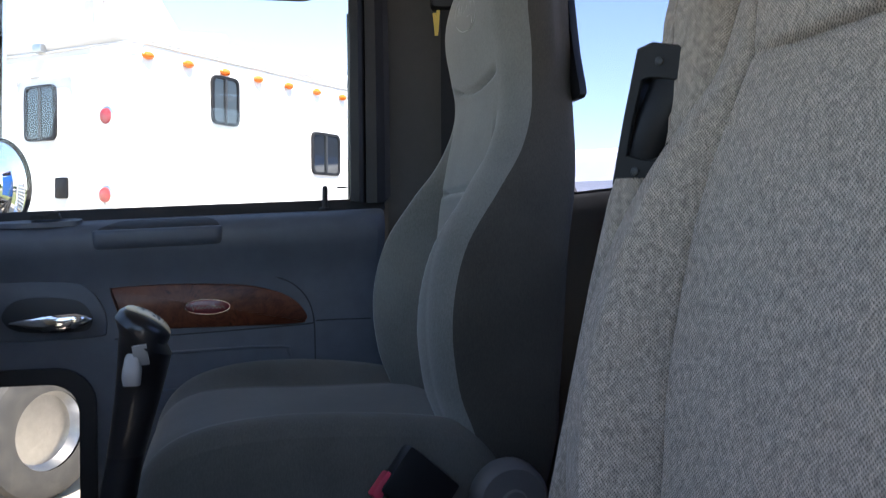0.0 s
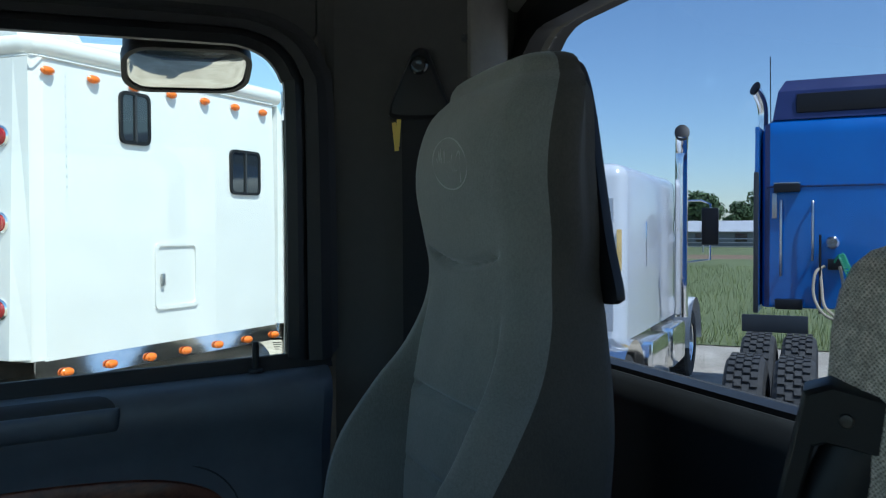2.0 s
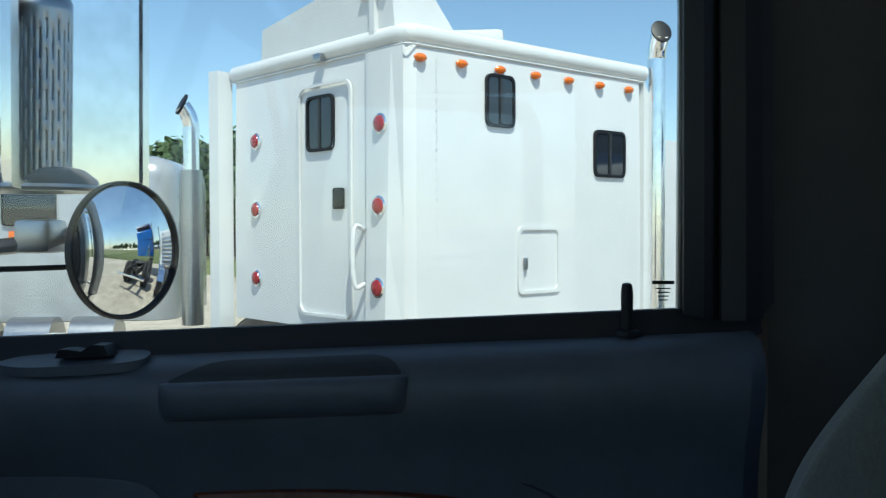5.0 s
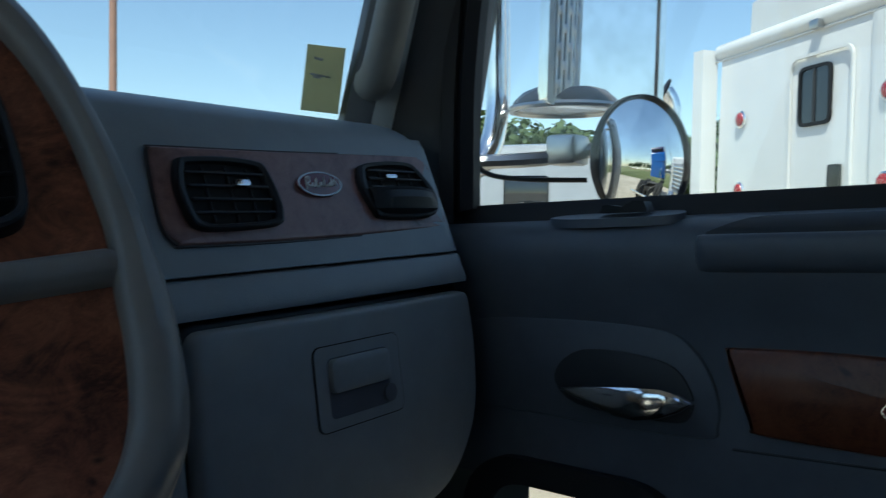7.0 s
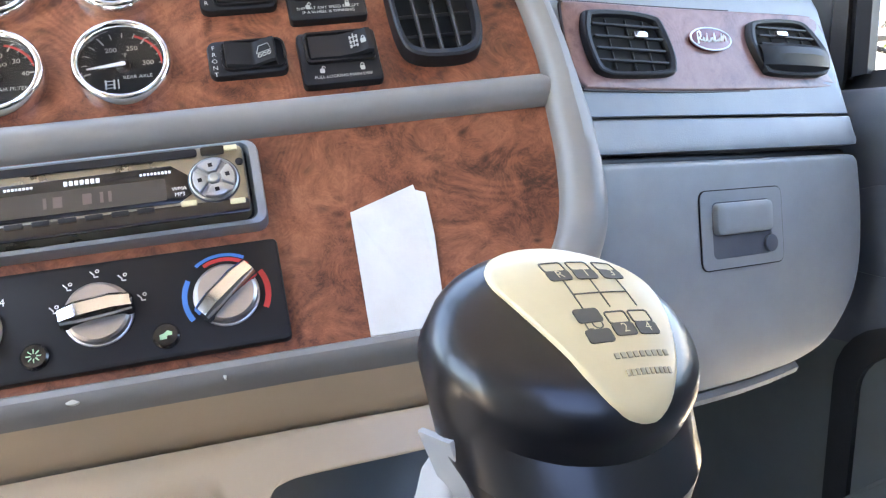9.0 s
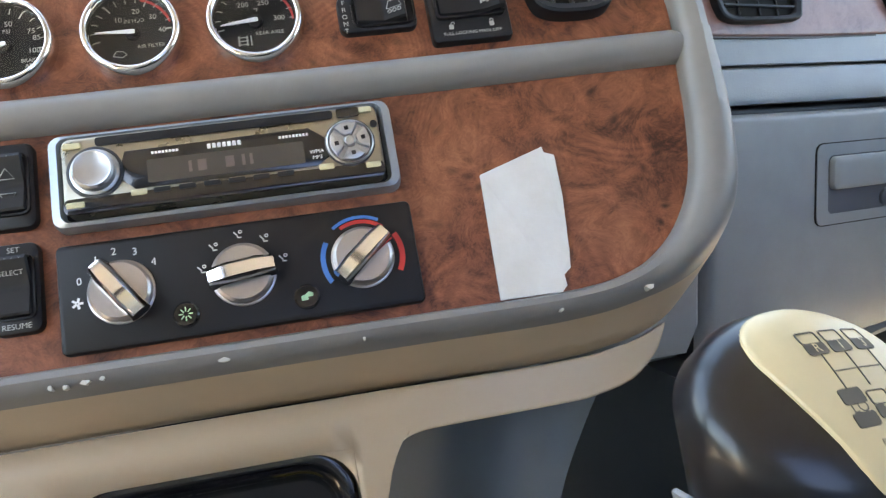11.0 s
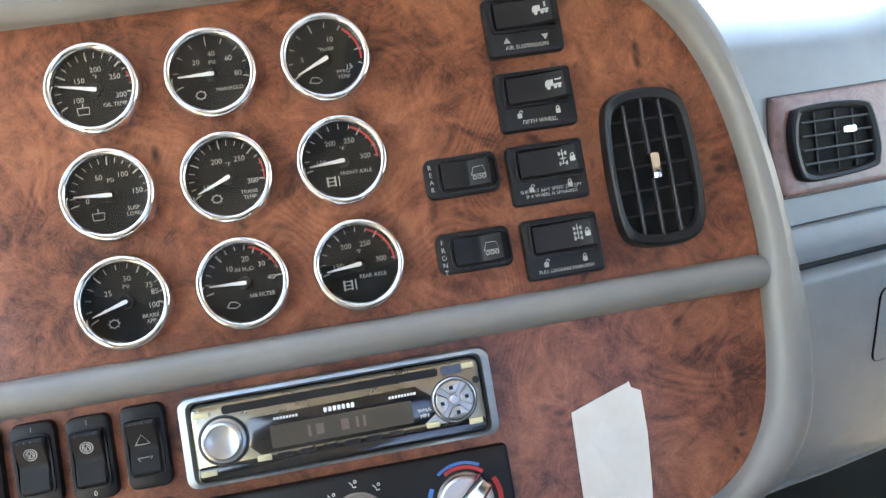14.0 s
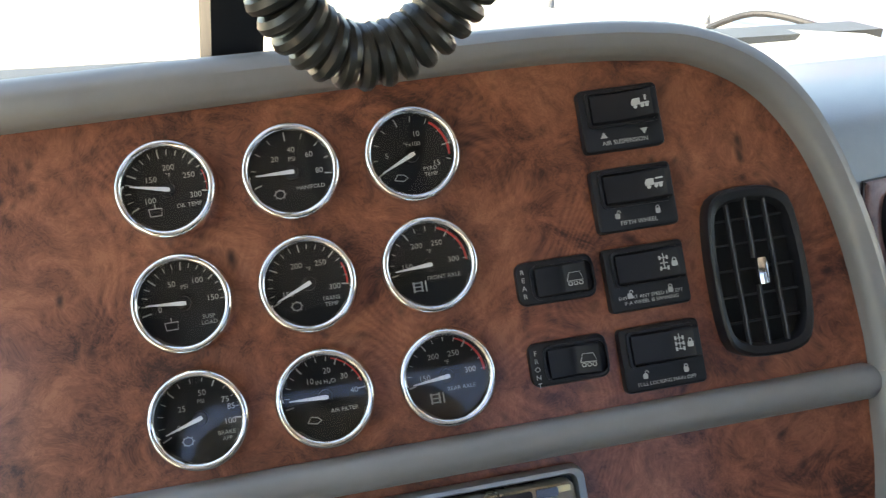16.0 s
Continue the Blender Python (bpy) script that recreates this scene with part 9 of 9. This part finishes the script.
round_mirror("convex_mirror", (1.270, 0.548, 0.999), (-0.366, -0.93, 0.0), 0.088, "round convex mirror with a black rubber rim", 0.016)
bm = bmesh.new()
tube(bm, [(1.30, 0.65, 1.02), (1.29, 0.60, 1.0)], 0.009, 8)
solo("mirror_stalk", bm, BLACK, "short black stalk of the round mirror", "bracket")
# second, hooded round mirror seen edge-on behind
t2 = thing("hooded_mirror", None, "dark half-round mirror hood seen from behind", "mirror", group="round mirrors")
bm = bmesh.new()
rows = []
for k, z in ((1.0, 1.083), (0.97, 1.094), (0.8, 1.108), (0.5, 1.118), (0.1, 1.121)):
    rows.append([(1.300 + 0.85 * 0.085 * k * math.cos(a), 0.690 + 0.085 * k * math.sin(a), z) for a in [2 * math.pi * i / 28 for i in range(28)]])
loft(bm, rows, closed=True, cap=True)
part("hood", bm, material("smoked_plastic", (0.12, 0.11, 0.11), 0.25, coat=0.3), t2)
bm = bmesh.new()
tube(bm, [(1.300 + 0.85 * 0.086 * math.cos(a), 0.690 + 0.086 * math.sin(a), 1.083) for a in [2 * math.pi * i / 28 for i in range(29)]], 0.005, 6, caps=False)
part("rim", bm, STEEL, t2)

# look-down mirror above the passenger window
lm = thing("look_down_mirror", None, "rounded convex look-down mirror hung over the window", "mirror")
ln = Vector((-0.42, -0.04, -0.91)).normalized()
lx = Vector((0.0, 1.0, 0.0))
lx = (lx - ln * lx.dot(ln)).normalized()
ml = Matrix.Translation((1.005, 0.025, 1.372)) @ Matrix((lx, ln.cross(lx), ln)).transposed().to_4x4()
outl = rrect(0.172, 0.100, 0.036, 6)
bm = bmesh.new()
rows = []
for k, z in ((1.0, 0.0), (0.9, 0.004), (0.6, 0.009), (0.3, 0.011), (0.05, 0.0115)):
    rows.append([ml @ Vector((x * k, y * k, z)) for x, y in outl])
loft(bm, rows, closed=True, cap=True)
part("glass", bm, MIRROR, lm)
bm = bmesh.new()
frame_ring(bm, [(x * 1.06, y * 1.10) for x, y in outl], [(x * 0.985, y * 0.97) for x, y in outl], -0.014, 0.004, m=ml)
prism(bm, [(x * 1.02, y * 1.05) for x, y in outl], -0.035, -0.010, m=ml)
part("housing", bm, BLACK, lm)
bm = bmesh.new()
for y in (-0.03, 0.06):
    tube(bm, [(0.985, y, 1.395), (0.975, y, 1.43)], 0.008, 8)
part("mounts", bm, BLACK, lm)

# own exhaust: perforated heat shield behind the cab, seen in the door mirror
xs = thing("exhaust_stack", None, "chrome exhaust stack with a slotted heat shield", "exhaust")
EX, EY, ER = 1.118, -0.50, 0.068
bm = bmesh.new()
tube(bm, [(EX, EY, -0.6), (EX, EY, 0.6), (EX, EY, 1.2), (EX, EY, 1.60)], 0.046, 20)
part("pipe", bm, CHROME, xs)
bm = bmesh.new()
nseg, nz = 84, 44
zz = [0.45 + (1.57 - 0.45) * i / nz for i in range(nz + 1)]
ring = [[bm.verts.new((EX + ER * math.cos(2 * math.pi * i / nseg), EY + ER * math.sin(2 * math.pi * i / nseg), z)) for i in range(nseg)] for z in zz]
for j in range(nz):
    for i in range(nseg):
        slot = i % 3 == 0 and (j + (i // 3) % 2 * 2) % 4 < 3 and 1 < j < nz - 2
        if not slot:
            bm.faces.new((ring[j][i], ring[j][(i + 1) % nseg], ring[j + 1][(i + 1) % nseg], ring[j + 1][i]))
hs = part("heat_shield", bm, STEEL, xs, "slotted steel heat shield")
md = hs.modifiers.new("solid", "SOLIDIFY")
md.thickness = 0.003
bm = bmesh.new()
lathe(bm, [(ER, 0), (ER * 0.9, 0.014), (0.05, 0.024)], 40, m=Matrix.Translation((EX, EY, 1.57)))
part("shield_cap", bm, STEEL, xs)
gh = thing("cab_grab_handle", None, "steel grab rail on the rear of the cab", "handle")
bm = bmesh.new()
tube(bm, [(1.00, -0.535, 1.48), (1.045, -0.545, 1.48), (1.065, -0.545, 1.44), (1.065, -0.545, 1.0), (1.06, -0.545, 0.6), (1.00, -0.535, 0.58)], 0.016, 10, smooth=5)
part("rail", bm, STEEL, gh)

# cab's outer skin on the passenger side, seen in the mirrors
bm = bmesh.new()
box(bm, (0.985, -0.34, 0.60), (0.02, 0.37, 1.75), 0.008)
box(bm, (0.12, 0.05, 1.66), (1.72, 1.20, 0.03), 0.01)
box(bm, (0.12, -0.54, 0.12), (1.72, 0.02, 1.58 * 0.0 + 1.3), 0.005)
solo("cab_skin", bm, material("dark_cab_paint", (0.05, 0.06, 0.07), 0.3, coat=0.4, scale=3), "dark painted outer skin of the cab", "truck body", kind="structure")

# ---- poles, fence, building, trees ----
pole = thing("light_pole", Matrix.Translation((18.2, 30.0, GZ)), "tall rusty steel light pole", "pole")
bm = bmesh.new()
cyl(bm, (0, 0, 0), (0, 0, 16), 0.17, 0.13, 14)
part("shaft", bm, material("rusty_pole_paint", (0.34, 0.2, 0.15), 0.7, scale=2), pole)
bm = bmesh.new()
for dx in (-1, 1):
    box(bm, (dx * 0.6, 0, 15.6), (0.9, 0.35, 0.2), 0.03)
part("lamp_heads", bm, STEEL, pole)


def utility_pole(x, y, h=11.0):
    u = thing("utility_pole", Matrix.Translation((x, y, GZ)), "wooden utility pole with a cross arm", "pole", group="utility poles")
    bm = bmesh.new()
    cyl(bm, (0, 0, 0), (0, 0, h), 0.16, 0.11, 12)
    part("shaft", bm, POLE_WOOD, u)
    for z, w in ((h * 0.62, 2.2), (h * 0.93, 1.2)):
        bm = bmesh.new()
        box(bm, (0, 0, z), (w, 0.10, 0.12))
        part("cross_arm", bm, POLE_WOOD, u)
    return u


utility_pole(-3.2, -26)
utility_pole(4, -75)
utility_pole(34, 24, 10)

bld = thing("low_building", None, "long low grey building with a pale metal roof", "building")
c = H * 118 + L * 2
mbl = Matrix(((L.x, H.x, 0, c.x), (L.y, H.y, 0, c.y), (0, 0, 1, GZ), (0, 0, 0, 1)))
bm = bmesh.new()
box(bm, (0, 0, 1.0), (70, 14, 2.0), m=mbl)
part("wall", bm, BUILDING_WALL, bld, smooth=False)
bm = bmesh.new()
loft(bm, [[mbl @ Vector((x, y, z)) for y, z in ((-7.6, 1.95), (0, 3.4), (7.6, 1.95), (7.6, 1.85), (-7.6, 1.85))] for x in (-35.5, 35.5)], closed=True, cap=True)
part("roof", bm, ROOFING, bld, smooth=False)
for i in range(14):
    bm = bmesh.new()
    box(bm, (-32 + i * 4.9, -7.05, 1.1), (1.5, 0.12, 1.1), m=mbl)
    part("window", bm, TINT_GLASS, bld, smooth=False)

fence = thing("guard_rail", None, "pale steel guard rail along the far road", "fence")
bm = bmesh.new()
for z in (0.55, 0.95, 1.3):
    tube(bm, [H * 80 + L * w + Vector((0, 0, GZ + z)) for w in (-90, 60)], 0.05, 4)
part("rails", bm, STEEL, fence)
base = None
for i in range(30):
    bm = bmesh.new()
    p = H * 80 + L * (-85 + i * 5)
    box(bm, (p.x, p.y, GZ + 0.7), (0.12, 0.12, 1.4))
    part("post", bm, STEEL, fence, smooth=False)


def tree(pos, h, spread, seed):
    """A broad tree: tapered trunk, limbs and a ragged crown of many small leaf clumps."""
    rng = random.Random(seed)
    t = thing("tree", Matrix.Translation(pos), "broad leafy green tree at the yard's edge", "tree", group="trees beyond the yard")
    bm = bmesh.new()
    tube(bm, [(0, 0, 0), (0.1, 0.05, h * 0.25), (0.0, 0.1, h * 0.55)], [h * 0.03, h * 0.022, h * 0.012], 8)
    for k in range(6):
        a = k * 1.05 + rng.random()
        tube(bm, [(0, 0.05, h * (0.25 + 0.05 * k)), (math.cos(a) * spread * 0.3, math.sin(a) * spread * 0.3, h * (0.42 + 0.06 * k)), (math.cos(a) * spread * 0.6, math.sin(a) * spread * 0.6, h * (0.5 + 0.06 * k))], [h * 0.012, h * 0.008, h * 0.003], 5)
    part("trunk", bm, BARK, t)
    lobes = []
    for k in range(15):
        a, r = rng.uniform(0, 6.28), spread * rng.uniform(0.0, 0.62)
        lobes.append((math.cos(a) * r, math.sin(a) * r, h * rng.uniform(0.38, 0.86), spread * rng.uniform(0.24, 0.42)))
    vs, fs = [], []
    for i in range(5200):
        lx, ly, lz, lr = lobes[rng.randrange(len(lobes))]
        d = Vector((rng.gauss(0, 1), rng.gauss(0, 1), rng.gauss(0, 1))).normalized()
        rr = lr * rng.uniform(0.55, 1.05)
        c = Vector((lx, ly, lz)) + Vector((d.x * rr, d.y * rr, d.z * rr * 0.8))
        s = h * rng.uniform(0.018, 0.042)
        u = Vector((rng.gauss(0, 1), rng.gauss(0, 1), rng.gauss(0, 0.6))).normalized()
        v = (d + u * 0.4).cross(u).normalized()
        k = len(vs)
        vs += [c + u * s, c + v * s, c - u * s * 0.8, c - v * s * 0.9]
        fs.append((k, k + 1, k + 2, k + 3))
    me = bpy.data.meshes.new("crown")
    me.from_pydata([tuple(v) for v in vs], [], fs)
    me.materials.append(LEAF)
    ob = new("crown", me)
    ob.parent = t
    return t


trees = [tree((0, 0, -200), 9.5, 5.5, 11), tree((0, 0, -200), 8.0, 5.0, 12), tree((0, 0, -200), 11.0, 6.0, 13)]
rng = random.Random(3)
spots = []
for i in range(44):
    d, w = rng.uniform(128, 152), -110 + i * 4.4 + rng.uniform(-2, 2)
    spots.append((H * d + L * w, 0.62 + 0.30 * rng.random()))
for i in range(26):
    a = radians(41 - i * 1.85)
    spots.append((Vector((math.cos(a), math.sin(a), 0)) * rng.uniform(52, 66), 0.72 + 0.3 * rng.random()))
for i, (p, s) in enumerate(spots):
    m = Matrix.Translation((p.x, p.y, GZ)) @ Matrix.Rotation(rng.uniform(0, 6.28), 4, "Z")
    ob = trees[i] if i < 3 else copy_thing(trees[i % 3], m)
    ob.matrix_basis = m @ Matrix.Scale(s, 4)
